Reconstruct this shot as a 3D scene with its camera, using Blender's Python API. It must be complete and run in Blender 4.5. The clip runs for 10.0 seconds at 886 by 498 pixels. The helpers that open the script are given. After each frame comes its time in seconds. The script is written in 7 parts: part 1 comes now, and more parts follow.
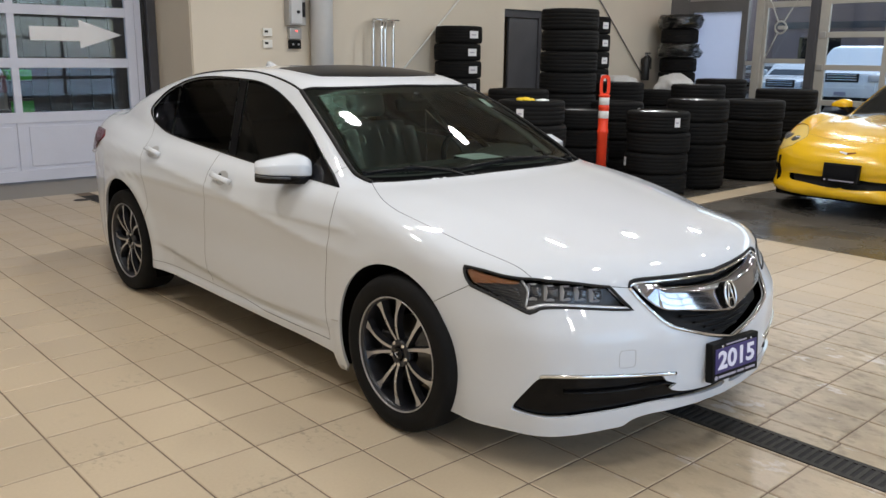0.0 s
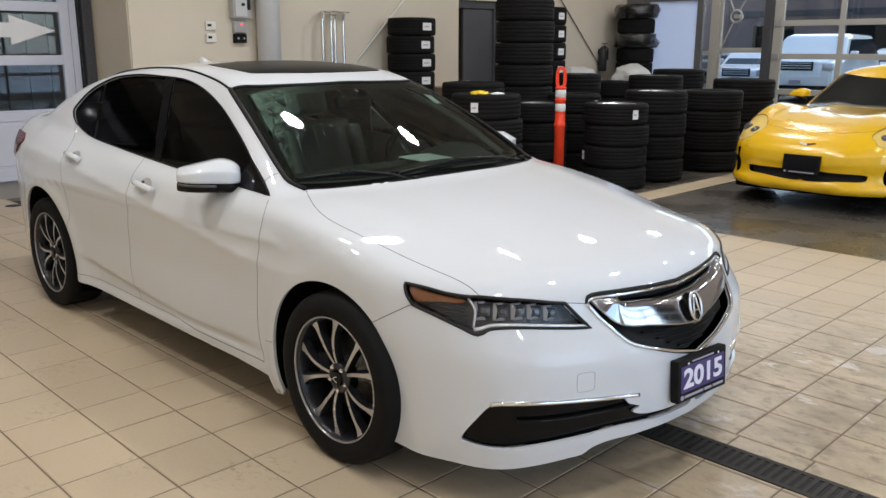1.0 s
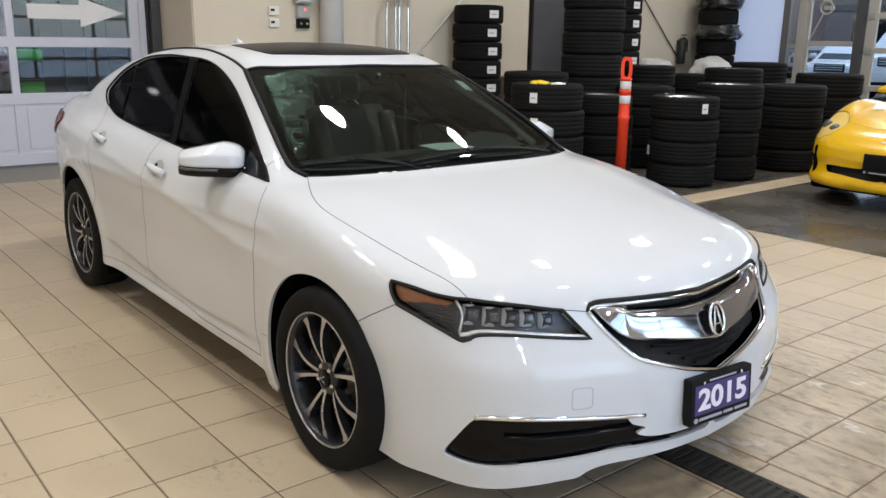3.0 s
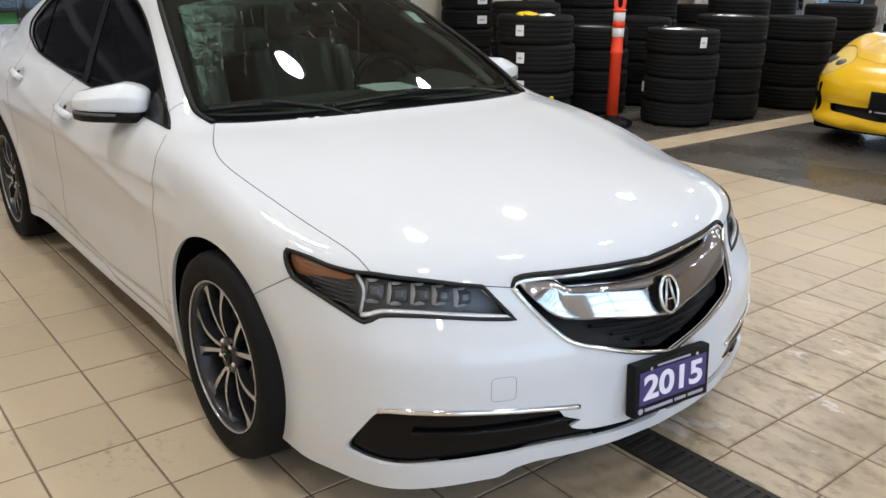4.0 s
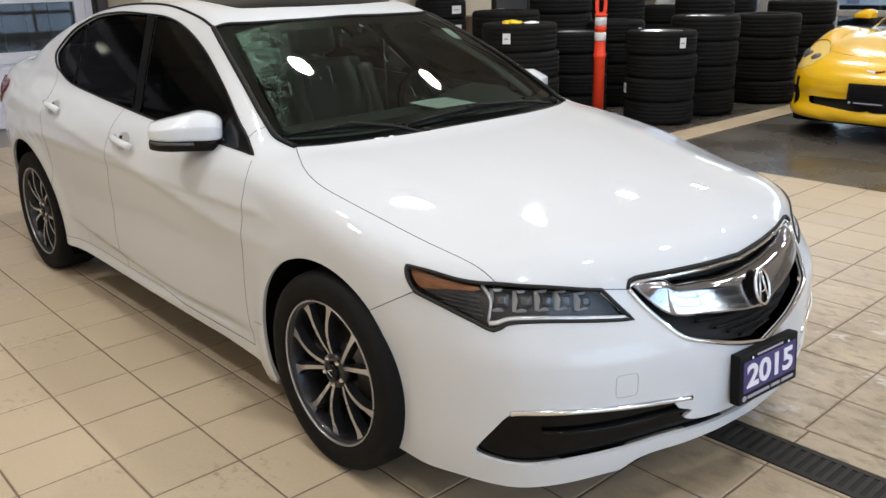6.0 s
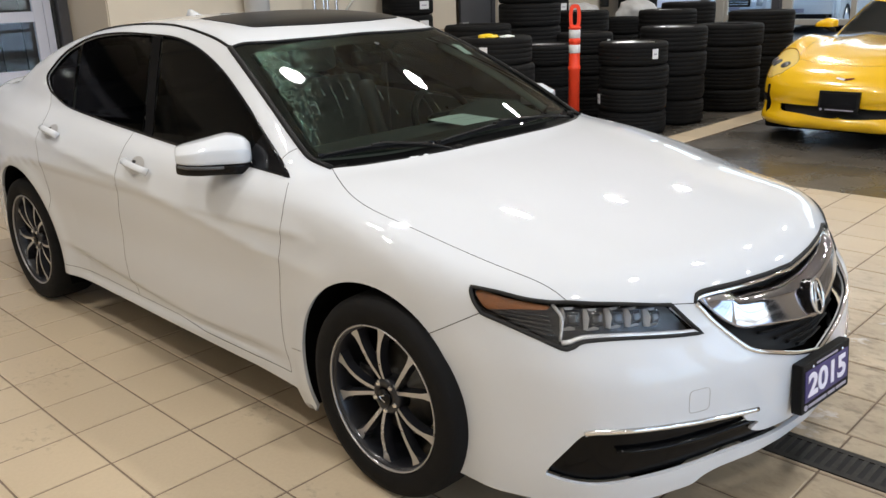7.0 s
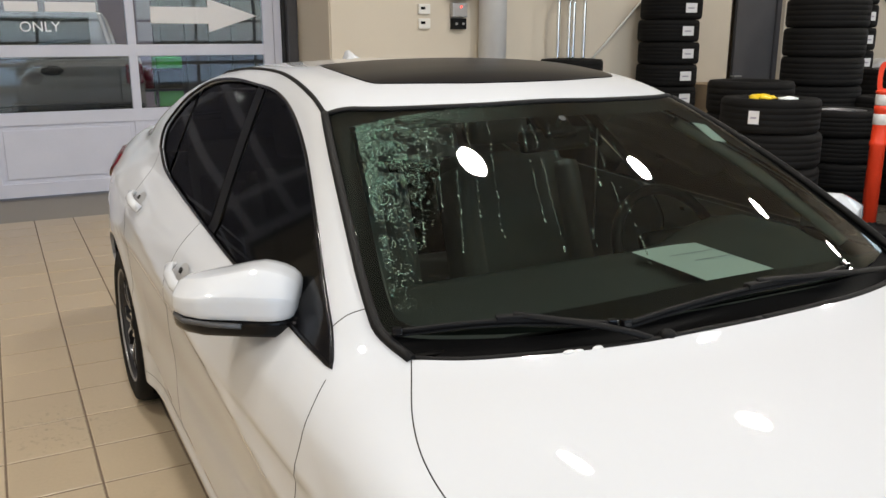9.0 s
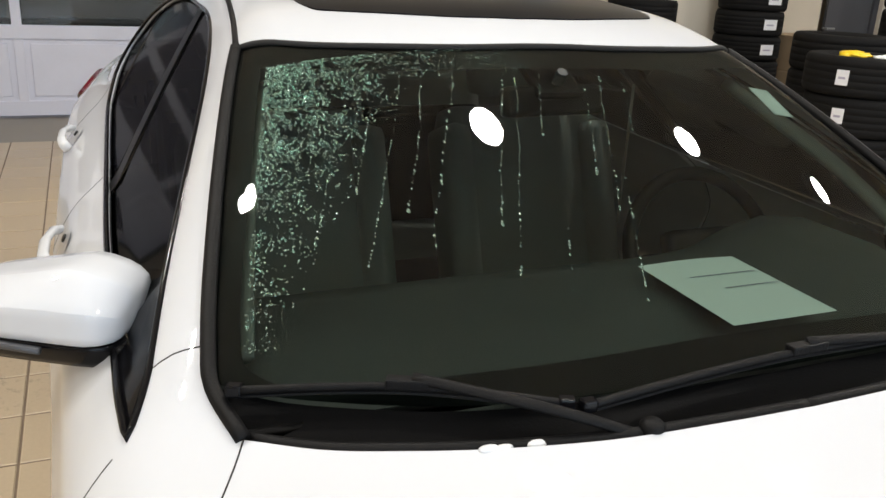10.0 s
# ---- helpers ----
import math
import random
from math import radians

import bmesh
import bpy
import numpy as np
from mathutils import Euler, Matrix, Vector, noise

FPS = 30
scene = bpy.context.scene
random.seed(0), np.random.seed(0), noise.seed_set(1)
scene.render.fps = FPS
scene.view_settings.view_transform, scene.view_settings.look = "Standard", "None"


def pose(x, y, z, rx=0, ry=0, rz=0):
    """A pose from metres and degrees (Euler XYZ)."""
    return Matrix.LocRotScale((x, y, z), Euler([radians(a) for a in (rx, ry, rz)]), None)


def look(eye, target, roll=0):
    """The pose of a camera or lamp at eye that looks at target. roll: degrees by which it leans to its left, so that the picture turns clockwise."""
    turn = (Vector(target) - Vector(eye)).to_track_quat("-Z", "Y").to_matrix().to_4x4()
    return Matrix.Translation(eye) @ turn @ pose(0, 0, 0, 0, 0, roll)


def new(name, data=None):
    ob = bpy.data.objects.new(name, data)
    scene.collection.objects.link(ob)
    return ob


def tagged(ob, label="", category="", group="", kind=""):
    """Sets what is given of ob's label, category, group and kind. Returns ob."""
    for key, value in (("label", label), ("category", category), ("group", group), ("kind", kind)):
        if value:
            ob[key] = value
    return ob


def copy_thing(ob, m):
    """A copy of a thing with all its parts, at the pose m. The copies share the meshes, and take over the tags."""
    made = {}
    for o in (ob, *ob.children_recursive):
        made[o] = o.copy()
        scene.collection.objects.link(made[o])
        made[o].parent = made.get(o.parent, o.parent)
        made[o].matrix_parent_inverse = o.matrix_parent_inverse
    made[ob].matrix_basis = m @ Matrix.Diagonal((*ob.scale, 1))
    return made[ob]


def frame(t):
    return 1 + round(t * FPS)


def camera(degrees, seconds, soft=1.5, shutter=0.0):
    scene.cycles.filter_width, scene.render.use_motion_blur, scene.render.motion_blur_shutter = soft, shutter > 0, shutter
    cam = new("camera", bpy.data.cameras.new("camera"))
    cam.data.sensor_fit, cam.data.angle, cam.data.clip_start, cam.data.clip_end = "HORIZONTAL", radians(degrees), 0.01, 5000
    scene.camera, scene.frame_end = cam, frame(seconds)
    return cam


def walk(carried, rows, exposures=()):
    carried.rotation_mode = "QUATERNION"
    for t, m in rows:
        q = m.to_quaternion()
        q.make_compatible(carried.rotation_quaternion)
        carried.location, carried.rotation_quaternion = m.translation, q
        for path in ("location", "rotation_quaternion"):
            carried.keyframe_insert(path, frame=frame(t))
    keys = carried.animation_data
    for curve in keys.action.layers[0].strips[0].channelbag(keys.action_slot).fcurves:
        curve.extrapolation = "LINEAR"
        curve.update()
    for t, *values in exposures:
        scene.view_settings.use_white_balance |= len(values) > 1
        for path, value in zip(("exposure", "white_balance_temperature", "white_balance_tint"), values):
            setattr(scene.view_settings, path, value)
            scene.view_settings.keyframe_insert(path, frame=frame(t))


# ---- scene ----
cam = camera(55.7, 10.0)
PATH = [
    (0, (-2.909, -2.558, 1.526), (-1.606, -1.109, 1.076), 0.7),
    (0.5, (-2.745, -2.388, 1.534), (-1.399, -0.982, 1.074), -0.0),
    (1, (-2.639, -2.384, 1.533), (-1.274, -0.998, 1.066), 0.1),
    (1.5, (-2.546, -2.433, 1.523), (-1.237, -0.99, 1.07), 0.3),
    (2, (-2.486, -2.472, 1.526), (-1.229, -0.983, 1.077), -0.0),
    (2.2, (-2.457, -2.478, 1.526), (-1.211, -0.98, 1.075), -0.1),
    (3.3, (-2.17, -2.35, 1.49), (-0.954, -0.846, 0.982), 1.2),
    (3.5, (-2.089, -2.311, 1.507), (-0.865, -0.82, 0.979), 1.1),
    (4, (-1.805, -2.274, 1.48), (-0.628, -0.788, 0.843), 0.9),
    (4.5, (-1.573, -2.301, 1.496), (-0.562, -0.717, 0.813), 1.7),
    (5, (-1.647, -2.272, 1.501), (-0.591, -0.723, 0.804), 0.4),
    (5.5, (-1.903, -2.135, 1.474), (-0.704, -0.686, 0.794), -2.3),
    (5.7, (-2.041, -2.109, 1.509), (-0.817, -0.665, 0.863), -1.8),
    (7, (-2.398, -1.82, 1.543), (-1.043, -0.475, 0.947), -2.0),
    (7.5, (-2.2, -1.632, 1.537), (-0.886, -0.227, 0.989), -1.2),
    (8, (-1.886, -1.356, 1.533), (-0.746, 0.201, 1.006), -2.0),
    (8.5, (-1.588, -1.057, 1.541), (-0.481, 0.533, 1.045), -1.4),
    (9, (-1.284, -0.87, 1.54), (-0.377, 0.842, 1.043), 0.0),
    (9.5, (-1.05, -0.67, 1.529), (-0.266, 1.088, 0.986), 0.6),
    (10, (-0.808, -0.467, 1.511), (-0.055, 1.271, 0.867), 2.9),
]
walk(cam, [(t, look(eye, target, roll)) for t, eye, target, roll in PATH],
     exposures=[(0, 1.55, 6500, 10), (1.0, 1.56, 6500, 10), (2.2, 1.64, 6500, 10), (3.5, 1.73, 6500, 10), (5.5, 1.70, 6550, 10), (7.0, 1.74, 6650, 10), (8.0, 1.73, 6850, 10), (8.5, 1.74, 6850, 10), (9.0, 1.71, 6850, 10), (9.5, 1.76, 6850, 10), (10.0, 1.87, 6850, 10)])

# ---- light ----
world = bpy.data.worlds.new("sky")
scene.world = world
world.use_nodes = True
wn = world.node_tree.nodes
sky = wn.new("ShaderNodeTexSky")
sky.sky_type = "NISHITA"
sky.sun_disc = False
sky.sun_elevation = radians(35)
sky.sun_rotation = radians(100)
wn["Background"].inputs["Strength"].default_value = 0.15
world.node_tree.links.new(sky.outputs[0], wn["Background"].inputs["Color"])
sun_data = bpy.data.lights.new("sun", "SUN")
sun_data.energy, sun_data.angle, sun_data.color = 0.6, radians(12), (1.0, 0.98, 0.95)
sun = new("sun", sun_data)
sun.matrix_world = look((0, 0, 30), (-12, 4, 0))
# sky light that comes in through the two glazed doors behind
for wx in (-.92, 4.72):
    wd = bpy.data.lights.new("window_light", "AREA")
    wd.shape, wd.size, wd.size_y, wd.energy, wd.color = "RECTANGLE", 4.7, 4.1, 50, (0.58, 0.71, 1.0)
    new("window_light", wd).matrix_world = pose(wx, -7.66, 2.3, 90, 0, 0)

CEILING = 5.3
# watts differ by row only to balance the light on hood, bumper and wall
LAMP_ROWS = [(2.35, 19.5), (-1.75, 12.5), (-5.75, 8.0)]
# the x = -3.1 column is unseen, added to brighten flank and floor
LAMP_PLACES = [(x, y + .10 * x, w) for y, w in LAMP_ROWS for x in (-3.1, -1.2, 1.4, 3.95, 6.75, 9.6)]
for lx, ly, watts in LAMP_PLACES:
    ld = bpy.data.lights.new("bay_lamp", "AREA")
    ld.shape, ld.size, ld.energy, ld.color = "DISK", 0.31, watts, (1.0, 0.985, 0.965)
    new("bay_lamp", ld).matrix_world = pose(lx, ly, CEILING - .36)

# ---- materials ----
def material(name, color, rough=0.5, metal=0.0, coat=0.0, spec=0.5, var=0.0, scale=6.0, bump=0.0, bscale=60.0, rvar=0.0, trans=0.0, ior=1.45, island=0.0):
    """A surface with colour and roughness variation at two scales and a fine relief."""
    m = bpy.data.materials.new(name)
    m.use_nodes = True
    nt = m.node_tree
    b = nt.nodes["Principled BSDF"]
    b.inputs["Base Color"].default_value = (*color, 1)
    b.inputs["Roughness"].default_value = rough
    b.inputs["Metallic"].default_value = metal
    b.inputs["Coat Weight"].default_value = coat
    b.inputs["Coat Roughness"].default_value = 0.03
    b.inputs["Specular IOR Level"].default_value = spec
    b.inputs["Transmission Weight"].default_value = trans
    b.inputs["IOR"].default_value = ior
    if var or bump or rvar or island:
        co = nt.nodes.new("ShaderNodeTexCoord").outputs["Object"]
        n1 = nt.nodes.new("ShaderNodeTexNoise")
        n1.inputs["Scale"].default_value, n1.inputs["Detail"].default_value = scale, 5
        n2 = nt.nodes.new("ShaderNodeTexNoise")
        n2.inputs["Scale"].default_value, n2.inputs["Detail"].default_value = bscale, 4
        nt.links.new(co, n1.inputs["Vector"])
        nt.links.new(co, n2.inputs["Vector"])
        add = nt.nodes.new("ShaderNodeMath")
        add.operation = "MULTIPLY_ADD"
        nt.links.new(n2.outputs[0], add.inputs[0])
        add.inputs[1].default_value = 0.35
        nt.links.new(n1.outputs[0], add.inputs[2])
        last = add.outputs[0]
        if island:
            oi = nt.nodes.new("ShaderNodeObjectInfo")
            ad2 = nt.nodes.new("ShaderNodeMath")
            ad2.operation = "MULTIPLY_ADD"
            nt.links.new(oi.outputs["Random"], ad2.inputs[0])
            ad2.inputs[1].default_value = island
            nt.links.new(last, ad2.inputs[2])
            last = ad2.outputs[0]
        if var or island:
            ramp = nt.nodes.new("ShaderNodeMapRange")
            ramp.inputs["From Min"].default_value, ramp.inputs["From Max"].default_value = 0.35, 1.0
            ramp.inputs["To Min"].default_value, ramp.inputs["To Max"].default_value = 1 - var, 1 + var
            nt.links.new(last, ramp.inputs["Value"])
            mix = nt.nodes.new("ShaderNodeVectorMath")
            mix.operation = "SCALE"
            mix.inputs[0].default_value = color
            nt.links.new(ramp.outputs[0], mix.inputs["Scale"])
            nt.links.new(mix.outputs[0], b.inputs["Base Color"])
        if rvar:
            rr = nt.nodes.new("ShaderNodeMapRange")
            rr.inputs["From Min"].default_value, rr.inputs["From Max"].default_value = 0.4, 0.95
            rr.inputs["To Min"].default_value, rr.inputs["To Max"].default_value = max(0, rough - rvar), min(1, rough + rvar)
            nt.links.new(add.outputs[0], rr.inputs["Value"])
            nt.links.new(rr.outputs[0], b.inputs["Roughness"])
        if bump:
            bp = nt.nodes.new("ShaderNodeBump")
            bp.inputs["Strength"].default_value, bp.inputs["Distance"].default_value = bump, 0.004
            nt.links.new(n2.outputs[0], bp.inputs["Height"])
            nt.links.new(bp.outputs[0], b.inputs["Normal"])
    return m


def glow(name, color, strength):
    m = bpy.data.materials.new(name)
    m.use_nodes = True
    b = m.node_tree.nodes["Principled BSDF"]
    b.inputs["Base Color"].default_value = (*color, 1)
    b.inputs["Emission Color"].default_value = (*color, 1)
    b.inputs["Emission Strength"].default_value = strength
    return m


def pane_glass(name, tint, rough=0.0, mirror=1.0):
    """Thin tinted glass: see-through with a sharp reflection."""
    m = bpy.data.materials.new(name)
    m.use_nodes = True
    nt = m.node_tree
    out = nt.nodes["Material Output"]
    nt.nodes.remove(nt.nodes["Principled BSDF"])
    tr = nt.nodes.new("ShaderNodeBsdfTransparent")
    tr.inputs[0].default_value = (*tint, 1)
    gl = nt.nodes.new("ShaderNodeBsdfGlossy")
    gl.inputs["Roughness"].default_value = rough
    fr = nt.nodes.new("ShaderNodeFresnel")
    fr.inputs["IOR"].default_value = 1.5
    mx = nt.nodes.new("ShaderNodeMixShader")
    gain = nt.nodes.new("ShaderNodeMath")
    gain.operation = "MULTIPLY"
    gain.inputs[1].default_value = mirror
    nt.links.new(fr.outputs[0], gain.inputs[0])
    nt.links.new(gain.outputs[0], mx.inputs[0])
    nt.links.new(tr.outputs[0], mx.inputs[1])
    nt.links.new(gl.outputs[0], mx.inputs[2])
    nt.links.new(mx.outputs[0], out.inputs[0])
    return m


M_PAINT = material("white_pearl_paint", (0.595, 0.622, 0.66), 0.5, coat=1.0, spec=0.25, var=0.01, scale=2.0)
M_GAP = material("panel_gap", (0.012, 0.012, 0.012), 0.8)
M_BLACK_GLOSS = material("gloss_black_plastic", (0.005, 0.005, 0.006), 0.12, spec=0.22, rvar=0.04)
M_BLACK_TRIM = material("black_plastic", (0.0035, 0.0035, 0.0038), 0.55, spec=0.22, var=0.2, bump=0.2, bscale=300)
M_UNDER = material("dark_underbody", (0.003, 0.003, 0.003), 0.95, spec=0.05, var=0.3)
M_CHROME = material("chrome", (0.80, 0.81, 0.83), 0.07, 1.0, rvar=0.03)
M_ALLOY = material("machined_alloy", (0.50, 0.50, 0.52), 0.30, 0.85, var=0.05, rvar=0.06)
M_ALLOY_DARK = material("dark_grey_alloy", (0.018, 0.019, 0.024), 0.30, 0.2, coat=0.2, var=0.1)
M_DISC = material("brake_disc", (0.10, 0.098, 0.095), 0.38, 1.0, var=0.2, scale=20)
M_TYRE = material("tyre_rubber", (0.0062, 0.0060, 0.0060), 0.78, spec=0.18, var=0.3, scale=9, bump=0.25, bscale=180, rvar=0.12, island=0.3)
M_GLASS_CAR = pane_glass("windscreen_glass", (0.56, 0.67, 0.62), mirror=0.8)
M_GLASS_DARK = pane_glass("privacy_glass", (0.045, 0.048, 0.048), 0.05, mirror=0.32)
M_GLASS = pane_glass("clear_glass", (0.86, 0.90, 0.90))
M_LENS = pane_glass("clear_lens", (0.96, 0.965, 0.97), mirror=0.5)
M_AMBER = material("amber_reflector", (0.26, 0.085, 0.02), 0.25, 0.3, coat=1.0, var=0.25, scale=90)
M_RED = material("red_lens", (0.10, 0.003, 0.010), 0.20, coat=0.2, var=0.2, scale=60)
M_WALL = material("beige_wall_paint", (0.64, 0.575, 0.475), 0.62, var=0.05, scale=1.3, bump=0.12, bscale=90, rvar=0.06)
M_CEIL = material("ceiling_paint", (0.62, 0.60, 0.56), 0.8, var=0.05, scale=1.0)


def tile_material(name, random_from):
    """Glazed stone-look tile: cloudy body, scuffs, dried stains and a shade of its own for each piece."""
    m = bpy.data.materials.new(name)
    m.use_nodes = True
    nt = m.node_tree
    b = nt.nodes["Principled BSDF"]
    pos = nt.nodes.new("ShaderNodeNewGeometry")
    def tex(scale, detail, rough=.55):
        n = nt.nodes.new("ShaderNodeTexNoise")
        n.inputs["Scale"].default_value, n.inputs["Detail"].default_value, n.inputs["Roughness"].default_value = scale, detail, rough
        nt.links.new(pos.outputs["Position"], n.inputs["Vector"])
        return n.outputs[0]
    def span(v, a, c, lo, hi):
        r = nt.nodes.new("ShaderNodeMapRange")
        for k, x in zip(("From Min", "From Max", "To Min", "To Max"), (a, c, lo, hi)):
            r.inputs[k].default_value = x
        nt.links.new(v, r.inputs["Value"])
        return r.outputs[0]
    def mul(p, q):
        r = nt.nodes.new("ShaderNodeMath")
        r.operation = "MULTIPLY"
        nt.links.new(p, r.inputs[0])
        nt.links.new(q, r.inputs[1])
        return r.outputs[0]
    if random_from == "object":
        rnd = nt.nodes.new("ShaderNodeObjectInfo").outputs["Random"]
    else:
        rnd = pos.outputs["Random Per Island"]
    cloud, grime, stain, fine = tex(1.1, 6), tex(4.5, 8, .68), tex(2.3, 9, .7), tex(75, 3)
    shade = mul(mul(span(cloud, .3, .7, .96, 1.04), span(rnd, 0, 1, .955, 1.035)), mul(span(grime, .63, .80, 1.0, .82), span(fine, .3, .7, .97, 1.03)))
    col = nt.nodes.new("ShaderNodeVectorMath")
    col.operation = "SCALE"
    col.inputs[0].default_value = (0.475, 0.385, 0.268)
    nt.links.new(shade, col.inputs["Scale"])
    dry = nt.nodes.new("ShaderNodeMix")
    dry.data_type = "RGBA"
    nt.links.new(span(stain, .73, .76, 0, .5), dry.inputs["Factor"])
    nt.links.new(col.outputs[0], dry.inputs["A"])
    dry.inputs["B"].default_value = (0.56, 0.51, 0.44, 1)
    last = dry.outputs["Result"]
    # smears of brown dirt and dried pale residue where cars are washed, and a few small scuffs
    def zone(x, y, near, far):
        d = nt.nodes.new("ShaderNodeVectorMath")
        d.operation = "DISTANCE"
        nt.links.new(pos.outputs["Position"], d.inputs[0])
        d.inputs[1].default_value = (x, y, 0)
        return span(d.outputs["Value"], near, far, 1, 0)
    def streak(turn, sx, sy, detail):
        mp = nt.nodes.new("ShaderNodeMapping")
        mp.inputs["Rotation"].default_value, mp.inputs["Scale"].default_value = (0, 0, radians(turn)), (sx, sy, 1)
        nt.links.new(pos.outputs["Position"], mp.inputs["Vector"])
        n = nt.nodes.new("ShaderNodeTexNoise")
        n.inputs["Scale"].default_value, n.inputs["Detail"].default_value, n.inputs["Roughness"].default_value = 1.0, detail, .68
        nt.links.new(mp.outputs[0], n.inputs["Vector"])
        return n.outputs[0]
    def over(base, factor, color):
        mx = nt.nodes.new("ShaderNodeMix")
        mx.data_type = "RGBA"
        nt.links.new(factor, mx.inputs["Factor"])
        nt.links.new(base, mx.inputs["A"])
        mx.inputs["B"].default_value = (*color, 1)
        return mx.outputs["Result"]
    wash = zone(1.1, -1.15, .5, 1.9)
    last = over(last, mul(wash, span(streak(-40, 3.2, 2.2, 8), .36, .66, 0, .9)), (.25, .195, .13))
    last = over(last, mul(wash, span(streak(-50, 17, 9, 9), .50, .64, 0, .8)), (.18, .14, .09))
    last = over(last, mul(wash, span(streak(40, 4.5, 2.8, 7), .59, .63, 0, .75)), (.60, .575, .56))
    for x, y, r in ((-1.49, 1.205, .17), (-.83, .76, .16), (-1.445, .50, .12), (-1.54, -.12, .2), (-1.9, .55, .2), (-1.25, 1.75, .25), (-1.15, .15, .22), (-1.2, 2.6, .3)):
        last = over(last, mul(zone(x, y, r * .3, r), span(streak(20, 34, 22, 8), .53, .68, 0, .7)), (.20, .165, .12))
    nt.links.new(last, b.inputs["Base Color"])
    nt.links.new(span(cloud, .35, .7, .28, .46), b.inputs["Roughness"])
    bp = nt.nodes.new("ShaderNodeBump")
    bp.inputs["Strength"].default_value, bp.inputs["Distance"].default_value = .12, .002
    nt.links.new(tex(22, 4), bp.inputs["Height"])
    nt.links.new(bp.outputs[0], b.inputs["Normal"])
    return m


M_TILE = tile_material("beige_floor_tile", "object")
M_TILE_REST = tile_material("beige_floor_tile_far", "island")
M_GROUT = material("brown_grout", (0.17, 0.125, 0.09), 0.8, var=0.3, scale=14)
M_EPOXY = material("grey_epoxy_floor", (0.085, 0.076, 0.064), 0.28, var=0.18, scale=1.6, bump=0.08, rvar=0.14)
M_CONCRETE = material("concrete", (0.27, 0.25, 0.22), 0.55, var=0.15, scale=3, bump=0.2, rvar=0.1)
M_DOOR_PANEL = material("pale_grey_door_paint", (0.64, 0.66, 0.77), 0.42, var=0.04, scale=3, rvar=0.06)
M_JAMB = material("dark_jamb", (0.06, 0.06, 0.068), 0.5, var=0.15, scale=5)
M_STEEL_DOOR = material("dark_grey_steel_door", (0.085, 0.085, 0.092), 0.45, var=0.1, scale=4)
M_ALU = material("aluminium_frame", (0.45, 0.45, 0.45), 0.42, 0.6, var=0.08)
M_WHITE = material("white_plastic", (0.75, 0.74, 0.70), 0.4, var=0.04)
M_PIPE = material("pale_grey_pipe", (0.56, 0.57, 0.58), 0.4, var=0.05)
M_YELLOW = material("yellow_car_paint", (0.80, 0.48, 0.008), 0.25, coat=1.0, var=0.01)
M_ORANGE = material("orange_plastic", (0.80, 0.055, 0.018), 0.42, var=0.1, scale=7)
M_REFLECT = material("reflective_tape", (0.66, 0.66, 0.66), 0.4, var=0.08, scale=40)
M_FRIT = material("black_glass_border", (0.004, 0.004, 0.004), 0.35, spec=0.2)
M_LED = material("led_bezel", (0.74, 0.75, 0.78), 0.22, 0.25, coat=0.6)
M_LAMP_GREY = material("lamp_housing", (0.085, 0.087, 0.093), 0.4, 0.3, var=0.15, scale=40)
M_LAMP_SILVER = material("lamp_reflector", (0.76, 0.77, 0.80), 0.22, 0.4, var=0.12, scale=60)
M_PURPLE = material("purple_plate", (0.047, 0.036, 0.145), 0.4, var=0.06, scale=20)
M_PLATE_TEXT = material("pale_lilac_print", (0.74, 0.72, 0.82), 0.45)
M_PRINT_GREY = material("grey_print", (0.36, 0.34, 0.42), 0.5)
M_DASH = material("grey_green_dashboard", (0.050, 0.054, 0.051), 0.75, var=0.12, bump=0.3, bscale=300)
M_SEAT = material("grey_seat_leather", (0.27, 0.285, 0.27), 0.55, var=0.08, bump=0.2, bscale=160)
M_TRIM_IN = material("pale_pillar_trim", (0.22, 0.22, 0.20), 0.8, var=0.05)
M_PAPER = material("white_paper", (0.82, 0.86, 0.84), 0.7)
M_WATER = material("water_drops", (0.72, 1.0, 0.88), 0.02, trans=0.91, ior=1.33)
M_SNOW = material("melting_slush", (0.72, 0.74, 0.76), 0.35, bump=0.6, bscale=60)
M_BRUSHED = material("brushed_silver", (0.48, 0.48, 0.53), 0.09, 1.0, var=0.03, rvar=0.03)
M_GREY_LINE = material("grey_joint", (0.30, 0.30, 0.30), 0.6)
M_CUP_SHADE = material("handle_hollow_shade", (0.40, 0.40, 0.40), 0.35, coat=0.6)
M_BAG = material("white_plastic_bag", (0.62, 0.62, 0.62), 0.35, var=0.1, bump=0.8, bscale=25)
M_FILM = pane_glass("clear_plastic_film", (0.88, 0.88, 0.88), 0.16, mirror=1.9)
M_BLACK_METAL = material("black_metal", (0.03, 0.03, 0.03), 0.45, 0.5, var=0.2)
M_GRATE = material("cast_iron_grate", (0.022, 0.019, 0.016), 0.6, 0.2, var=0.3, scale=30, bump=0.3)
M_FROST = material("frosted_door_panel", (0.62, 0.68, 0.78), 0.35, var=0.03)
fn_ = M_FROST.node_tree
tl_ = fn_.nodes.new("ShaderNodeBsdfTranslucent")
tl_.inputs[0].default_value = (0.80, 0.86, 0.97, 1)
fm_ = fn_.nodes.new("ShaderNodeMixShader")
fm_.inputs[0].default_value = 0.5
fn_.links.new(fn_.nodes["Principled BSDF"].outputs[0], fm_.inputs[1])
fn_.links.new(tl_.outputs[0], fm_.inputs[2])
fn_.links.new(fm_.outputs[0], fn_.nodes["Material Output"].inputs[0])
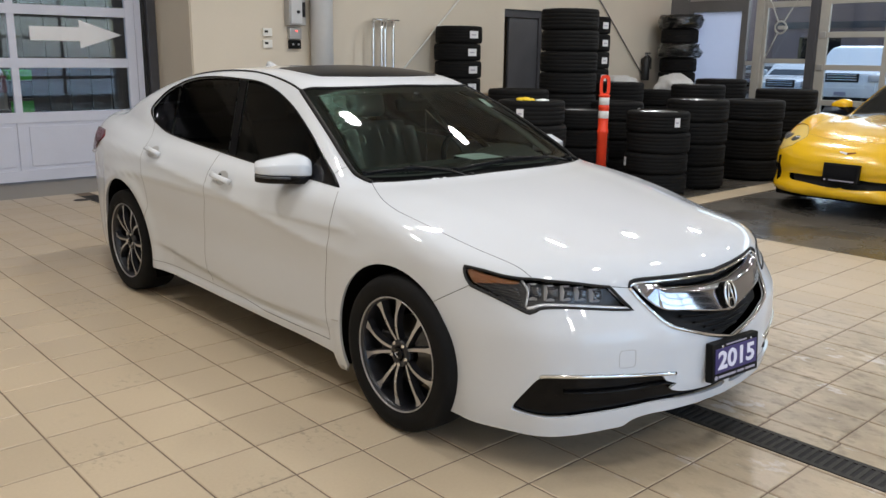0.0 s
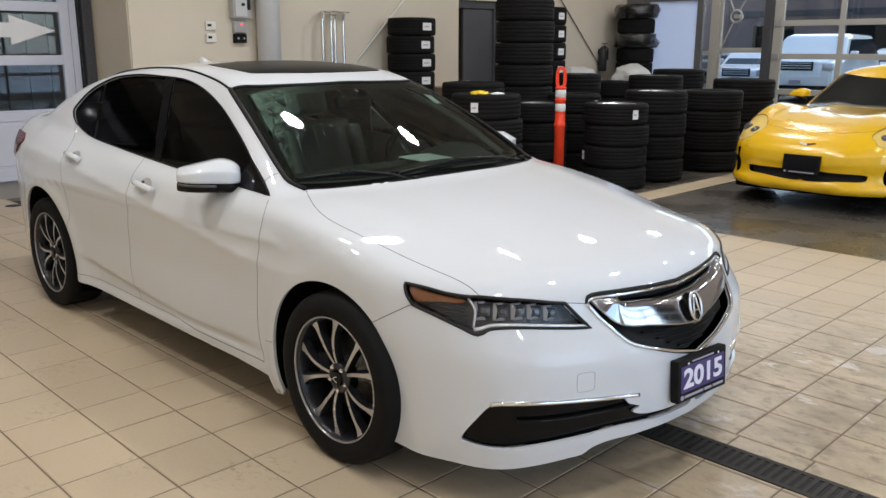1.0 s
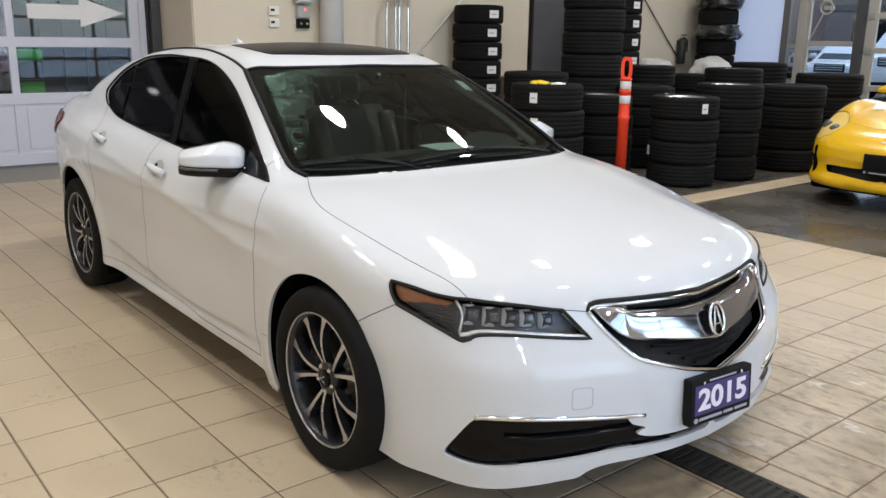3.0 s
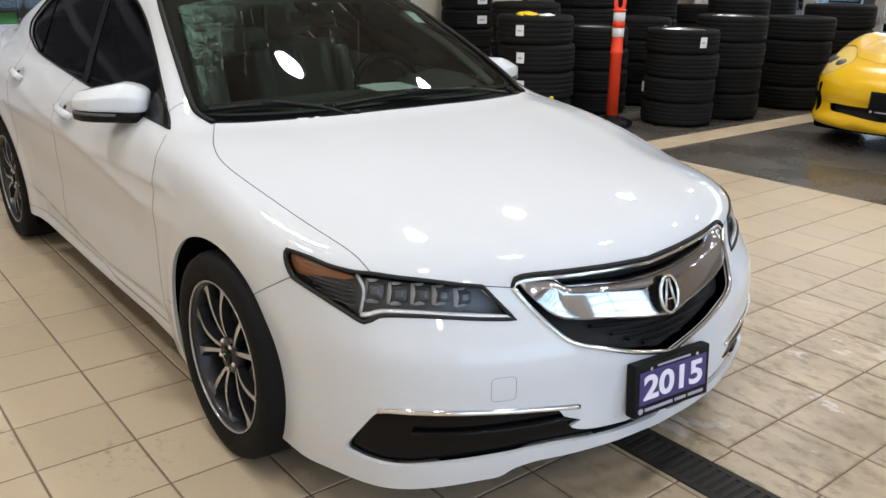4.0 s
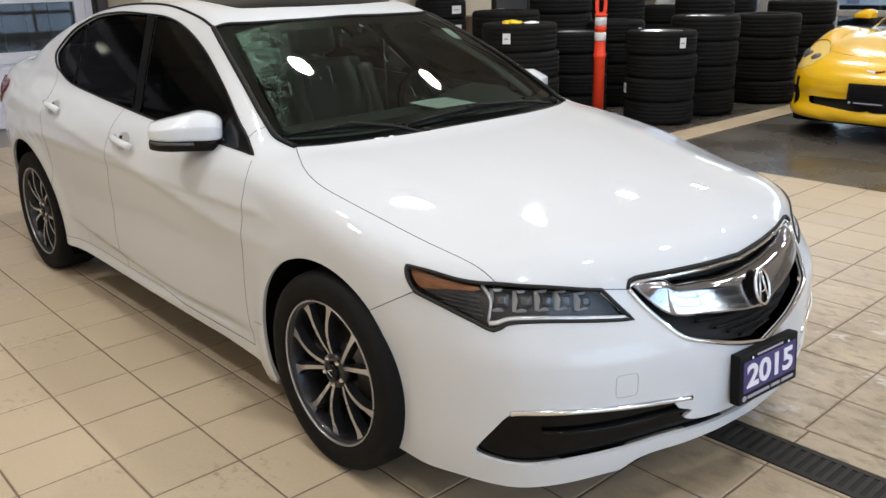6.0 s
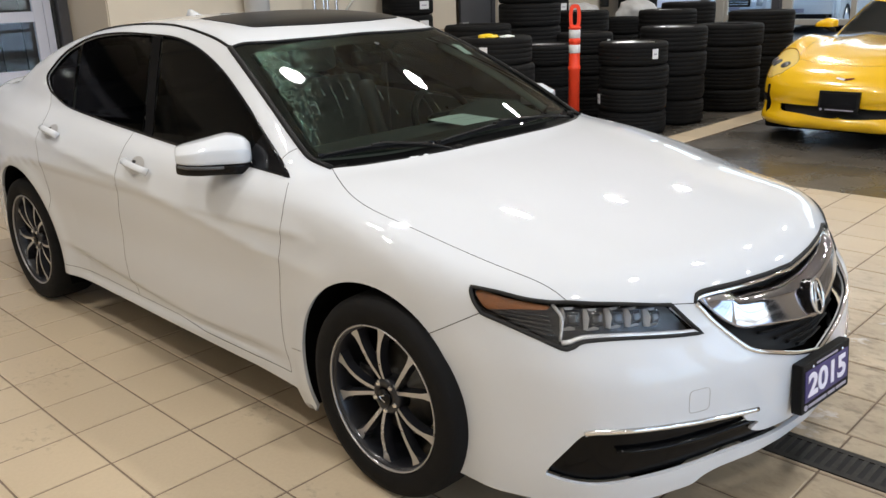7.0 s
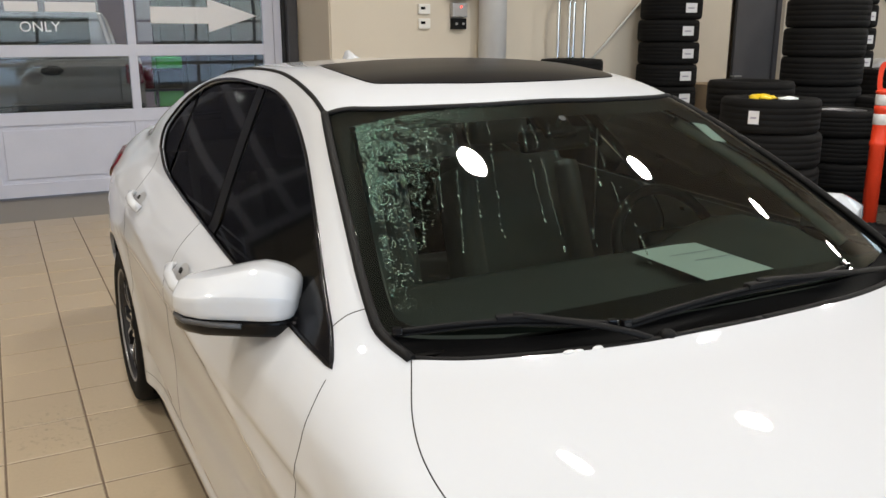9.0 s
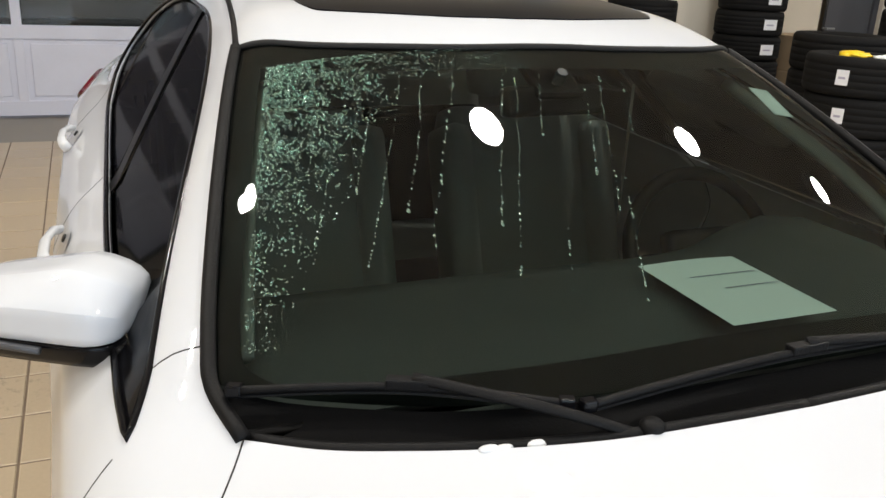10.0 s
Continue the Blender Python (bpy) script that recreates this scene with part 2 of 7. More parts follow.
M_BRICK_FAR = material("brown_building_wall", (0.21, 0.15, 0.145), 0.8, var=0.1, scale=0.6)
M_ASPHALT = material("wet_asphalt", (0.055, 0.055, 0.058), 0.5, var=0.25, scale=0.8, bump=0.4, bscale=40, rvar=0.2)
M_CAR_WHITE = material("white_car_paint", (0.80, 0.82, 0.84), 0.25, coat=1.0)
M_CAR_GREY = material("grey_car_paint", (0.13, 0.112, 0.095), 0.4, 0.1, coat=1.0)
M_CAR_GLASS = material("dark_car_glass", (0.010, 0.012, 0.013), 0.05, spec=0.3, coat=0.15)
M_GREEN = material("green_plastic", (0.03, 0.30, 0.03), 0.4)
M_STRIP = material("grey_strip_curtain", (0.045, 0.038, 0.036), 0.6, spec=0.2, var=0.2, scale=3)
M_STRIP_DARK = material("dark_strip", (0.02, 0.02, 0.02), 0.6)
M_CARDBOARD = material("brown_cardboard", (0.34, 0.25, 0.16), 0.75, var=0.1)
M_YELLOW_PL = material("yellow_plastic", (0.80, 0.55, 0.02), 0.4)
M_LABEL = material("tyre_label", (0.72, 0.72, 0.74), 0.5)
M_EXIT = glow("exit_sign_red", (0.9, 0.05, 0.03), 0.9)
M_LEDRED = glow("red_indicator", (1.0, 0.03, 0.02), 2.2)
M_ARROW = material("white_decal", (0.80, 0.80, 0.82), 0.5)
M_ALU_DARK = material("grey_aluminium", (0.16, 0.16, 0.165), 0.42, 0.4, var=0.08)
M_POST = material("pale_beige_steel", (0.40, 0.385, 0.35), 0.45, 0.1, var=0.06)
M_LAMP_YELLOW = material("yellow_lamp_bowl", (0.88, 0.66, 0.20), 0.35, 0.0)
M_CAR_SILVER = material("silver_car_paint", (0.40, 0.42, 0.44), 0.3, 0.3, coat=1.0)
# paler copy of the car glass, the sky's reflection put into its colour
M_CAR_GLASS_PALE = material("sky_lit_screen", (0.055, 0.065, 0.075), 0.2, spec=0.15)
M_COWL = material("cowl_plastic", (0.0032, 0.0032, 0.0034), 0.7, spec=0.08, var=0.2, bump=0.2, bscale=250)
M_PILLAR = material("black_pillar_cover", (0.003, 0.003, 0.0034), 0.3, spec=0.06)
M_FOG = material("black_insert", (0.0035, 0.0035, 0.004), 0.10, spec=0.20)
M_SUNROOF = material("dark_roof_glass", (0.010, 0.010, 0.011), 0.28, spec=0.06)
M_LED_DARK = material("dark_led_lens", (0.05, 0.052, 0.06), 0.06, 0.2, coat=1.0)

# ---- building tools ----
def finish(name, bm, mat, parent=None, label="", smooth=True):
    me = bpy.data.meshes.new(name)
    bm.to_mesh(me)
    bm.free()
    me.materials.append(mat)
    if smooth:
        me.shade_smooth()
    ob = new(name, me)
    if parent:
        ob.parent = parent
    if label:
        ob["label"] = label
    return ob


def part(name, bm, mat, parent, label="", smooth=False):
    return finish(name, bm, mat, parent, label, smooth)


def thing(name, label, category, m=None, group="", kind=""):
    """The empty base of a thing with parts."""
    ob = new(name)
    ob.empty_display_size = 0.1
    if m is not None:
        ob.matrix_basis = m
    return tagged(ob, label, category, group, kind)


def add_box(bm, lo, hi, bevel=0.0, m=None):
    c = [(a + b) / 2 for a, b in zip(lo, hi)]
    s = [abs(b - a) for a, b in zip(lo, hi)]
    mat = Matrix.Translation(c) @ Matrix.Diagonal((*s, 1))
    if m is not None:
        mat = m @ mat
    r = bmesh.ops.create_cube(bm, size=1.0, matrix=mat)
    if bevel:
        es = list({e for v in r["verts"] for e in v.link_edges})
        bmesh.ops.bevel(bm, geom=es, offset=bevel, segments=2, affect="EDGES", profile=0.6)
    return r["verts"]


def box(lo, hi, bevel=0.0, m=None):
    bm = bmesh.new()
    add_box(bm, lo, hi, bevel, m)
    return bm


def add_lathe(bm, profile, n=32, m=None, closed=False):
    """Turn a profile of (radius, height) round z."""
    rings = []
    for r, z in profile:
        ring = []
        for i in range(n):
            a = 2 * math.pi * i / n
            v = Vector((r * math.cos(a), r * math.sin(a), z))
            ring.append(bm.verts.new(m @ v if m is not None else v))
        rings.append(ring)
    pairs = list(zip(rings, rings[1:])) + ([(rings[-1], rings[0])] if closed else [])
    for a, b in pairs:
        for i in range(n):
            bm.faces.new((a[i], a[(i + 1) % n], b[(i + 1) % n], b[i]))
    if not closed:
        if profile[0][0] > 1e-4:
            bm.faces.new(rings[0][::-1])
        if profile[-1][0] > 1e-4:
            bm.faces.new(rings[-1])
    return rings


def lathe(profile, n=32, m=None, closed=False):
    bm = bmesh.new()
    add_lathe(bm, profile, n, m, closed)
    bmesh.ops.remove_doubles(bm, verts=bm.verts, dist=1e-5)
    bmesh.ops.recalc_face_normals(bm, faces=bm.faces)
    return bm


def add_tube(bm, pts, r, n=8, closed=False, flat=1.0):
    """A round bar along points."""
    pts = [Vector(p) for p in pts]
    rings = []
    up = None
    k = len(pts)
    for i, p in enumerate(pts):
        d = (pts[(i + 1) % k] - pts[i - 1]) if closed else (pts[min(i + 1, k - 1)] - pts[max(i - 1, 0)])
        if d.length < 1e-9:
            d = Vector((0, 0, 1))
        d.normalize()
        if up is None:
            up = d.orthogonal().normalized()
        up = (up - d * up.dot(d))
        up = up.normalized() if up.length > 1e-6 else d.orthogonal().normalized()
        side = d.cross(up)
        rings.append([bm.verts.new(p + r * (math.cos(2 * math.pi * j / n) * up + flat * math.sin(2 * math.pi * j / n) * side)) for j in range(n)])
    for a, b in list(zip(rings, rings[1:])) + ([(rings[-1], rings[0])] if closed else []):
        for j in range(n):
            bm.faces.new((a[j], a[(j + 1) % n], b[(j + 1) % n], b[j]))
    if not closed:
        bm.faces.new(rings[0][::-1])
        bm.faces.new(rings[-1])


def tube(pts, r, n=8, closed=False, flat=1.0):
    bm = bmesh.new()
    add_tube(bm, pts, r, n, closed, flat)
    bmesh.ops.recalc_face_normals(bm, faces=bm.faces)
    return bm


def prism(outline, depth, m=None, bevel=0.0):
    """A flat outline of (x, z) points made depth thick along +y."""
    bm = bmesh.new()
    a = [bm.verts.new((x, 0, z)) for x, z in outline]
    b = [bm.verts.new((x, depth, z)) for x, z in outline]
    bm.faces.new(a)
    bm.faces.new(b[::-1])
    n = len(a)
    for i in range(n):
        bm.faces.new((a[i], b[i], b[(i + 1) % n], a[(i + 1) % n]))
    bmesh.ops.recalc_face_normals(bm, faces=bm.faces)
    if bevel:
        bmesh.ops.bevel(bm, geom=list(bm.edges), offset=bevel, segments=2, affect="EDGES")
    if m is not None:
        bm.transform(m)
    return bm


def curve(xs, ys):
    """A smooth monotone curve through points, as a function on arrays."""
    xs, ys = np.array(xs, float), np.array(ys, float)
    h = np.diff(xs)
    d = np.diff(ys) / h
    s = np.zeros_like(xs)
    for i in range(1, len(xs) - 1):
        if d[i - 1] * d[i] > 0:
            w1, w2 = 2 * h[i] + h[i - 1], h[i] + 2 * h[i - 1]
            s[i] = (w1 + w2) / (w1 / d[i - 1] + w2 / d[i])
    s[0], s[-1] = d[0], d[-1]

    def f(x):
        x = np.asarray(x, float)
        i = np.clip(np.searchsorted(xs, x) - 1, 0, len(h) - 1)
        t = (x - xs[i]) / h[i]
        lo, hi = t < 0, t > 1
        tt = np.clip(t, 0, 1)
        v = ((1 + 2 * tt) * (1 - tt) ** 2 * ys[i] + tt * (1 - tt) ** 2 * h[i] * s[i]
             + tt ** 2 * (3 - 2 * tt) * ys[i + 1] + tt ** 2 * (tt - 1) * h[i] * s[i + 1])
        return v + np.where(lo, (x - xs[0]) * s[0], 0) + np.where(hi, (x - xs[-1]) * s[-1], 0)
    return f

# ---- the sedan's body as one smooth solid: negative inside, centre of front axle at y = 0, ground at z = 0 ----
def smax(a, b, k):
    h = np.maximum(k - np.abs(a - b), 0) / k
    return np.maximum(a, b) + h * h * k / 4


def smin(a, b, k):
    return -smax(-a, -b, k)


NOSE = curve((0, .15, .30, .44, .54, .65, .745, .80, .85, .89, .93), (-.985, -.977, -.955, -.912, -.872, -.812, -.728, -.648, -.535, -.37, -.10))
NOSE_Z = curve((.10, .14, .18, .24, .33, .47, .54, .60, .66, .73, .80, .9), (.06, .035, .025, .010, .0, .0, .008, .042, .082, .112, .16, .26))
WIDTH = curve((-1.0, -.5, -.25, 0, .4, 1.0, 1.6, 2.2, 2.75, 3.2, 3.5, 3.75), (.86, .893, .91, .92, .915, .922, .927, .927, .925, .90, .86, .80))
FLANK = curve((.10, .13, .17, .22, .27, .32, .45, .60, .72, .80, .87, .93, 1.0, 1.1), (-.065, -.050, -.042, -.034, -.030, -.028, -.022, -.012, -.004, -.002, -.014, -.042, -.092, -.19))
TOP = curve((-1.1, -.95, -.85, -.7, -.5, -.25, 0, .25, .5, 1.0, 2.5, 3.0, 3.4, 3.65, 3.85), (.68, .735, .768, .812, .858, .905, .945, .978, 1.0, 1.02, 1.08, 1.105, 1.12, 1.125, 1.09))
DROP = curve((-1.0, -.8, -.4, 0, .4, 1.0, 2.4, 3.0, 3.7), (.055, .082, .112, .075, .055, .05, .06, .05, .05))
TAIL = curve((0, .3, .55, .72, .82, .90), (3.86, 3.84, 3.77, 3.66, 3.50, 3.2))
TAIL_Z = curve((.15, .3, .6, .9, 1.05, 1.15), (-.10, -.02, .0, -.02, -.05, -.10))
ROOF = curve((.6, .9, 1.12, 1.4, 1.7, 2.0, 2.4, 2.7, 3.0, 3.3, 3.6), (1.20, 1.35, 1.408, 1.446, 1.460, 1.457, 1.425, 1.375, 1.295, 1.185, 1.05))
CROWN = curve((.8, 1.12, 1.7, 2.4, 3.2), (.06, .045, .030, .030, .04))
BELT = curve((.2, .5, 1.0, 1.7, 2.2, 2.6, 3.0, 3.4), (.835, .84, .845, .850, .852, .850, .822, .745))
CREASE = curve((-.3, .5, .95, 1.5, 1.8, 2.2, 2.8, 3.6), (.66, .70, .760, .830, .855, .890, .93, .96))
LOW_CREASE = curve((.3, .6, 1.07, 1.7, 2.2), (.345, .328, .318, .357, .40))


def slope_free(f, x, h=1e-3):
    return np.sqrt(1 + ((f(x + h) - f(x - h)) / (2 * h)) ** 2)


def sedan_shape(p):
    x, y, z = np.abs(p[..., 0]), p[..., 1], p[..., 2]
    fade = np.clip((y - .0) / .6, 0, 1) * np.clip((3.5 - y) / .5, 0, 1)
    crease = .012 * fade * np.exp((.010 - np.sqrt((z - CREASE(y)) ** 2 + 1e-4)) / .035)
    along = np.clip((y - .42) / .3, 0, 1) * np.clip((2.38 - y) / .25, 0, 1)
    drop_ = np.clip((LOW_CREASE(y) + .008 - z) / .048, 0, 1)
    tuck = drop_ ** 2 * (3 - 2 * drop_) 
    scoop = -along * (.008 * np.exp(-((z - .56) / .09) ** 2) + .022 * tuck - .009 * np.clip((.268 - z) / .012, 0, 1))
    flare = .010 * np.exp(-((np.hypot(y + .03, z - .33) - .42) / .06) ** 2) + .012 * np.exp(-((np.hypot(y - 2.755, z - .33) - .42) / .06) ** 2)
    side = x - WIDTH(y) - FLANK(z) - crease - scoop - flare
    xc = np.minimum(x, .93)
    front = (NOSE(xc) + NOSE_Z(z) - y) / slope_free(NOSE, xc)
    rear = (y - TAIL(np.minimum(x, .9)) - TAIL_Z(z)) / 1.2
    # hood: a raised middle with a soft ridge, falling to the wings
    u = x / .86
    ridge = .005 * np.exp(-((x - (.50 + .14 * np.clip(y + .8, 0, 1.2))) / .10) ** 2) * np.clip((.45 - y) / .3, 0, 1)
    top = (z - (TOP(y) - DROP(y) * u ** 2.6 + ridge)) / 1.04
    low = smax(smax(side, front, .10), rear, .12)
    low = smax(low, top, .07)
    low = smax(low, .125 - z, .015)
    # upper part: windscreen, roof with back window, sloping side windows
    screen = (z - (.985 + .487 * (y - .255 - .31 * x ** 2 - .10 * x ** 4))) / 1.12
    roof = (z - (ROOF(y) - CROWN(y) * (x / .55) ** 2.2)) / slope_free(ROOF, y)
    glassy = (x - (BELT(y) - .56 * (z - .92) - .16 * (z - .92) ** 2)) / 1.15
    up = smax(smax(screen, roof, .05), glassy, .055)
    up = smax(up, .8 - z, .02)
    return smin(low, up, .035)


SHAPE = [sedan_shape]


def body(p):
    return SHAPE[0](p)


def gradient(p, h=2e-3):
    g = np.stack([body(p + d) - body(p - d) for d in np.eye(3) * h], -1)
    return g / np.maximum(np.linalg.norm(g, axis=-1, keepdims=True), 1e-9)


def strike(o, d, reach=2.6, steps=130):
    """Where rays from o along d first meet the body."""
    o, d = np.atleast_2d(np.array(o, float)), np.array(d, float)
    d = np.broadcast_to(d / np.linalg.norm(d, axis=-1, keepdims=True), o.shape)
    ts = np.linspace(0, reach, steps)
    lo, hi = np.zeros(len(o)), np.full(len(o), np.nan)
    prev = np.zeros(len(o))
    open_ = np.ones(len(o), bool)
    for t in ts:
        f = body(o + d * t)
        hit = open_ & (f < 0)
        hi[hit], lo[hit] = t, prev[hit]
        open_ &= ~hit
        prev = np.where(open_, t, prev)
    hi = np.where(np.isnan(hi), 1.0, hi)
    for _ in range(24):
        mid = (lo + hi) / 2
        inside = body(o + d * mid[:, None]) < 0
        hi, lo = np.where(inside, mid, hi), np.where(inside, lo, mid)
    return o + d * hi[:, None]

# ---- the hall ----
NORTH, DOOR_Y, EAST, WEST, SOUTH = 6.93, 8.0, 11.4, -4.3, -7.4
RECESS_X, BACK = 1.64, 8.28
TILE_EDGE = 3.94


def structure(name, bm, mat, label, category, smooth=False):
    return tagged(finish(name, bm, mat, smooth=smooth), label, category, kind="structure")


structure("ground", box((-80, -80, -.35), (140, 120, -.03)), M_ASPHALT, "wet grey asphalt yard outside", "ground")


YARD = .09
structure("yard", box((EAST + .35, -45, -.03), (140, 60, YARD)), M_ASPHALT, "wet grey asphalt parking yard", "ground")


def wall(name, lo, hi, mat=M_WALL):
    return structure(name, box(lo, hi), mat, "beige painted hall wall", "wall")


wall("wall_north", (RECESS_X, NORTH, 0), (6.86, BACK, CEILING))
wall("wall_north_end", (7.80, NORTH, 0), (EAST + .2, BACK, CEILING))
wall("wall_north_lintel", (6.86, NORTH, 2.25), (7.80, BACK, CEILING))
wall("wall_recess", (-3.2, NORTH, 3.6), (RECESS_X, BACK, CEILING))
wall("wall_north_west", (WEST, NORTH, 0), (-3.2, BACK, CEILING))
# unseen west wall, set close in to bounce light on to the flank
wall("wall_west_bounce", (WEST - .2, SOUTH, 0), (WEST, BACK, CEILING))
wall("wall_south", (WEST, SOUTH - .2, 4.5), (EAST, SOUTH, CEILING))
wall("wall_south_a", (WEST, SOUTH - .2, 0), (-3.4, SOUTH, 4.5))
wall("wall_south_b", (1.55, SOUTH - .2, 0), (2.25, SOUTH, 4.5))
wall("wall_south_c", (7.2, SOUTH - .2, 0), (EAST, SOUTH, 4.5))
wall("wall_east_high", (EAST, SOUTH - .2, 3.3), (EAST + .2, NORTH, CEILING))
wall("wall_east_south", (EAST, SOUTH - .2, 0), (EAST + .2, -1.9, 3.3))
structure("ceiling", box((WEST - .2, SOUTH - .2, CEILING), (EAST + .2, BACK, CEILING + .2)), M_CEIL, "pale hall ceiling", "ceiling")
structure("floor", box((WEST, SOUTH, -.3), (EAST, BACK, -.012)), M_EPOXY, "dark grey sealed concrete floor", "floor")
structure("threshold", box((-3.2, NORTH - .01, -.011), (RECESS_X, BACK + .6, -.004)), M_CONCRETE, "grey concrete door threshold", "floor")
structure("baseboard", box((RECESS_X + .002, NORTH - .012, 0), (6.86, NORTH - .002, .10), .002), M_JAMB, "dark baseboard along the wall", "baseboard")


def glazed_door(name, label, width, rails, mullions, solid_to, depth, m, stile=.11, frame=M_DOOR_PANEL, glass=M_GLASS, top=3.3):
    """A sectional door: rails across, mullions up, panes between, and a solid foot panel if wanted. Built along x from 0."""
    d = thing(name, label, "door", m, kind="structure")
    for x0, x1 in [(0, stile), (width - stile, width)]:
        part("stile", box((x0, 0, 0.02), (x1, depth, top), .004), frame, d)
    spans = []
    xs = [stile] + list(mullions) + [width - stile]
    for z0, z1 in rails:
        part("rail", box((stile, .001, z0), (width - stile, depth - .001, z1), .004), frame, d)
    for mx in mullions:
        part("mullion", box((mx - .04, .002, 0.03), (mx + .04, depth - .002, top), .003), frame, d)
    zs = sorted(rails)
    for (a0, a1), (b0, b1) in zip(zs, zs[1:]):
        for k, (x0, x1) in enumerate(zip(xs, xs[1:])):
            lo, hi = x0 + (.04 if k else 0), x1 - (.04 if k < len(xs) - 2 else 0)
            if b0 <= solid_to + .01:
                bm = bmesh.new()
                add_box(bm, (lo, depth * .35, a1), (hi, depth * .6, b0))
                add_box(bm, (lo + .05, depth * .15, a1 + .04), (hi - .05, depth * .36, b0 - .04), .008)
                part("panel", bm, frame, d)
            else:
                ob = part("pane", box((lo, depth * .45, a1), (hi, depth * .5, b0)), glass, d)
                ob.visible_shadow = False
    return d


north_rails = [(.02, .15), (.70, .82), (1.33, 1.44), (1.93, 2.04), (2.53, 2.64), (3.15, 3.3)]
door_1 = glazed_door("door_1", "pale grey glazed sectional door with white arrow decal, closed", 4.58, north_rails, (.53, 1.845, 3.16), .72, .06, pose(-3.18, DOOR_Y, 0))
arrow = prism([(.0, .08), (.0, -.08), (.56, -.08), (.56, -.165), (1.06, 0), (.56, .165), (.56, .08)][::-1], .003)
arrow.transform(pose(3.355, .018, 1.72))
part("arrow_decal", arrow, M_ARROW, door_1, "white arrow decal on the pane")
words_todo = [("ONLY", .13, (2.36, .018, 1.60))]
for k, (a_, b_) in enumerate(((2.08, 2.36), (2.42, 2.86))):
    part("print_bar", box((a_, .016, 1.74), (b_, .019, 1.83)), M_ARROW, door_1)
structure("door_jamb", box((1.524, DOOR_Y - .10, 0), (RECESS_X - .003, DOOR_Y + .12, 3.3), .01), M_JAMB, "dark grey steel door jamb", "door frame")
part("edge_stile", box((4.585, .002, .02), (4.665, .058, 3.3), .004), M_DOOR_PANEL, door_1)
part("track", box((4.672, -.03, .05), (4.70, .02, 3.25), .004), M_BLACK_METAL, door_1)
structure("door_jamb_far", box((-3.2, DOOR_Y - .10, 0), (-3.185, DOOR_Y + .12, 3.3)), M_JAMB, "dark grey steel door jamb", "door frame")
structure("door_head", box((-3.2, DOOR_Y - .08, 3.3), (RECESS_X, DOOR_Y + .12, 3.6)), M_JAMB, "dark grey steel door head", "door frame")
structure("pilaster", box((RECESS_X - .012, NORTH + .30, 0), (RECESS_X, NORTH + .02, 3.6)), M_WALL, "beige wall return beside the door", "wall")

# east side: exit door, post, glazed bays
ER = [(.02, .22), (.78, .87), (1.36, 1.45), (1.89, 1.98), (2.43, 2.52), (2.96, 3.05), (3.2, 3.3)]
east = lambda y: pose(EAST + .02, y, 0, 0, 0, -90)
door_2 = thing("door_2", "grey aluminium exit door with frosted panel", "door", east(6.55), kind="structure")
for x0, x1 in ((0, .09), (1.08, 1.20)):
    part("door_frame", box((x0, 0, 0), (x1, .10, 2.56), .004), M_ALU_DARK, door_2)
part("door_head", box((.09, .002, 2.36), (1.08, .098, 2.56), .004), M_ALU_DARK, door_2)
part("door_panel", box((.09, .04, .05), (1.08, .06, 2.36), .004), M_FROST, door_2, "pale frosted door panel")
part("push_bar", tube([(.15, -.03, 1.05), (1.05, -.03, 1.05)], .018, 8), M_ALU, door_2)
part("kick_rail", box((.09, .03, .62), (1.08, .07, .72), .004), M_ALU_DARK, door_2)
part("transom", box((0, .02, 2.56), (1.20, .08, 3.3)), M_ALU, door_2)
sidelight = thing("window_1", "narrow sidelight beside the exit door", "window", east(5.34), kind="structure")
pn = part("pane", box((0, .045, .1), (.17, .055, 3.3)), M_GLASS, sidelight)
pn.visible_shadow = False
part("sill", box((0, .02, 0), (.17, .09, .10)), M_ALU, sidelight)
part("rail", box((0, .02, 1.42), (.17, .09, 1.49)), M_ALU, sidelight)
structure("post_1", box((EAST - .03, 5.03, 0), (EAST + .15, 5.17, 3.3), .006), M_POST, "pale beige steel post", "post")
window_2 = glazed_door("window_2", "glazed bay with aluminium rails", .85, [(.02, .25), (.86, .94), (1.46, 1.54), (2.40, 2.50), (3.2, 3.3)], (), 0, .06, east(5.03), stile=.05, frame=M_POST)
structure("door_track", box((EAST - .08, 4.05, 0), (EAST + .08, 4.18, 3.3), .004), M_JAMB, "dark steel door track", "door frame")
door_3 = glazed_door("door_3", "glazed sectional door with aluminium rails, closed", 5.9, ER, (1.10, 2.30, 3.50, 4.70), 0, .06, east(4.05), stile=.16, frame=M_POST)
for z_ in (.825, 1.405, 1.935):
    part("hinge", box((.03, -.02, z_ - .05), (.13, -.001, z_ + .05), .004), M_ALU, door_3)
structure("east_sill_wall", box((EAST, -1.9, 0), (EAST + .15, -1.85, 3.3)), M_POST, "pale post", "post")
structure("north_east_jamb", box((EAST, 6.55, 0), (EAST + .15, NORTH, 3.3)), M_ALU_DARK, "grey aluminium frame", "frame")
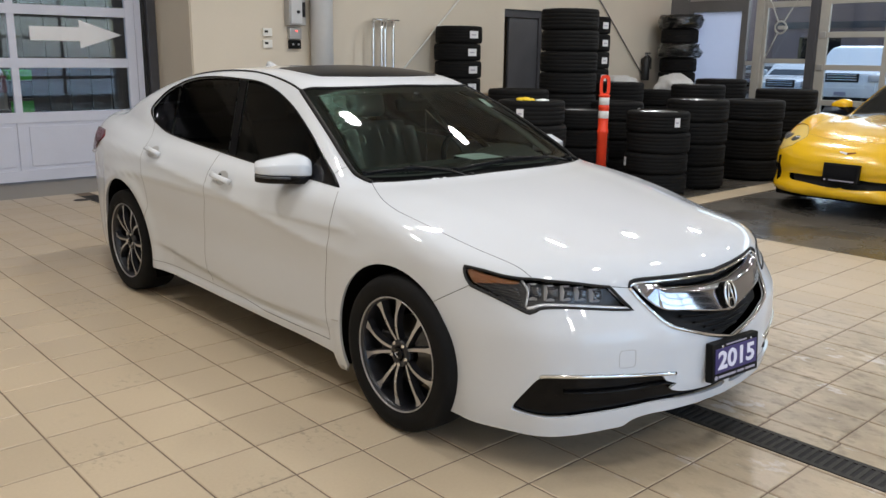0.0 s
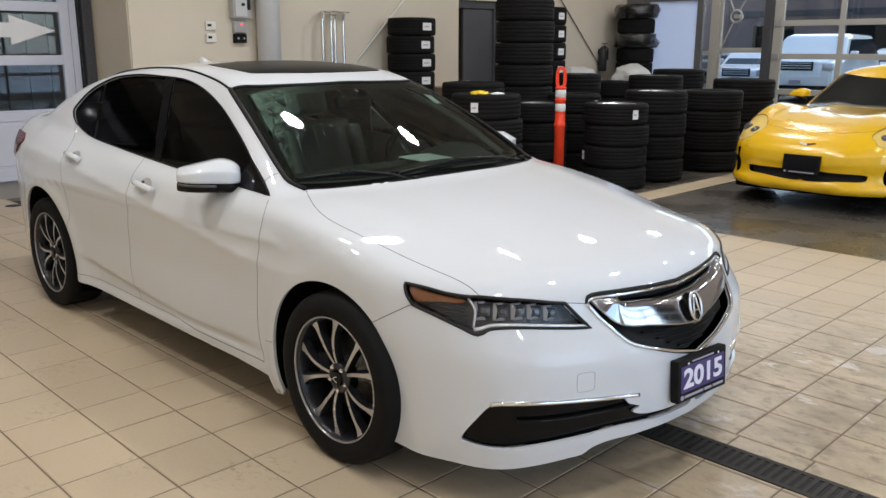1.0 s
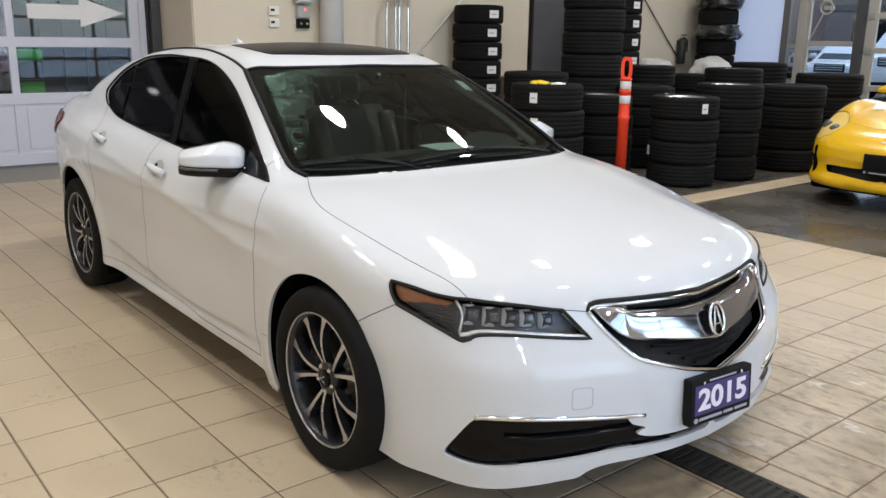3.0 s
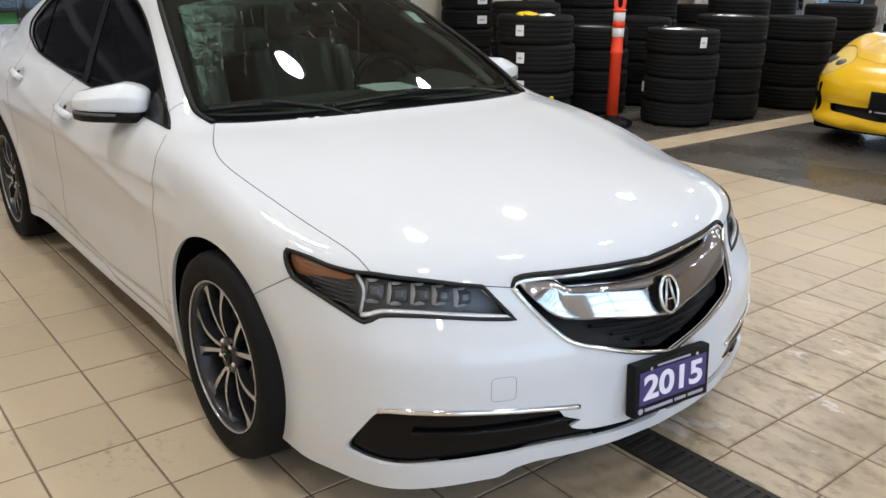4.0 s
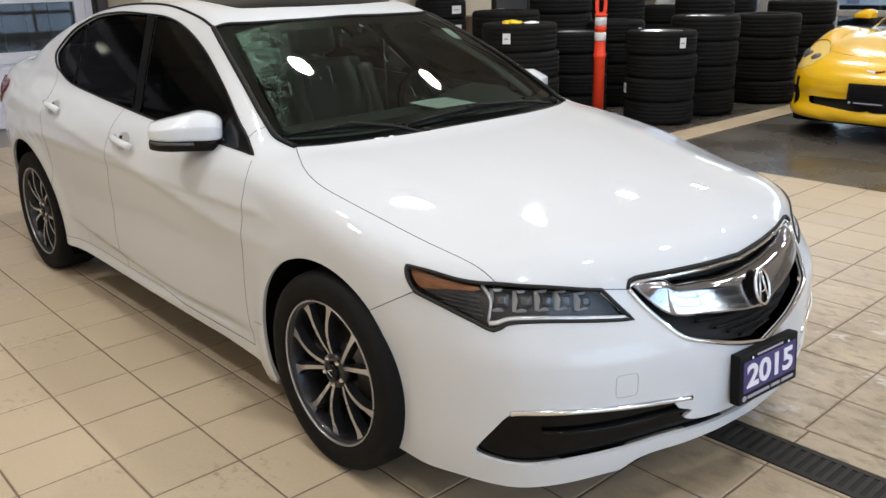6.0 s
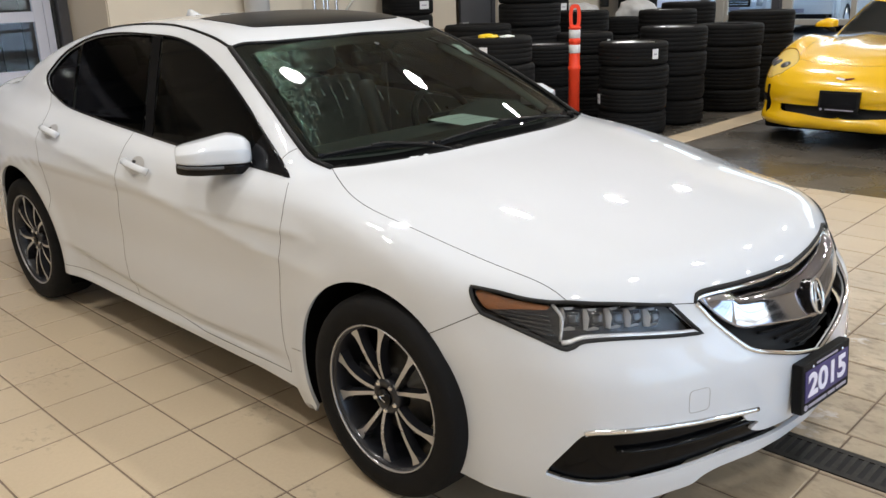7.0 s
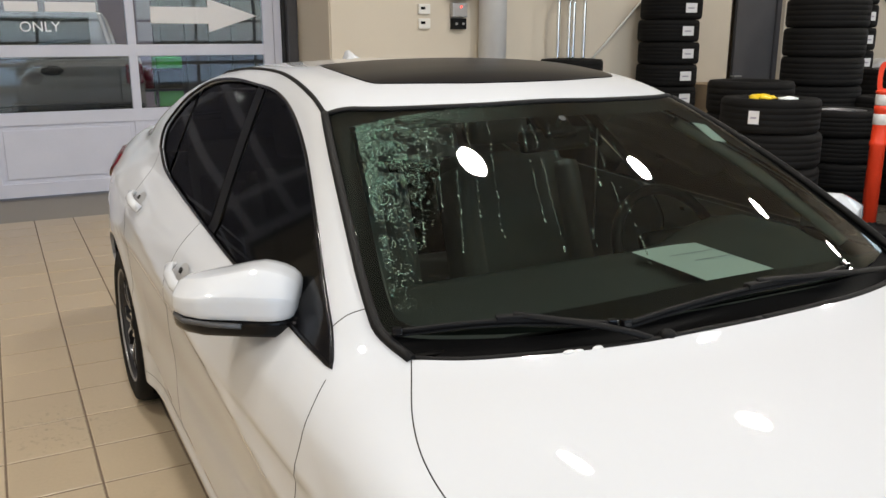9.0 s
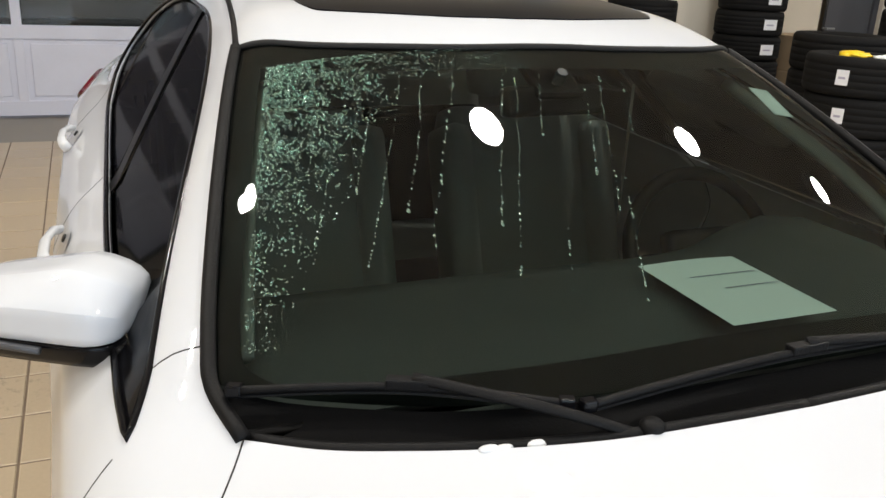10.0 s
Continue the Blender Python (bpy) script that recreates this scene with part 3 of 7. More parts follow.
# chain wheel of the door hoist
hoist = thing("chain_hoist", "grey door chain hoist wheel with straps", "hoist", pose(EAST - .12, 4.65, 2.06))
part("wheel", tube([(0, .10 * math.cos(2 * math.pi * i / 28), .10 * math.sin(2 * math.pi * i / 28)) for i in range(28)], .016, 8, closed=True), M_POST, hoist, smooth=True)
for dy, dz in ((.28, .55), (-.30, .55), (.30, -.62)):
    k_ = .10 / math.hypot(dy, dz)
    part("strap", tube([(0, dy * k_, dz * k_), (.03, dy, dz)], .012, 6), M_POST, hoist)
part("bracket", box((.01, -.06, -.03), (.139, .06, .03), .004), M_POST, hoist)

# south: two glazed doors behind the camera
for nm, x0 in (("door_4", -3.4), ("door_5", 2.25)):
    glazed_door(nm, "glazed sectional door with aluminium rails, closed", 4.95, [(.02, .2), (.72, .81), (1.27, 1.35), (1.85, 1.93), (2.45, 2.53), (3.05, 3.13), (3.65, 3.73), (4.35, 4.5)], (1.65, 3.30), 0, .06, pose(x0, SOUTH - .12, 0), frame=M_POST, top=4.5)

# steel door in the north wall
door_6 = thing("door_6", "dark grey steel door standing ajar", "door", pose(6.86, NORTH + .05, 0), kind="structure")
part("door_leaf", box((.19, .03, .01), (.86, .075, 2.12), .004), M_STEEL_DOOR, door_6)
part("door_frame", box((.86, 0, 0), (.938, .12, 2.25), .004), M_JAMB, door_6)
part("door_head", box((.0, 0, 2.13), (.86, .12, 2.25), .004), M_JAMB, door_6)
part("door_handle", tube([(.16, .03, 1.02), (.16, -.03, 1.02), (.28, -.03, 1.02)], .012, 8), M_ALU, door_6)
structure("passage_wall", box((6.86, BACK - .05, 0), (7.80, BACK, 2.25)), M_CARDBOARD, "brown wall of the passage behind", "wall")

# lamps
lamp_base = thing("bay_lamp_fitting", "round white ceiling bay lamp, lit", "lamp", pose(*LAMP_PLACES[0][:2], CEILING), group="bay lamps")
part("stem", tube([(0, 0, 0), (0, 0, -.2)], .02, 8), M_ALU, lamp_base)
part("housing", lathe([(.05, -.16), (.20, -.20), (.25, -.30), (.25, -.34), (.235, -.345), (.20, -.30), (0, -.28)], 32), M_WHITE, lamp_base, smooth=True)
for lx, ly, _ in LAMP_PLACES[1:]:
    copy_thing(lamp_base, pose(lx, ly, CEILING))

# ---- the white sedan ----
from mathutils.geometry import delaunay_2d_cdt

CAR_X = 0.04
sedan = thing("sedan", "white four-door sedan, wet windscreen, dark side windows, parked on beige tiles", "car", pose(CAR_X, 0, 0))
sedan.scale = (1.02, 1, 1)


def settle(p, off=0.0):
    """Draw points on to the body's surface, off metres outside it."""
    p = np.array(p, float)
    for _ in range(5):
        p = p - (body(p) - off)[:, None] * gradient(p)
    return p


def run_through(pts, step=0.02, closed=False):
    """Even points on a smooth line through a few."""
    p = np.array(pts, float)
    if len(p) == 2 and not closed:
        n = max(2, int(np.linalg.norm(p[1] - p[0]) / step) + 1)
        return np.linspace(p[0], p[1], n)
    q = np.vstack([p[-1], p, p[0], p[1]]) if closed else np.vstack([2 * p[0] - p[1], p, 2 * p[-1] - p[-2]])
    out = []
    for i in range(1, len(q) - 2):
        n = max(2, int(np.linalg.norm(q[i + 1] - q[i]) / step) + 1)
        t = np.linspace(0, 1, n, endpoint=False)[:, None]
        a, b, c, d = q[i - 1], q[i], q[i + 1], q[i + 2]
        out.append(0.5 * (2 * b + (c - a) * t + (2 * a - 5 * b + 4 * c - d) * t ** 2 + (3 * b - 3 * c + d - a) * t ** 3))
    if not closed:
        out.append(p[-1:])
    return np.vstack(out)


def seam(*pts, step=0.02, closed=False):
    return settle(run_through(pts, step, closed))


def chain(*lines):
    """Lines joined end to end into one closed outline."""
    out = []
    for ln in lines:
        for p in ln:
            if not out or np.linalg.norm(np.array(p) - out[-1]) > 0.004:
                out.append(np.array(p, float))
    if np.linalg.norm(out[0] - out[-1]) < 0.004:
        out.pop()
    return np.array(out)


def mirrored(line):
    return (np.array(line) * (-1, 1, 1))[::-1]


def within(pts, poly):
    x, y = pts[:, 0], pts[:, 1]
    c = np.zeros(len(pts), bool)
    for (x0, y0), (x1, y1) in zip(poly, np.roll(poly, -1, 0)):
        cross = ((y0 > y) != (y1 > y))
        c ^= cross & (x < (x1 - x0) * (y - y0) / ((y1 - y0) or 1e-12) + x0)
    return c


def sheet(outline, d, holes=(), step=0.028, off=0.0, lip=0.012):
    """Vertices, faces and normals of a piece of the body's skin inside a closed outline, seen along d, with its edges turned in."""
    d = np.array(d, float)
    d /= np.linalg.norm(d)
    e1 = np.cross(d, (0, 0, 1) if abs(d[2]) < 0.9 else (0, 1, 0))
    e1 /= np.linalg.norm(e1)
    e2 = np.cross(e1, d)
    flat = lambda p: np.stack([p @ e1, p @ e2], -1)
    loops = [np.array(outline)] + [np.array(h) for h in holes]
    rim = np.vstack(loops)
    rim2 = flat(rim)
    edges, at = [], 0
    for lp in loops:
        n = len(lp)
        edges += [(at + i, at + (i + 1) % n) for i in range(n)]
        at += n
    lo, hi = rim2.min(0), rim2.max(0)
    gx, gy = np.meshgrid(np.arange(lo[0], hi[0], step), np.arange(lo[1], hi[1], step))
    g = np.stack([gx.ravel(), gy.ravel()], -1)
    polys = [flat(lp) for lp in loops]
    keep = within(g, polys[0])
    for q in polys[1:]:
        keep &= ~within(g, q)
    g = g[keep]
    if len(g):
        near = np.min(np.linalg.norm(g[:, None] - rim2[None], axis=-1), 1)
        g = g[near > step * 0.45]
    all2 = np.vstack([rim2, g])
    vs, _, fs, origin, _, _ = delaunay_2d_cdt([Vector(v) for v in all2], edges, [], 0, 1e-6)
    vs2 = np.array([tuple(v) for v in vs])
    tri = np.array([f[:] for f in fs if len(f) == 3])
    mid = vs2[tri].mean(1)
    ok = within(mid, polys[0])
    for q in polys[1:]:
        ok &= ~within(mid, q)
    tri = tri[ok]
    place = np.zeros((len(vs2), 3))
    known = np.zeros(len(vs2), bool)
    for i, o in enumerate(origin):
        if o and min(o) < len(rim):
            place[i], known[i] = rim[min(o)], True
    free = ~known
    if free.any():
        o3 = vs2[free][:, :1] * e1 + vs2[free][:, 1:] * e2 + d * ((rim @ d).min() - 0.35)
        got = strike(o3, d, reach=(rim @ d).max() - (rim @ d).min() + 0.8)
        place[free] = got
    nor = gradient(place)
    if off:
        place = place + nor * off
    # orient and add the turned-in edge
    a, b, c = place[tri[:, 0]], place[tri[:, 1]], place[tri[:, 2]]
    back = np.einsum("ij,ij->i", np.cross(b - a, c - a), nor[tri[:, 0]]) < 0
    tri[back] = tri[back][:, ::-1]
    verts, norms, faces = [tuple(v) for v in place], [tuple(n) for n in nor], [tuple(int(i) for i in t) for t in tri]
    if lip:
        count = {}
        for t in faces:
            for i in range(3):
                e = (t[i], t[(i + 1) % 3])
                count[frozenset(e)] = None if frozenset(e) in count else e
        border = [e for e in count.values() if e]
        made = {}
        for i in {i for e in border for i in e}:
            p, n = np.array(place[i]), nor[i]
            made[i] = (len(verts), len(verts) + 1)
            verts += [tuple(p), tuple(p - n * lip)]
            norms += [(0, 0, 0), (0, 0, 0)]
        for i, j in border:
            faces.append((made[j][0], made[i][0], made[i][1], made[j][1]))
    return verts, faces, norms


def both(sh):
    """A half sheet and its mirror image as one."""
    v, f, n = sh
    k = len(v)
    f = [t for t in f if len(t) < 4 or max(abs(v[i][0]) for i in t) > .001]
    return v + [(-x, y, z) for x, y, z in v], f + [tuple(i + k for i in t[::-1]) for t in f], n + [(-x, y, z) for x, y, z in n]


def flip(sh):
    v, f, n = sh
    return [(-x, y, z) for x, y, z in v], [t[::-1] for t in f], [(-x, y, z) for x, y, z in n]


def skin(name, sh, mat, parent, label=""):
    v, f, n = sh
    me = bpy.data.meshes.new(name)
    me.from_pydata(v, [], f)
    me.materials.append(mat)
    me.shade_smooth()
    me.normals_split_custom_set_from_vertices(n)
    ob = new(name, me)
    ob.parent = parent
    if label:
        ob["label"] = label
    return ob


def pair(name, sh, mat, parent, label=""):
    return skin(name, sh, mat, parent, label), skin(name, flip(sh), mat, parent, label)


def line_pair(name, line, r, mat, parent, flat=1.0, n=6, closed=False, both_sides=True, label=""):
    obs = [part(name, tube(line, r, n, closed, flat), mat, parent, label, smooth=True)]
    if both_sides:
        obs.append(part(name, tube(mirrored(line), r, n, closed, flat), mat, parent, label, smooth=True))
    return obs


def arch(cy, cz, ry, rz, a0, a1, n=40):
    """An arc of a wheel opening on the flank, angles from straight back over the top to straight ahead."""
    t = np.radians(np.linspace(a0, a1, n))
    y, z = cy + ry * np.cos(t), cz + rz * np.sin(t)
    return strike(np.stack([np.full(n, -1.4), y, z], -1), (1, 0, 0))


# lines on the near flank (x below 0); the far flank mirrors them
ARCH_F = arch(.022, .33, .362, .369, -26, 133)
ARCH_F_FRONT = arch(.022, .33, .362, .369, 133, 206, 18)
ARCH_R = arch(2.757, .33, .392, .408, 38, 150)
ARCH_R_FRONT = arch(2.757, .33, .392, .408, 150, 187, 12)
ARCH_R_BACK = arch(2.757, .33, .392, .408, -20, 38, 16)
HOOD_SIDE = seam((-.698, .408, .971), (-.772, .245, .934), (-.801, .12, .907), (-.798, -.025, .878), (-.779, -.188, .842), (-.757, -.364, .805), (-.746, -.477, .787), (-.740, -.545, .77), (-.736, -.600, .744))
HOOD_REAR = seam((0, .237, .986), (-.128, .241, .985), (-.286, .254, .982), (-.43, .285, .979), (-.542, .323, .975), (-.62, .357, .973), (-.698, .408, .971))
LAMP_TOP_IN = seam((-.736, -.600, .744), (-.681, -.662, .738), (-.567, -.75, .721), (-.516, -.778, .713))
LAMP_TIP_TOP = seam((-.842, -.349, .762), (-.819, -.427, .757), (-.796, -.500, .748), (-.765, -.562, .744), (-.736, -.600, .744))
HOOD_FRONT_A = seam((-.516, -.778, .713), (-.447, -.81, .703))
HOOD_FRONT_B = seam((-.447, -.81, .703), (-.439, -.806, .717), (-.414, -.807, .727), (-.296, -.842, .725), (-.15, -.867, .718), (0, -.878, .711))
LAMP_IN = seam((-.516, -.778, .713), (-.486, -.808, .67), (-.458, -.845, .628))
LAMP_LOW = seam((-.458, -.845, .628), (-.525, -.813, .634), (-.604, -.768, .643), (-.672, -.721, .649), (-.727, -.672, .648), (-.750, -.650, .643), (-.776, -.627, .626), (-.802, -.567, .647), (-.831, -.481, .675), (-.852, -.395, .697))
LAMP_BACK = seam((-.852, -.395, .697), (-.854, -.368, .725), (-.848, -.352, .750), (-.842, -.349, .762))
FENDER_BUMPER = seam((-.852, -.395, .697), tuple(ARCH_F[-1]))
DOOR_FRONT = seam((-.84, .462, .941), (-.89, .42, .885), (-.915, .425, .79), (-.91, .455, .66), (-.895, .487, .54), (-.885, .502, .40), (-.887, .485, .258))
FENDER_LOW = seam(tuple(ARCH_F[0]), (-.85, .385, .136), (-.857, .43, .134), step=.03)
DOOR_FOOT = seam((-.857, .43, .134), (-.885, .465, .200), (-.887, .485, .258))
FENDER_TOP = seam((-.787, .572, .994), (-.757, .567, 1.016), (-.716, .552, 1.03))
DOOR_CORNER = seam((-.84, .462, .941), (-.82, .48, .948))
WIN_LOW = seam((-.82, .48, .948), (-.822, .85, .968), (-.82, 1.22, .986), (-.808, 1.60, 1.006))
WIN_LOW_R = seam((-.808, 1.60, 1.006), (-.79, 1.95, 1.022), (-.77, 2.33, 1.05), (-.735, 2.60, 1.10))
WIN_BACK = seam((-.735, 2.60, 1.10), (-.72, 2.69, 1.14), (-.70, 2.745, 1.18), (-.68, 2.73, 1.215))
WIN_TOP_A = seam((-.68, 2.73, 1.215), (-.635, 2.67, 1.27), (-.60, 2.58, 1.315), (-.562, 2.42, 1.362), (-.552, 2.15, 1.384), (-.556, 1.84, 1.382), (-.564, 1.60, 1.372), (-.59, 1.38, 1.333), (-.637, 1.14, 1.26), (-.70, .895, 1.157), (-.752, .715, 1.07), (-.787, .572, .994))
WIN_FRONT = seam((-.787, .572, .994), (-.82, .48, .948))
WIN_TOP = np.vstack([WIN_TOP_A, WIN_FRONT[1:]])
DOOR_MID = seam((-.808, 1.60, 1.006), (-.885, 1.575, .91), (-.925, 1.575, .78), (-.91, 1.625, .63), (-.895, 1.655, .48), (-.893, 1.645, .36), (-.893, 1.63, .276))
DOOR_REAR = seam((-.735, 2.60, 1.10), (-.80, 2.50, 1.0), (-.90, 2.42, .85), (-.92, 2.372, .72), (-.92, 2.362, .62), tuple(ARCH_R[-1]))
SILL_TOP_F = seam((-.887, .485, .258), (-.893, 1.0, .265), (-.893, 1.63, .276))
SILL_TOP_R = seam((-.893, 1.63, .276), (-.90, 2.0, .282), tuple(ARCH_R_FRONT[-1]))
SCREEN_FOOT = seam((-.698, .408, .971), (-.720, .495, .998), (-.716, .552, 1.03))
SCREEN_RISE = seam((-.716, .552, 1.03), (-.702, .63, 1.074), (-.67, .775, 1.153), (-.638, .911, 1.222), (-.57, 1.175, 1.342))
SCREEN_SIDE = np.vstack([SCREEN_FOOT, SCREEN_RISE[1:]])
SCREEN_TOP = seam((-.57, 1.175, 1.342), (-.42, 1.098, 1.353), (-.2, 1.050, 1.364), (0, 1.045, 1.367))
DITCH = seam((-.57, 1.175, 1.342), (-.55, 1.335, 1.38), (-.522, 1.60, 1.415), (-.505, 1.85, 1.425), (-.50, 2.2, 1.405), (-.49, 2.55, 1.35), (-.48, 2.72, 1.305))
BACK_TOP = seam((-.48, 2.72, 1.305), (-.3, 2.69, 1.33), (0, 2.68, 1.345))
BACK_SIDE = seam((-.48, 2.72, 1.305), (-.52, 2.95, 1.22), (-.575, 3.2, 1.12))
BACK_LOW = seam((-.575, 3.2, 1.12), (-.3, 3.26, 1.13), (0, 3.28, 1.13))
TRUNK_SIDE = seam((-.575, 3.2, 1.12), (-.64, 3.4, 1.10), (-.67, 3.62, 1.07), (-.66, 3.70, .98))
LAMP_R_TOP = seam((-.66, 3.70, .98), (-.75, 3.52, 1.005), (-.80, 3.28, 1.004))
LAMP_R_OUT = seam((-.80, 3.28, 1.004), (-.848, 3.20, .957), (-.862, 3.35, .872))
LAMP_R_LOW = seam((-.862, 3.35, .872), (-.79, 3.58, .845), (-.66, 3.72, .85))
LAMP_R_IN = seam((-.66, 3.72, .85), (-.66, 3.70, .98))
BUMPER_R_TOP = seam((-.862, 3.35, .872), (-.89, 3.26, .74), tuple(ARCH_R[0]))
TRUNK_LOW = seam((-.66, 3.72, .85), (-.3, 3.82, .83), (0, 3.84, .83))
BUMPER_R_FOOT = seam(tuple(ARCH_R_BACK[0]), (-.84, 3.3, .20), (-.75, 3.55, .21), (-.4, 3.76, .22), (0, 3.80, .22), step=.04)
GRILLE_SIDE = seam((-.447, -.81, .703), (-.41, -.851, .643), (-.373, -.897, .593), (-.335, -.93, .560), (-.25, -.958, .531), (-.138, -.977, .496), (0, -.985, .462))
CHIN = seam((0, -.968, .224), (-.147, -.964, .226), (-.296, -.944, .230), (-.414, -.91, .230), (-.478, -.883, .218), (-.511, -.863, .195), (-.567, -.838, .189), (-.65, -.786, .178), (-.72, -.727, .168), (-.778, -.65, .165), (-.815, -.553, .165), (-.843, -.438, .160), tuple(ARCH_F_FRONT[-1]))
FOG = seam((-.815, -.591, .268), (-.795, -.646, .347), (-.776, -.684, .396), (-.755, -.715, .407), (-.651, -.811, .409), (-.523, -.88, .400), (-.41, -.922, .389), (-.377, -.934, .379), (-.361, -.939, .358), (-.312, -.952, .338), (-.338, -.946, .326), (-.33, -.947, .316), (-.272, -.958, .300), (-.149, -.972, .289), (-.03, -.982, .286), (-.03, -.98, .262), (-.19, -.963, .264), (-.367, -.932, .276), (-.512, -.877, .270), (-.644, -.807, .260), (-.727, -.734, .247), (-.78, -.665, .246), (-.808, -.605, .254), closed=True)


def centre_line(y0, y1, step=0.02):
    n = max(2, int(abs(y1 - y0) / step))
    y = np.linspace(y0, y1, n)
    return strike(np.stack([np.zeros(n), y, np.full(n, 2.0)], -1), (0, 0, -1), reach=2.0)


def end_line(z0, z1, y, step=0.02):
    n = max(2, int(abs(z1 - z0) / step))
    z = np.linspace(z0, z1, n)
    return strike(np.stack([np.zeros(n), np.full(n, y), z], -1), (0, 1 if y < 0 else -1, 0))


# skins
skin("hood", both(sheet(chain(HOOD_REAR, HOOD_SIDE, LAMP_TOP_IN, HOOD_FRONT_A, HOOD_FRONT_B, centre_line(-.874, .237)), (0, .25, -1))), M_PAINT, sedan)
pair("front_fender", sheet(chain(HOOD_SIDE, LAMP_TIP_TOP[::-1], LAMP_BACK[::-1], FENDER_BUMPER, ARCH_F[::-1], FENDER_LOW, DOOR_FOOT, DOOR_FRONT[::-1], DOOR_CORNER, WIN_FRONT[::-1], FENDER_TOP, SCREEN_FOOT[::-1]), (.85, .1, -.5), step=.02), M_PAINT, sedan)
doors_f = pair("front_door", sheet(chain(DOOR_FRONT[::-1], DOOR_CORNER, WIN_LOW, DOOR_MID, SILL_TOP_F[::-1]), (1, 0, -.15), step=.018), M_PAINT, sedan)
doors_r = pair("rear_door", sheet(chain(DOOR_MID[::-1], WIN_LOW_R, DOOR_REAR, ARCH_R_FRONT, SILL_TOP_R[::-1]), (1, 0, -.15), step=.018), M_PAINT, sedan)
pair("side_sill", sheet(chain(SILL_TOP_F, SILL_TOP_R, seam(tuple(ARCH_R_FRONT[-1]), (-.885, 2.375, .232)), seam((-.885, 2.375, .232), (-.885, 1.6, .222), (-.885, 1.0, .210), (-.885, .465, .200)), DOOR_FOOT[DOOR_FOOT[:, 2] > .199]), (1, 0, .1)), M_PAINT, sedan)
pair("body_side", sheet(chain(SCREEN_RISE, DITCH, BACK_SIDE, TRUNK_SIDE, LAMP_R_TOP, LAMP_R_OUT, BUMPER_R_TOP, ARCH_R, DOOR_REAR[::-1], WIN_BACK, WIN_TOP_A, FENDER_TOP), (.75, -.2, -.63), step=.02), M_PAINT, sedan)
skin("roof", both(sheet(chain(SCREEN_TOP[::-1], DITCH, BACK_TOP, centre_line(2.68, 1.045)), (0, 0, -1))), M_PAINT, sedan)
skin("trunk_lid", both(sheet(chain(BACK_LOW[::-1], TRUNK_SIDE, LAMP_R_IN[::-1], TRUNK_LOW, end_line(.83, 1.06, 4.6), centre_line(3.78, 3.28)), (0, -.7, -.7))), M_PAINT, sedan)
skin("front_bumper", both(sheet(chain(HOOD_FRONT_A, GRILLE_SIDE, end_line(.462, .224, -1.6), CHIN, ARCH_F_FRONT[::-1], FENDER_BUMPER[::-1], LAMP_LOW[::-1], LAMP_IN[::-1]), (.6, .8, 0), holes=[FOG])), M_PAINT, sedan)
skin("rear_bumper", both(sheet(chain(TRUNK_LOW[::-1], LAMP_R_LOW[::-1], BUMPER_R_TOP, ARCH_R_BACK[::-1], BUMPER_R_FOOT, end_line(.22, .83, 4.6)), (.6, -.8, 0))), M_PAINT, sedan)

# windows
GLASS_LOW = seam((0, .315, 1.0), (-.25, .325, 1.0), (-.45, .365, .995), (-.62, .44, .993), (-.72, .505, 1.003))
glass_side = SCREEN_SIDE[SCREEN_SIDE[:, 1] > .505]
skin("windscreen", both(sheet(chain(SCREEN_TOP[::-1], glass_side[::-1], GLASS_LOW[::-1], centre_line(.315, 1.045)), (0, .4, -1), off=-.004, lip=.004)), M_GLASS_CAR, sedan, "wet tinted windscreen")
FRIT_IN = settle(run_through([(0, .972, 1.34), (-.30, .990, 1.335), (-.52, 1.062, 1.31), (-.550, 1.045, 1.30), (-.61, .82, 1.19), (-.672, .57, 1.04), (-.665, .49, 1.01), (-.57, .435, 1.01), (-.3, .385, 1.02), (0, .375, 1.03)]))
skin("screen_border", both(sheet(chain(SCREEN_TOP[::-1], glass_side[::-1], GLASS_LOW[::-1], centre_line(.315, .375), FRIT_IN[::-1], centre_line(.972, 1.045)), (0, .4, -1), off=-.0075, lip=0)), M_FRIT, sedan, "black printed windscreen border")
skin("cowl", both(sheet(chain(GLASS_LOW, SCREEN_SIDE[SCREEN_SIDE[:, 1] <= .505][::-1], HOOD_REAR[::-1], centre_line(.237, .315)), (0, .3, -1), off=-.018, lip=.0)), M_COWL, sedan, "black plastic cowl")
skin("rear_window", both(sheet(chain(BACK_TOP[::-1], BACK_SIDE, BACK_LOW, centre_line(3.28, 2.68)), (0, -.5, -1), off=-.004)), M_GLASS_DARK, sedan)
FRONT_SPLIT, REAR_SPLIT = 1.56, 2.36


def window_outline(lo, hi):
    """The stretch of the side opening between two sloping pillars."""
    top, low = WIN_TOP[::-1], np.vstack([WIN_LOW, WIN_LOW_R[1:], WIN_BACK[1:]])
    lean = lambda p: p[:, 1] - .80 * (p[:, 2] - 1.0) * (p[:, 1] > 1.2)
    t, b = top[(lean(top) >= lo) & (lean(top) <= hi)], low[(lean(low) >= lo) & (lean(low) <= hi)]
    return chain(b, t[::-1])


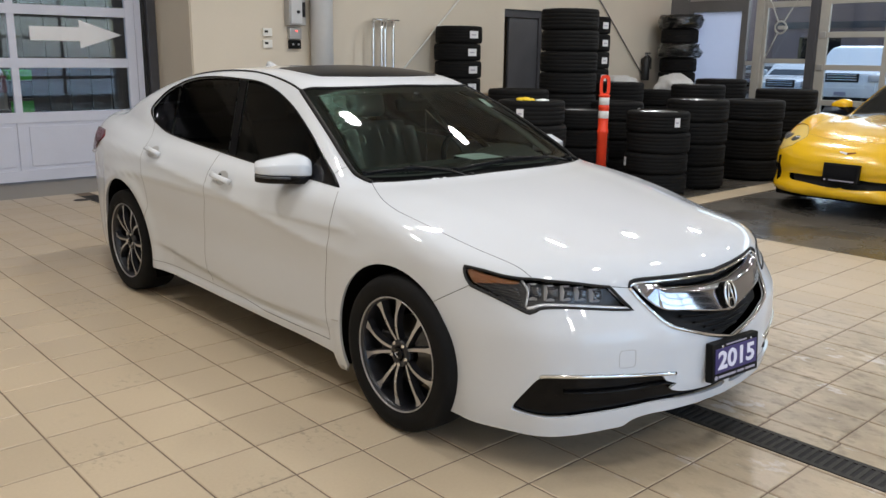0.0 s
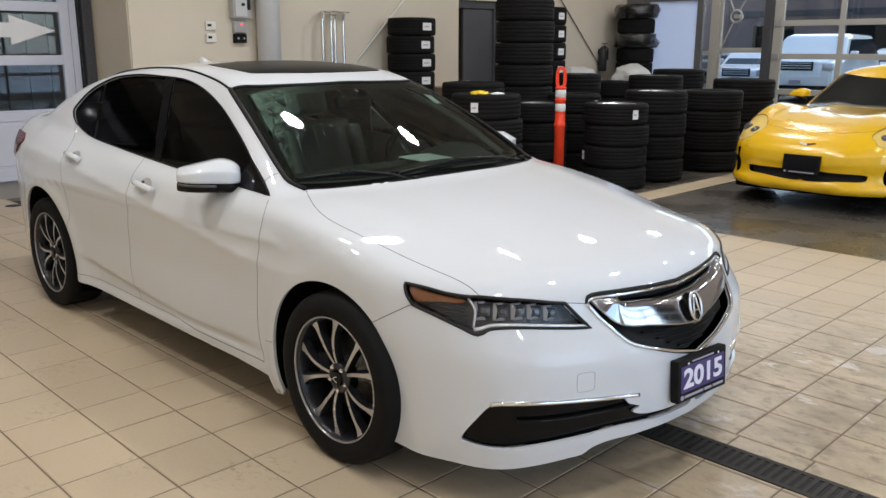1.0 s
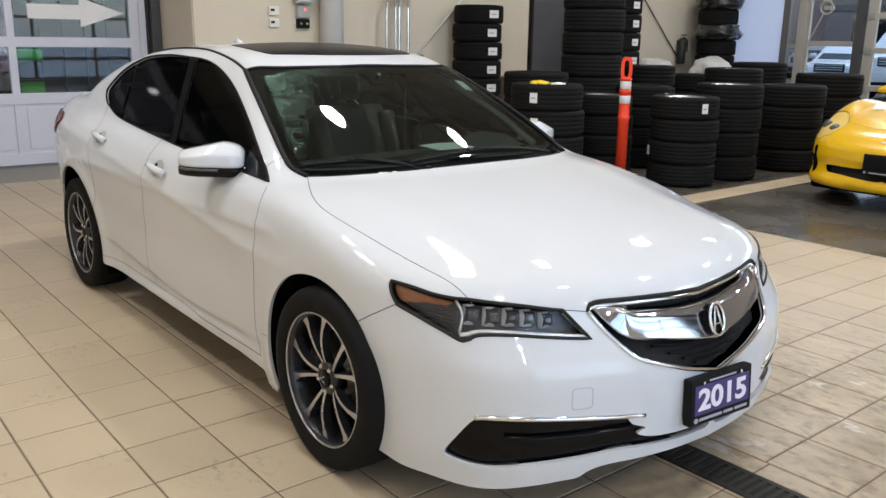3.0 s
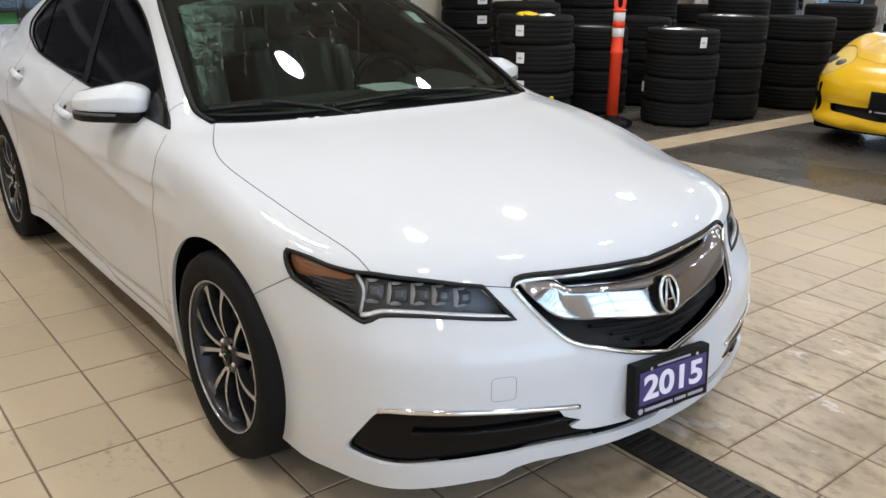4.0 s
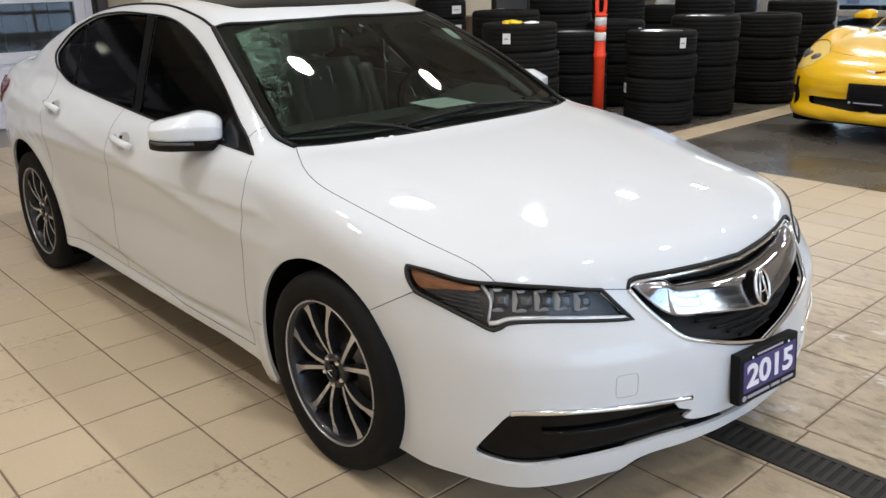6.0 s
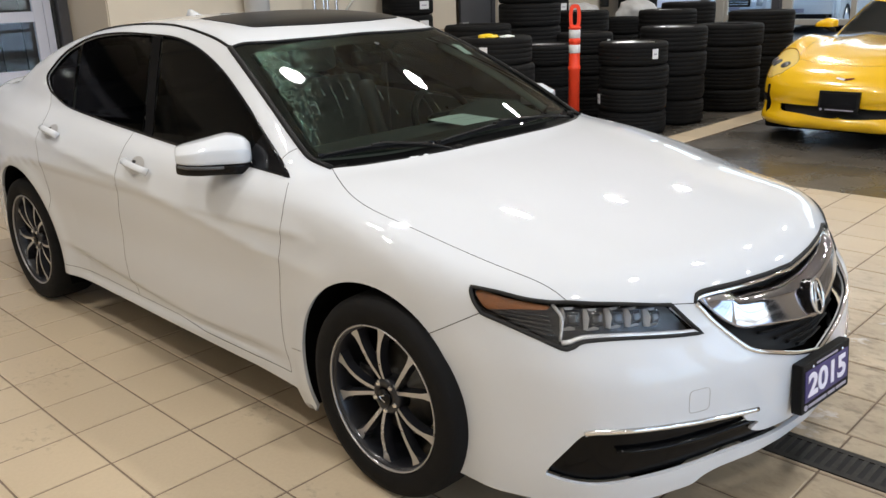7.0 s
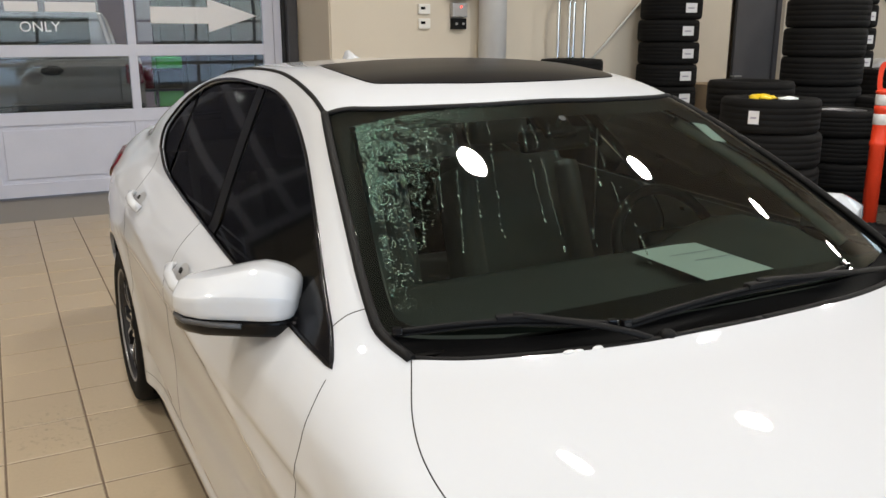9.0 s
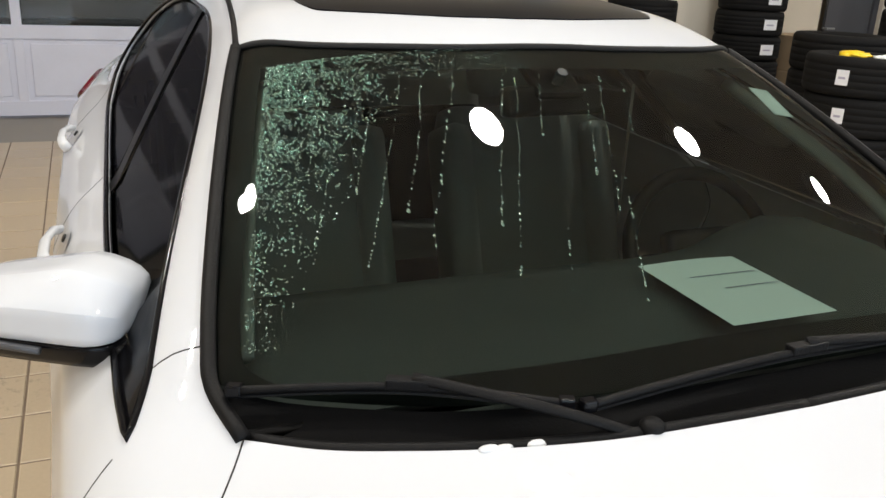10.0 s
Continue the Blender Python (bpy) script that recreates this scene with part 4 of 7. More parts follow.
for lo_, hi_, owner in ((-9, 1.455, doors_f), (1.535, 2.25, doors_r)):
    sh_ = sheet(window_outline(lo_, hi_), (1, 0, -.45), off=-.010, lip=.003)
    skin("window_pane", sh_, M_GLASS_DARK, owner[0], "dark tinted side window")
    skin("window_pane", flip(sh_), M_GLASS_DARK, owner[1], "dark tinted side window")
pair("quarter_window", sheet(window_outline(2.272, 9), (1, 0, -.45), off=-.010, lip=.003), M_GLASS_DARK, sedan)
pair("pillar_cover", sheet(chain(seam((-.805, 1.458, .999), (-.565, 1.750, 1.376)), seam((-.562, 1.828, 1.378), (-.805, 1.532, 1.002))), (1, 0, -.45), off=-.006, lip=.006), M_PILLAR, sedan)
pair("mirror_sail", sheet(chain(seam((-.82, .488, .951), (-.82, .76, .965)), seam((-.82, .76, .965), (-.785, .742, 1.03), (-.752, .718, 1.068)), seam((-.752, .718, 1.068), (-.82, .488, .951))), (1, 0, -.45), off=-.004, lip=.006), M_BLACK_GLOSS, sedan)
skin("sunroof", both(sheet(chain(seam((0, 1.165, 1.4), (-.17, 1.18, 1.4), (-.36, 1.24, 1.4), (-.41, 1.29, 1.4), (-.42, 1.45, 1.4), (-.41, 1.64, 1.44), (-.36, 1.66, 1.44), (0, 1.68, 1.45)), centre_line(1.68, 1.165)), (0, 0, -1), off=.003, lip=.004)), M_SUNROOF, sedan, "dark glass sunroof")

# gaps between panels
for ln in (HOOD_SIDE, LAMP_TOP_IN, HOOD_FRONT_A, FENDER_BUMPER, DOOR_FRONT, DOOR_MID, FENDER_TOP, DOOR_REAR, SILL_TOP_F, SILL_TOP_R, TRUNK_SIDE, LAMP_LOW, LAMP_IN, LAMP_TIP_TOP):
    line_pair("panel_gap", settle(ln, -.0006), .0014, M_GAP, sedan)
part("header_seal", tube(np.vstack([settle(SCREEN_TOP, -.003), mirrored(settle(SCREEN_TOP, -.003))[1:]]), .0065, 8), M_GAP, sedan, smooth=True)
line_pair("roof_moulding", settle(DITCH, .0), .0065, M_BLACK_TRIM, sedan)
line_pair("screen_seal", settle(SCREEN_SIDE, .001), .011, M_BLACK_TRIM, sedan)
line_pair("window_trim", chain(WIN_LOW, WIN_LOW_R, WIN_BACK, WIN_TOP), .0055, M_BLACK_GLOSS, sedan, closed=True)


line_pair("flap_joint", seam((-.889, .452, .364), (-.896, .392, .372)), .0022, M_GREY_LINE, sedan)


# black filler boxes under the skin keep openings dark, clear of the wheels
def hull(y0, y1, w, z0, z1):
    return box((-w, y0, z0), (w, y1, z1), .03)


part("underbody", hull(-.80, 3.60, .60, .19, .56), M_UNDER, sedan)
part("engine_filler", hull(-.72, .30, .52, .50, .70), M_UNDER, sedan)
part("cabin_floor", hull(.47, 2.33, .82, .235, .50), M_UNDER, sedan)
part("boot_filler", hull(2.40, 3.40, .60, .50, .98), M_UNDER, sedan)


# wheels
def wheel(name, y, sx):
    w = new(name)
    w.parent = sedan
    w.matrix_basis = pose(sx * .806, y, .332, 0, 90 * sx, 0)
    prof = [(.240, -.100), (.255, -.108), (.29, -.112), (.318, -.104), (.328, -.085), (.331, -.05), (.332, 0), (.331, .05), (.328, .085), (.318, .104), (.29, .112), (.255, .108), (.240, .100)]
    part("tyre", lathe(prof, 64, closed=True), M_TYRE, w, smooth=True)
    part("barrel", lathe([(.242, -.10), (.236, .06), (.240, .085), (.246, .098), (.239, .102), (.228, .085), (.220, .0), (.220, -.10)], 48, closed=True), M_ALLOY_DARK, w, smooth=True)
    part("rim_lip", lathe([(.2350, .098), (.2385, .105), (.2425, .103), (.2400, .098)], 64, closed=True), M_ALLOY, w, smooth=True)
    part("brake_disc", lathe([(.15, .0), (.15, .012), (.08, .012), (.08, .03), (0, .03)], 40), M_DISC, w, smooth=True)
    part("caliper", box((-.05, .09, -.005), (.06, .165, .045), .012), M_ALLOY_DARK, w)
    for i in range(10):
        bm = bmesh.new()
        pair_a, turn = 2 * math.pi * (i // 2) / 5 + (math.pi if sx < 0 else 0) - (radians(19) if y < 1 else 0), 1 if i % 2 else -1
        n = 9
        rows, spin = [], []
        for k in range(n):
            t = k / (n - 1)
            r = .042 + t * (.231 - .042)
            hw = .0055 + .0034 * t + .011 * max(0, t - .8) / .2
            z = .070 + .012 * math.sin(math.pi * min(1, t * 1.1)) + .012 * t
            skew = 0
            a = pair_a + turn * (.135 + .18 * t)
            spin.append(a)
            rows.append([(r, -hw * 1.5 + skew, z - .03), (r, -hw + skew, z), (r, hw + skew, z), (r, hw * 1.5 + skew, z - .03)])
        vr = [[bm.verts.new(Matrix.Rotation(a, 4, "Z") @ Vector(p)) for p in row] for a, row in zip(spin, rows)]
        for p, q in zip(vr, vr[1:]):
            for j in range(3):
                bm.faces.new((p[j], p[j + 1], q[j + 1], q[j]))
            bm.faces.new((p[3], p[0], q[0], q[3]))
        bm.faces.new(vr[0])
        bm.faces.new(vr[-1][::-1])
        bmesh.ops.recalc_face_normals(bm, faces=bm.faces)
        ob = part("spoke", bm, M_ALLOY_DARK, w)
        ob.data.materials.append(M_ALLOY)
        for f in ob.data.polygons:
            if f.normal.z > .8:
                f.material_index = 1
    part("hub", lathe([(.062, .03), (.060, .072), (.05, .080), (.034, .082), (.033, .076), (0, .076)], 40), M_ALLOY_DARK, w, smooth=True)
    part("hub_cap", lathe([(.029, .074), (.029, .084), (.026, .087), (0, .088)], 32), M_BLACK_GLOSS, w, smooth=True)
    part("hub_badge", tube([(.012, -.010, .089), (0, .016, .089), (-.012, -.010, .089)], .0028, 6), M_CHROME, w)
    for i in range(5):
        a = 2 * math.pi * (i + .5) / 5
        part("lug_nut", lathe([(.0095, .07), (.0095, .086), (.006, .09), (0, .09)], 6, Matrix.Translation((.047 * math.cos(a), .047 * math.sin(a), -.004))), M_CHROME, w)
    return w


for y in (-.020, 2.765):
    for sx in (-1, 1):
        wheel("wheel", y, sx)
# wheel housings
for cy in (.022, 2.757):
    for sx in (-1, 1):
        n = 28
        bm = bmesh.new()
        rows = []
        for i in range(n):
            a = math.radians(-25 + 230 * i / (n - 1))
            y, z = cy + (.370 if cy < 1 else .398) * math.cos(a), .33 + (.378 if cy < 1 else .415) * math.sin(a)
            edge = -strike([(-1.4, y, z)], (1, 0, 0))[0][0] - .016
            rows.append([bm.verts.new((sx * .60, y, z)), bm.verts.new((sx * max(.62, edge), y, z))])
        for p, q in zip(rows, rows[1:]):
            bm.faces.new((p[0], p[1], q[1], q[0]))
        bm.faces.new([r[0] for r in rows])
        part("wheel_housing", bm, M_UNDER, sedan)


def on_body(x, y, z, off=0.0, up=(0, 0, 1)):
    """A pose on the skin: its z axis out of the body, its y axis near up."""
    p = settle([(x, y, z)])
    n = Vector(gradient(p)[0])
    u = Vector(up)
    u = (u - n * u.dot(n)).normalized()
    r = u.cross(n)
    m = Matrix((r, u, n)).transposed().to_4x4()
    m.translation = Vector(p[0]) + n * off
    return m


def mirror_x(bm):
    b2 = bm.copy()
    bmesh.ops.scale(b2, vec=(-1, 1, 1), verts=b2.verts)
    bmesh.ops.reverse_faces(b2, faces=b2.faces)
    return b2


def part_pair(name, bm, mat, parents, label="", smooth=False):
    b2 = mirror_x(bm)
    return part(name, bm, mat, parents[0], label, smooth), part(name, b2, mat, parents[1], label, smooth)


# grille
grille = new("grille")
grille.parent = sedan
g_out = chain(HOOD_FRONT_B, end_line(.710, .464, -1.6), GRILLE_SIDE[::-1])
skin("grille_back", both(sheet(g_out, (.2, 1, .1), off=-.045, lip=0)), M_GAP, grille)
ring = np.vstack([GRILLE_SIDE, mirrored(GRILLE_SIDE)[1:]])
top_line = np.vstack([HOOD_FRONT_B, mirrored(HOOD_FRONT_B)[1:]])
part("surround", tube(settle(ring, .001), .0075, 10), M_CHROME, grille, smooth=True)
part("top_rim", tube(settle(top_line, -.004) + np.array((0, -.002, -.012)), .008, 8), M_CHROME, grille, smooth=True)
part("rim_seal", tube(settle(top_line, .0), .006, 8), M_GAP, grille, smooth=True)
bar_top = run_through([(0, -.893, .672), (-.10, -.891, .674), (-.20, -.880, .683), (-.285, -.862, .690), (-.312, -.854, .697), (-.34, -.845, .711), (-.424, -.814, .709)], .01)
bar_low = run_through([(0, -.968, .566), (-.085, -.958, .576), (-.229, -.930, .600), (-.327, -.901, .614), (-.368, -.882, .632), (-.396, -.858, .662), (-.420, -.822, .700)], .01)


def even(line, n):
    """n points at even steps along a line."""
    d = np.concatenate([[0], np.cumsum(np.linalg.norm(np.diff(line, axis=0), axis=1))])
    return np.stack([np.interp(np.linspace(0, d[-1], n), d, line[:, c]) for c in range(3)], -1)


bar_t, bar_b = even(bar_top, 34), even(bar_low, 34)
bm = bmesh.new()
rows = []
for sx in (-1, 1):
    half = []
    for k, (a, b) in enumerate(zip(bar_t, bar_b)):
        fade = min(1, (33 - k) / 7)
        d_ = b - a
        # a ledge below the rim, a rounded edge, then the leaning face
        edge = a + d_ * (.52 * fade, .52 * fade, .12)
        face = [edge + (b - edge) * v + np.array((0, -.0012, .0005)) * fade * 4 * v * (1 - v) for v in np.linspace(.06, 1, 12)]
        ring = [a + np.array((0, .03, .0)), a, a + (edge - a) * .5, a + (edge - a) * .88] + face + [b + np.array((0, .035, .004))]
        half.append([(-sx * p[0], p[1], p[2]) for p in ring])
    rows.append(half)
line_rows = rows[0][::-1] + rows[1][1:]
vr = [[bm.verts.new(p) for p in r] for r in line_rows]
for p, q in zip(vr, vr[1:]):
    for a in range(len(p) - 1):
        bm.faces.new((p[a], p[a + 1], q[a + 1], q[a]))
bm.faces.new(vr[0])
bm.faces.new(vr[-1][::-1])
bmesh.ops.recalc_face_normals(bm, faces=bm.faces)
part("shield_bar", bm, M_BRUSHED, grille, "polished silver shield bar", smooth=True)
for k in range(5):
    z0 = .578 - .021 * k
    xs = np.linspace(-.40, .40, 41) * (.78 - .145 * k)
    zz = z0 + .030 * (np.abs(xs) / .3) ** 1.5 * (1 - .1 * k)
    pts = strike(np.stack([xs, np.full(41, -1.6), zz], -1), (0, 1, 0))
    part("grille_slat", tube(pts + np.array((0, .030, 0)), .0045, 6, flat=1.8), M_BLACK_TRIM, grille, smooth=True)
emb = Matrix.Translation((-.006, -.962, .630)) @ pose(0, 0, 0, 74, 0, 0)
n_ = 40
ell = [emb @ Vector((.036 * math.cos(2 * math.pi * i / n_), .052 * math.sin(2 * math.pi * i / n_), .004)) for i in range(n_)]
badge = new("badge")
badge.parent = sedan
bm = bmesh.new()
f_ = bm.faces.new([bm.verts.new(emb @ Vector((.036 * math.cos(2 * math.pi * i / n_), .052 * math.sin(2 * math.pi * i / n_), 0))) for i in range(n_)])
r_ = bmesh.ops.extrude_face_region(bm, geom=[f_])
bmesh.ops.translate(bm, verts=[v for v in r_["geom"] if isinstance(v, bmesh.types.BMVert)], vec=emb.to_3x3() @ Vector((0, 0, -.03)))
bmesh.ops.recalc_face_normals(bm, faces=bm.faces)
part("badge_plate", bm, M_FOG, badge)
part("badge_ring", tube(ell, .005, 8, closed=True), M_CHROME, badge, smooth=True)
for sx in (-1, 1):
    part("badge_stroke", tube([emb @ Vector((sx * .0215, -.038, .003)), emb @ Vector((sx * .0035, .044, .004))], .0046, 8), M_CHROME, badge, smooth=True)
part("badge_bridge", tube([emb @ Vector((-.012, -.014, .003)), emb @ Vector((.012, -.014, .003))], .0022, 8), M_CHROME, badge)

# headlights
lamp_out = chain(LAMP_TIP_TOP, LAMP_TOP_IN, LAMP_IN, LAMP_LOW, LAMP_BACK)
LV = (.66, .73, -.12)
lamps = []
for sx in (-1, 1):
    hl = new("headlight")
    hl.parent = sedan
    lamps.append(hl)


def lamp_pair(name, sh, mat, label=""):
    skin(name, sh, mat, lamps[0], label), skin(name, flip(sh), mat, lamps[1], label)


lamp_pair("lamp_bowl", sheet(lamp_out, LV, off=-.040, lip=0), M_LAMP_GREY)
lamp_pair("lamp_cover", sheet(lamp_out, LV, off=-.001, lip=.002), M_LENS, "clear lamp cover")
part_pair("lamp_seal", tube(settle(lamp_out + (lamp_out.mean(0) - lamp_out) * .018, -.001), .0058, 6, closed=True), M_GAP, lamps, smooth=True)
part_pair("chrome_edge", tube(settle(run_through([(-.519, -.781, .705), (-.489, -.807, .669), (-.467, -.833, .639)]), -.010), .0036, 6), M_LAMP_SILVER, lamps, smooth=True)
part_pair("light_strip", tube(settle(run_through([(-.778, -.612, .643), (-.762, -.633, .648), (-.741, -.652, .657), (-.67, -.717, .657), (-.592, -.77, .65), (-.521, -.809, .642), (-.47, -.834, .636)]), -.008), .0074, 8), M_LAMP_SILVER, lamps, "bright light strip", smooth=True)
part_pair("bowl_divider", tube(settle(run_through([(-.763, -.569, .741), (-.764, -.602, .705), (-.779, -.608, .647)]), -.012), .0045, 6), M_LAMP_SILVER, lamps, smooth=True)
amb = seam((-.84, -.367, .757), (-.818, -.448, .749), (-.787, -.53, .741), (-.769, -.564, .737), (-.783, -.555, .726), (-.816, -.495, .722), (-.838, -.44, .713), (-.849, -.4, .711), step=.012, closed=True)
lamp_pair("amber_reflector", sheet(amb, LV, step=.015, off=-.016, lip=.006), M_AMBER)
for k in range(5):
    ln = run_through([(-.838 + .004 * k, -.43 - .012 * k, .712 - .011 * k), (-.785 + .002 * k, -.57 - .004 * k, .708 - .013 * k)])
    part_pair("flute", tube(settle(ln, -.022), .0024, 6), M_LED_DARK, lamps, smooth=True)
for k, (x, y, z, w) in enumerate(((-.746, -.624, .704, .0235), (-.703, -.671, .701, .0225), (-.655, -.708, .701, .0215), (-.61, -.738, .697, .020), (-.562, -.767, .689, .019))):
    m = on_body(x, y, z, -.034)
    bm = bmesh.new()
    add_box(bm, (-w * .95, -w * .95, -.02), (w * .95, w * .95, .014), w * .45, m)
    add_box(bm, (-w * .62, -w * .62, .0), (w * .62, w * .62, .022), w * .3, m)
    part_pair("led_lens", bm, M_LED_DARK, lamps, smooth=True)
    # bright facets: a leaning upright between the lenses, a small shelf above and below
    for nm_, ring_ in (("led_divider", [(-1.35, 1.25, .0), (-1.0, 1.25, .012), (-.80, .2, .020), (-1.05, -1.2, .016), (-1.40, -1.2, .004)]), ("led_shelf", [(-1.0, -1.05, .012), (-.35, -.80, .024), (.25, -1.0, .020), (.3, -1.3, .006), (-1.0, -1.35, .004)]), ("led_brow", [(-1.0, 1.3, .010), (.2, 1.3, .012), (-.1, 1.02, .018), (-.7, .98, .018)])):
        bm = bmesh.new()
        top_ = [bm.verts.new(m @ Vector((a * w, b * w, c))) for a, b, c in ring_]
        low_ = [bm.verts.new(m @ Vector((a * w, b * w, c - .012))) for a, b, c in ring_]
        bm.faces.new(top_)
        bm.faces.new(low_[::-1])
        for q in range(len(ring_)):
            bm.faces.new((top_[q], low_[q], low_[(q + 1) % len(ring_)], top_[(q + 1) % len(ring_)]))
        bmesh.ops.recalc_face_normals(bm, faces=bm.faces)
        part_pair(nm_, bm, M_LED, lamps)

# fog inserts
skin("fog_insert", both(sheet(FOG, (.6, .8, 0), off=-.022, lip=.012)), M_FOG, sedan)
for z_, xa, xb in ((.345, -.72, -.315),):
    xs = np.linspace(xa, xb, 24)
    pts = strike(np.stack([xs - .6 * .8, -.8 * .8 + NOSE(np.abs(xs)), np.full(24, z_)], -1), (.6, .8, 0))
    line_pair("fog_slat", settle(pts, -.012), .011, M_FOG, sedan, flat=.45)
line_pair("chrome_strip", seam((-.774, -.690, .403), (-.757, -.714, .410), (-.651, -.811, .411), (-.523, -.88, .402), (-.379, -.933, .388), (-.320, -.951, .381)), .0085, M_CHROME, sedan, flat=.9, n=8)
# tow eye cover
m = on_body(-.524, -.878, .465, .0)
c_ = [m @ Vector((.033 * math.copysign(abs(math.cos(a)) ** .35, math.cos(a)), .033 * math.copysign(abs(math.sin(a)) ** .35, math.sin(a)), 0)) for a in (2 * math.pi * i / 32 for i in range(32))]
part("tow_cover_gap", tube(settle(np.array([tuple(v) for v in c_]), -.0003), .0010, 6, closed=True), M_GREY_LINE, sedan, smooth=True)

# dealer plate
plate = new("dealer_plate")
plate.parent = sedan
plate.matrix_basis = pose(-.028, -1.014, .394, -4, 0, -5) @ Matrix.Diagonal((.91, 1, .88, 1))
part("plate_frame", box((-.160, -.012, -.088), (.160, .022, .088), .006), M_BLACK_TRIM, plate)
part("plate_face", box((-.143, -.0145, -.048), (.143, -.010, .062), .001), M_PURPLE, plate, "purple dealer plate with white year")


def words(name, text, size, m, mat, parent, depth=.0012, bold=0.0):
    """Raised letters as a mesh."""
    cu = bpy.data.curves.new(name, "FONT")
    cu.body, cu.size, cu.extrude, cu.offset = text, size, depth, bold
    cu.align_x, cu.align_y = "CENTER", "CENTER"
    tmp = bpy.data.objects.new(name, cu)
    me = bpy.data.meshes.new_from_object(tmp)
    bpy.data.objects.remove(tmp)
    bpy.data.curves.remove(cu)
    me.materials.append(mat)
    ob = new(name, me)
    ob.parent = parent
    ob.matrix_basis = m
    return ob


words("year_print", "2015", .110, pose(0, -.0155, .004, 90, 0, 0) @ Matrix.Diagonal((1.17, 1, 1, 1)), M_PLATE_TEXT, plate, bold=.003)
part("print_bar", box((-.070, -.0142, .069), (.070, -.0118, .075), .0005), M_PRINT_GREY, plate)
for a_, b_ in ((-.118, .00), (.010, .058), (.068, .135)):
    part("print_bar", box((a_, -.0142, -.072), (b_, -.0118, -.062), .0005), M_PRINT_GREY, plate)
part("print_dot", lathe([(.010, 0), (.010, .002), (0, .002)], 20, pose(-.135, -.0122, -.067, 90)), M_PRINT_GREY, plate)
for sx in (-1, 1):
    part("plate_screw", lathe([(.006, 0), (.006, .004), (.003, .006), (0, .006)], 12, pose(sx * .098, -.012, .070, 90)), M_CHROME, plate)


# door mirrors
def chaikin(ring, rounds=2, q=.22):
    for _ in range(rounds):
        ring = [w for p, r in zip(ring, ring[1:] + ring[:1]) for w in (p + (r - p) * q, r + (p - r) * q)]
    return ring


MIRROR_TOP = curve((0, .2, .5, .68, .85, .96, 1), (.052, .066, .084, .094, .086, .070, .058))


def mirror_shell(base=False):
    """A faceted mirror housing lofted from the outer end (u = 0) to the inner: an upright front band and a top that slopes back, or the foot below."""
    bm = bmesh.new()
    rows = []
    for u, k in ((0, .55), (.004, .80), (.02, .92), (.06, .98), (.15, 1), (.3, 1), (.45, 1), (.58, 1), (.68, 1), (.76, 1), (.85, 1), (.92, 1), (.97, .97), (.992, .88), (1, .6)):
        x = -.128 + .256 * u
        f = -.080 + .055 * max(0, .35 - u) ** 2 / .1225 + .03 * max(0, u - .8) ** 2 / .04
        h = float(MIRROR_TOP(u))
        if base:
            ring = [(x, f + .004, -.027), (x, f + .018, -.064), (x, .055, -.066), (x, .070, -.027)]
            mid = Vector((x, 0, -.045))
        else:
            ring = [(x, f, -.024), (x, f + .002, -.024 + min(.050, h * .6)), (x, f + .055, -.024 + h), (x, .066, -.026 + h), (x, .072, -.024)]
            mid = Vector((x, 0, -.024 + h * .5))
        ring = [mid + (w - mid) * k for w in chaikin(chaikin([Vector(p) for p in ring], 1, .035), 1, .26)]
        rows.append([bm.verts.new(w) for w in ring])
    n = len(rows[0])
    for p, q in zip(rows, rows[1:]):
        for i in range(n):
            bm.faces.new((p[i], p[(i + 1) % n], q[(i + 1) % n], q[i]))
    bm.faces.new(rows[0][::-1])
    bm.faces.new(rows[-1])
    bmesh.ops.recalc_face_normals(bm, faces=bm.faces)
    return bm


m_mir = pose(-.905, .805, 1.008, 0, 2, -29)
for sx in (-1, 1):
    mir = new("door_mirror")
    mir.parent = sedan
    fx = Matrix.Diagonal((-sx, 1, 1, 1))
    for nm, bmx, mt in (("mirror_cap", mirror_shell(), M_PAINT), ("mirror_base", mirror_shell(True), M_BLACK_GLOSS)):
        bmx.transform(m_mir)
        if sx > 0:
            bmx = mirror_x(bmx)
        part(nm, bmx, mt, mir, smooth=True)
    bma = bmesh.new()
    add_tube(bma, [(-.875, .755, .962), (-.82, .722, .955), (-.785, .70, .957)], .024, 10)
    bmesh.ops.recalc_face_normals(bma, faces=bma.faces)
    part("mirror_arm", mirror_x(bma) if sx > 0 else bma, M_BLACK_GLOSS, mir, smooth=True)
    bmr = bmesh.new()
    add_tube(bmr, [m_mir @ Vector((-.118, -.028, -.032)), m_mir @ Vector((-.09, -.062, -.033)), m_mir @ Vector((-.03, -.080, -.033)), m_mir @ Vector((.03, -.084, -.033))], .006, 6)
    part("turn_lamp", mirror_x(bmr) if sx > 0 else bmr, M_LAMP_GREY, mir, smooth=True)

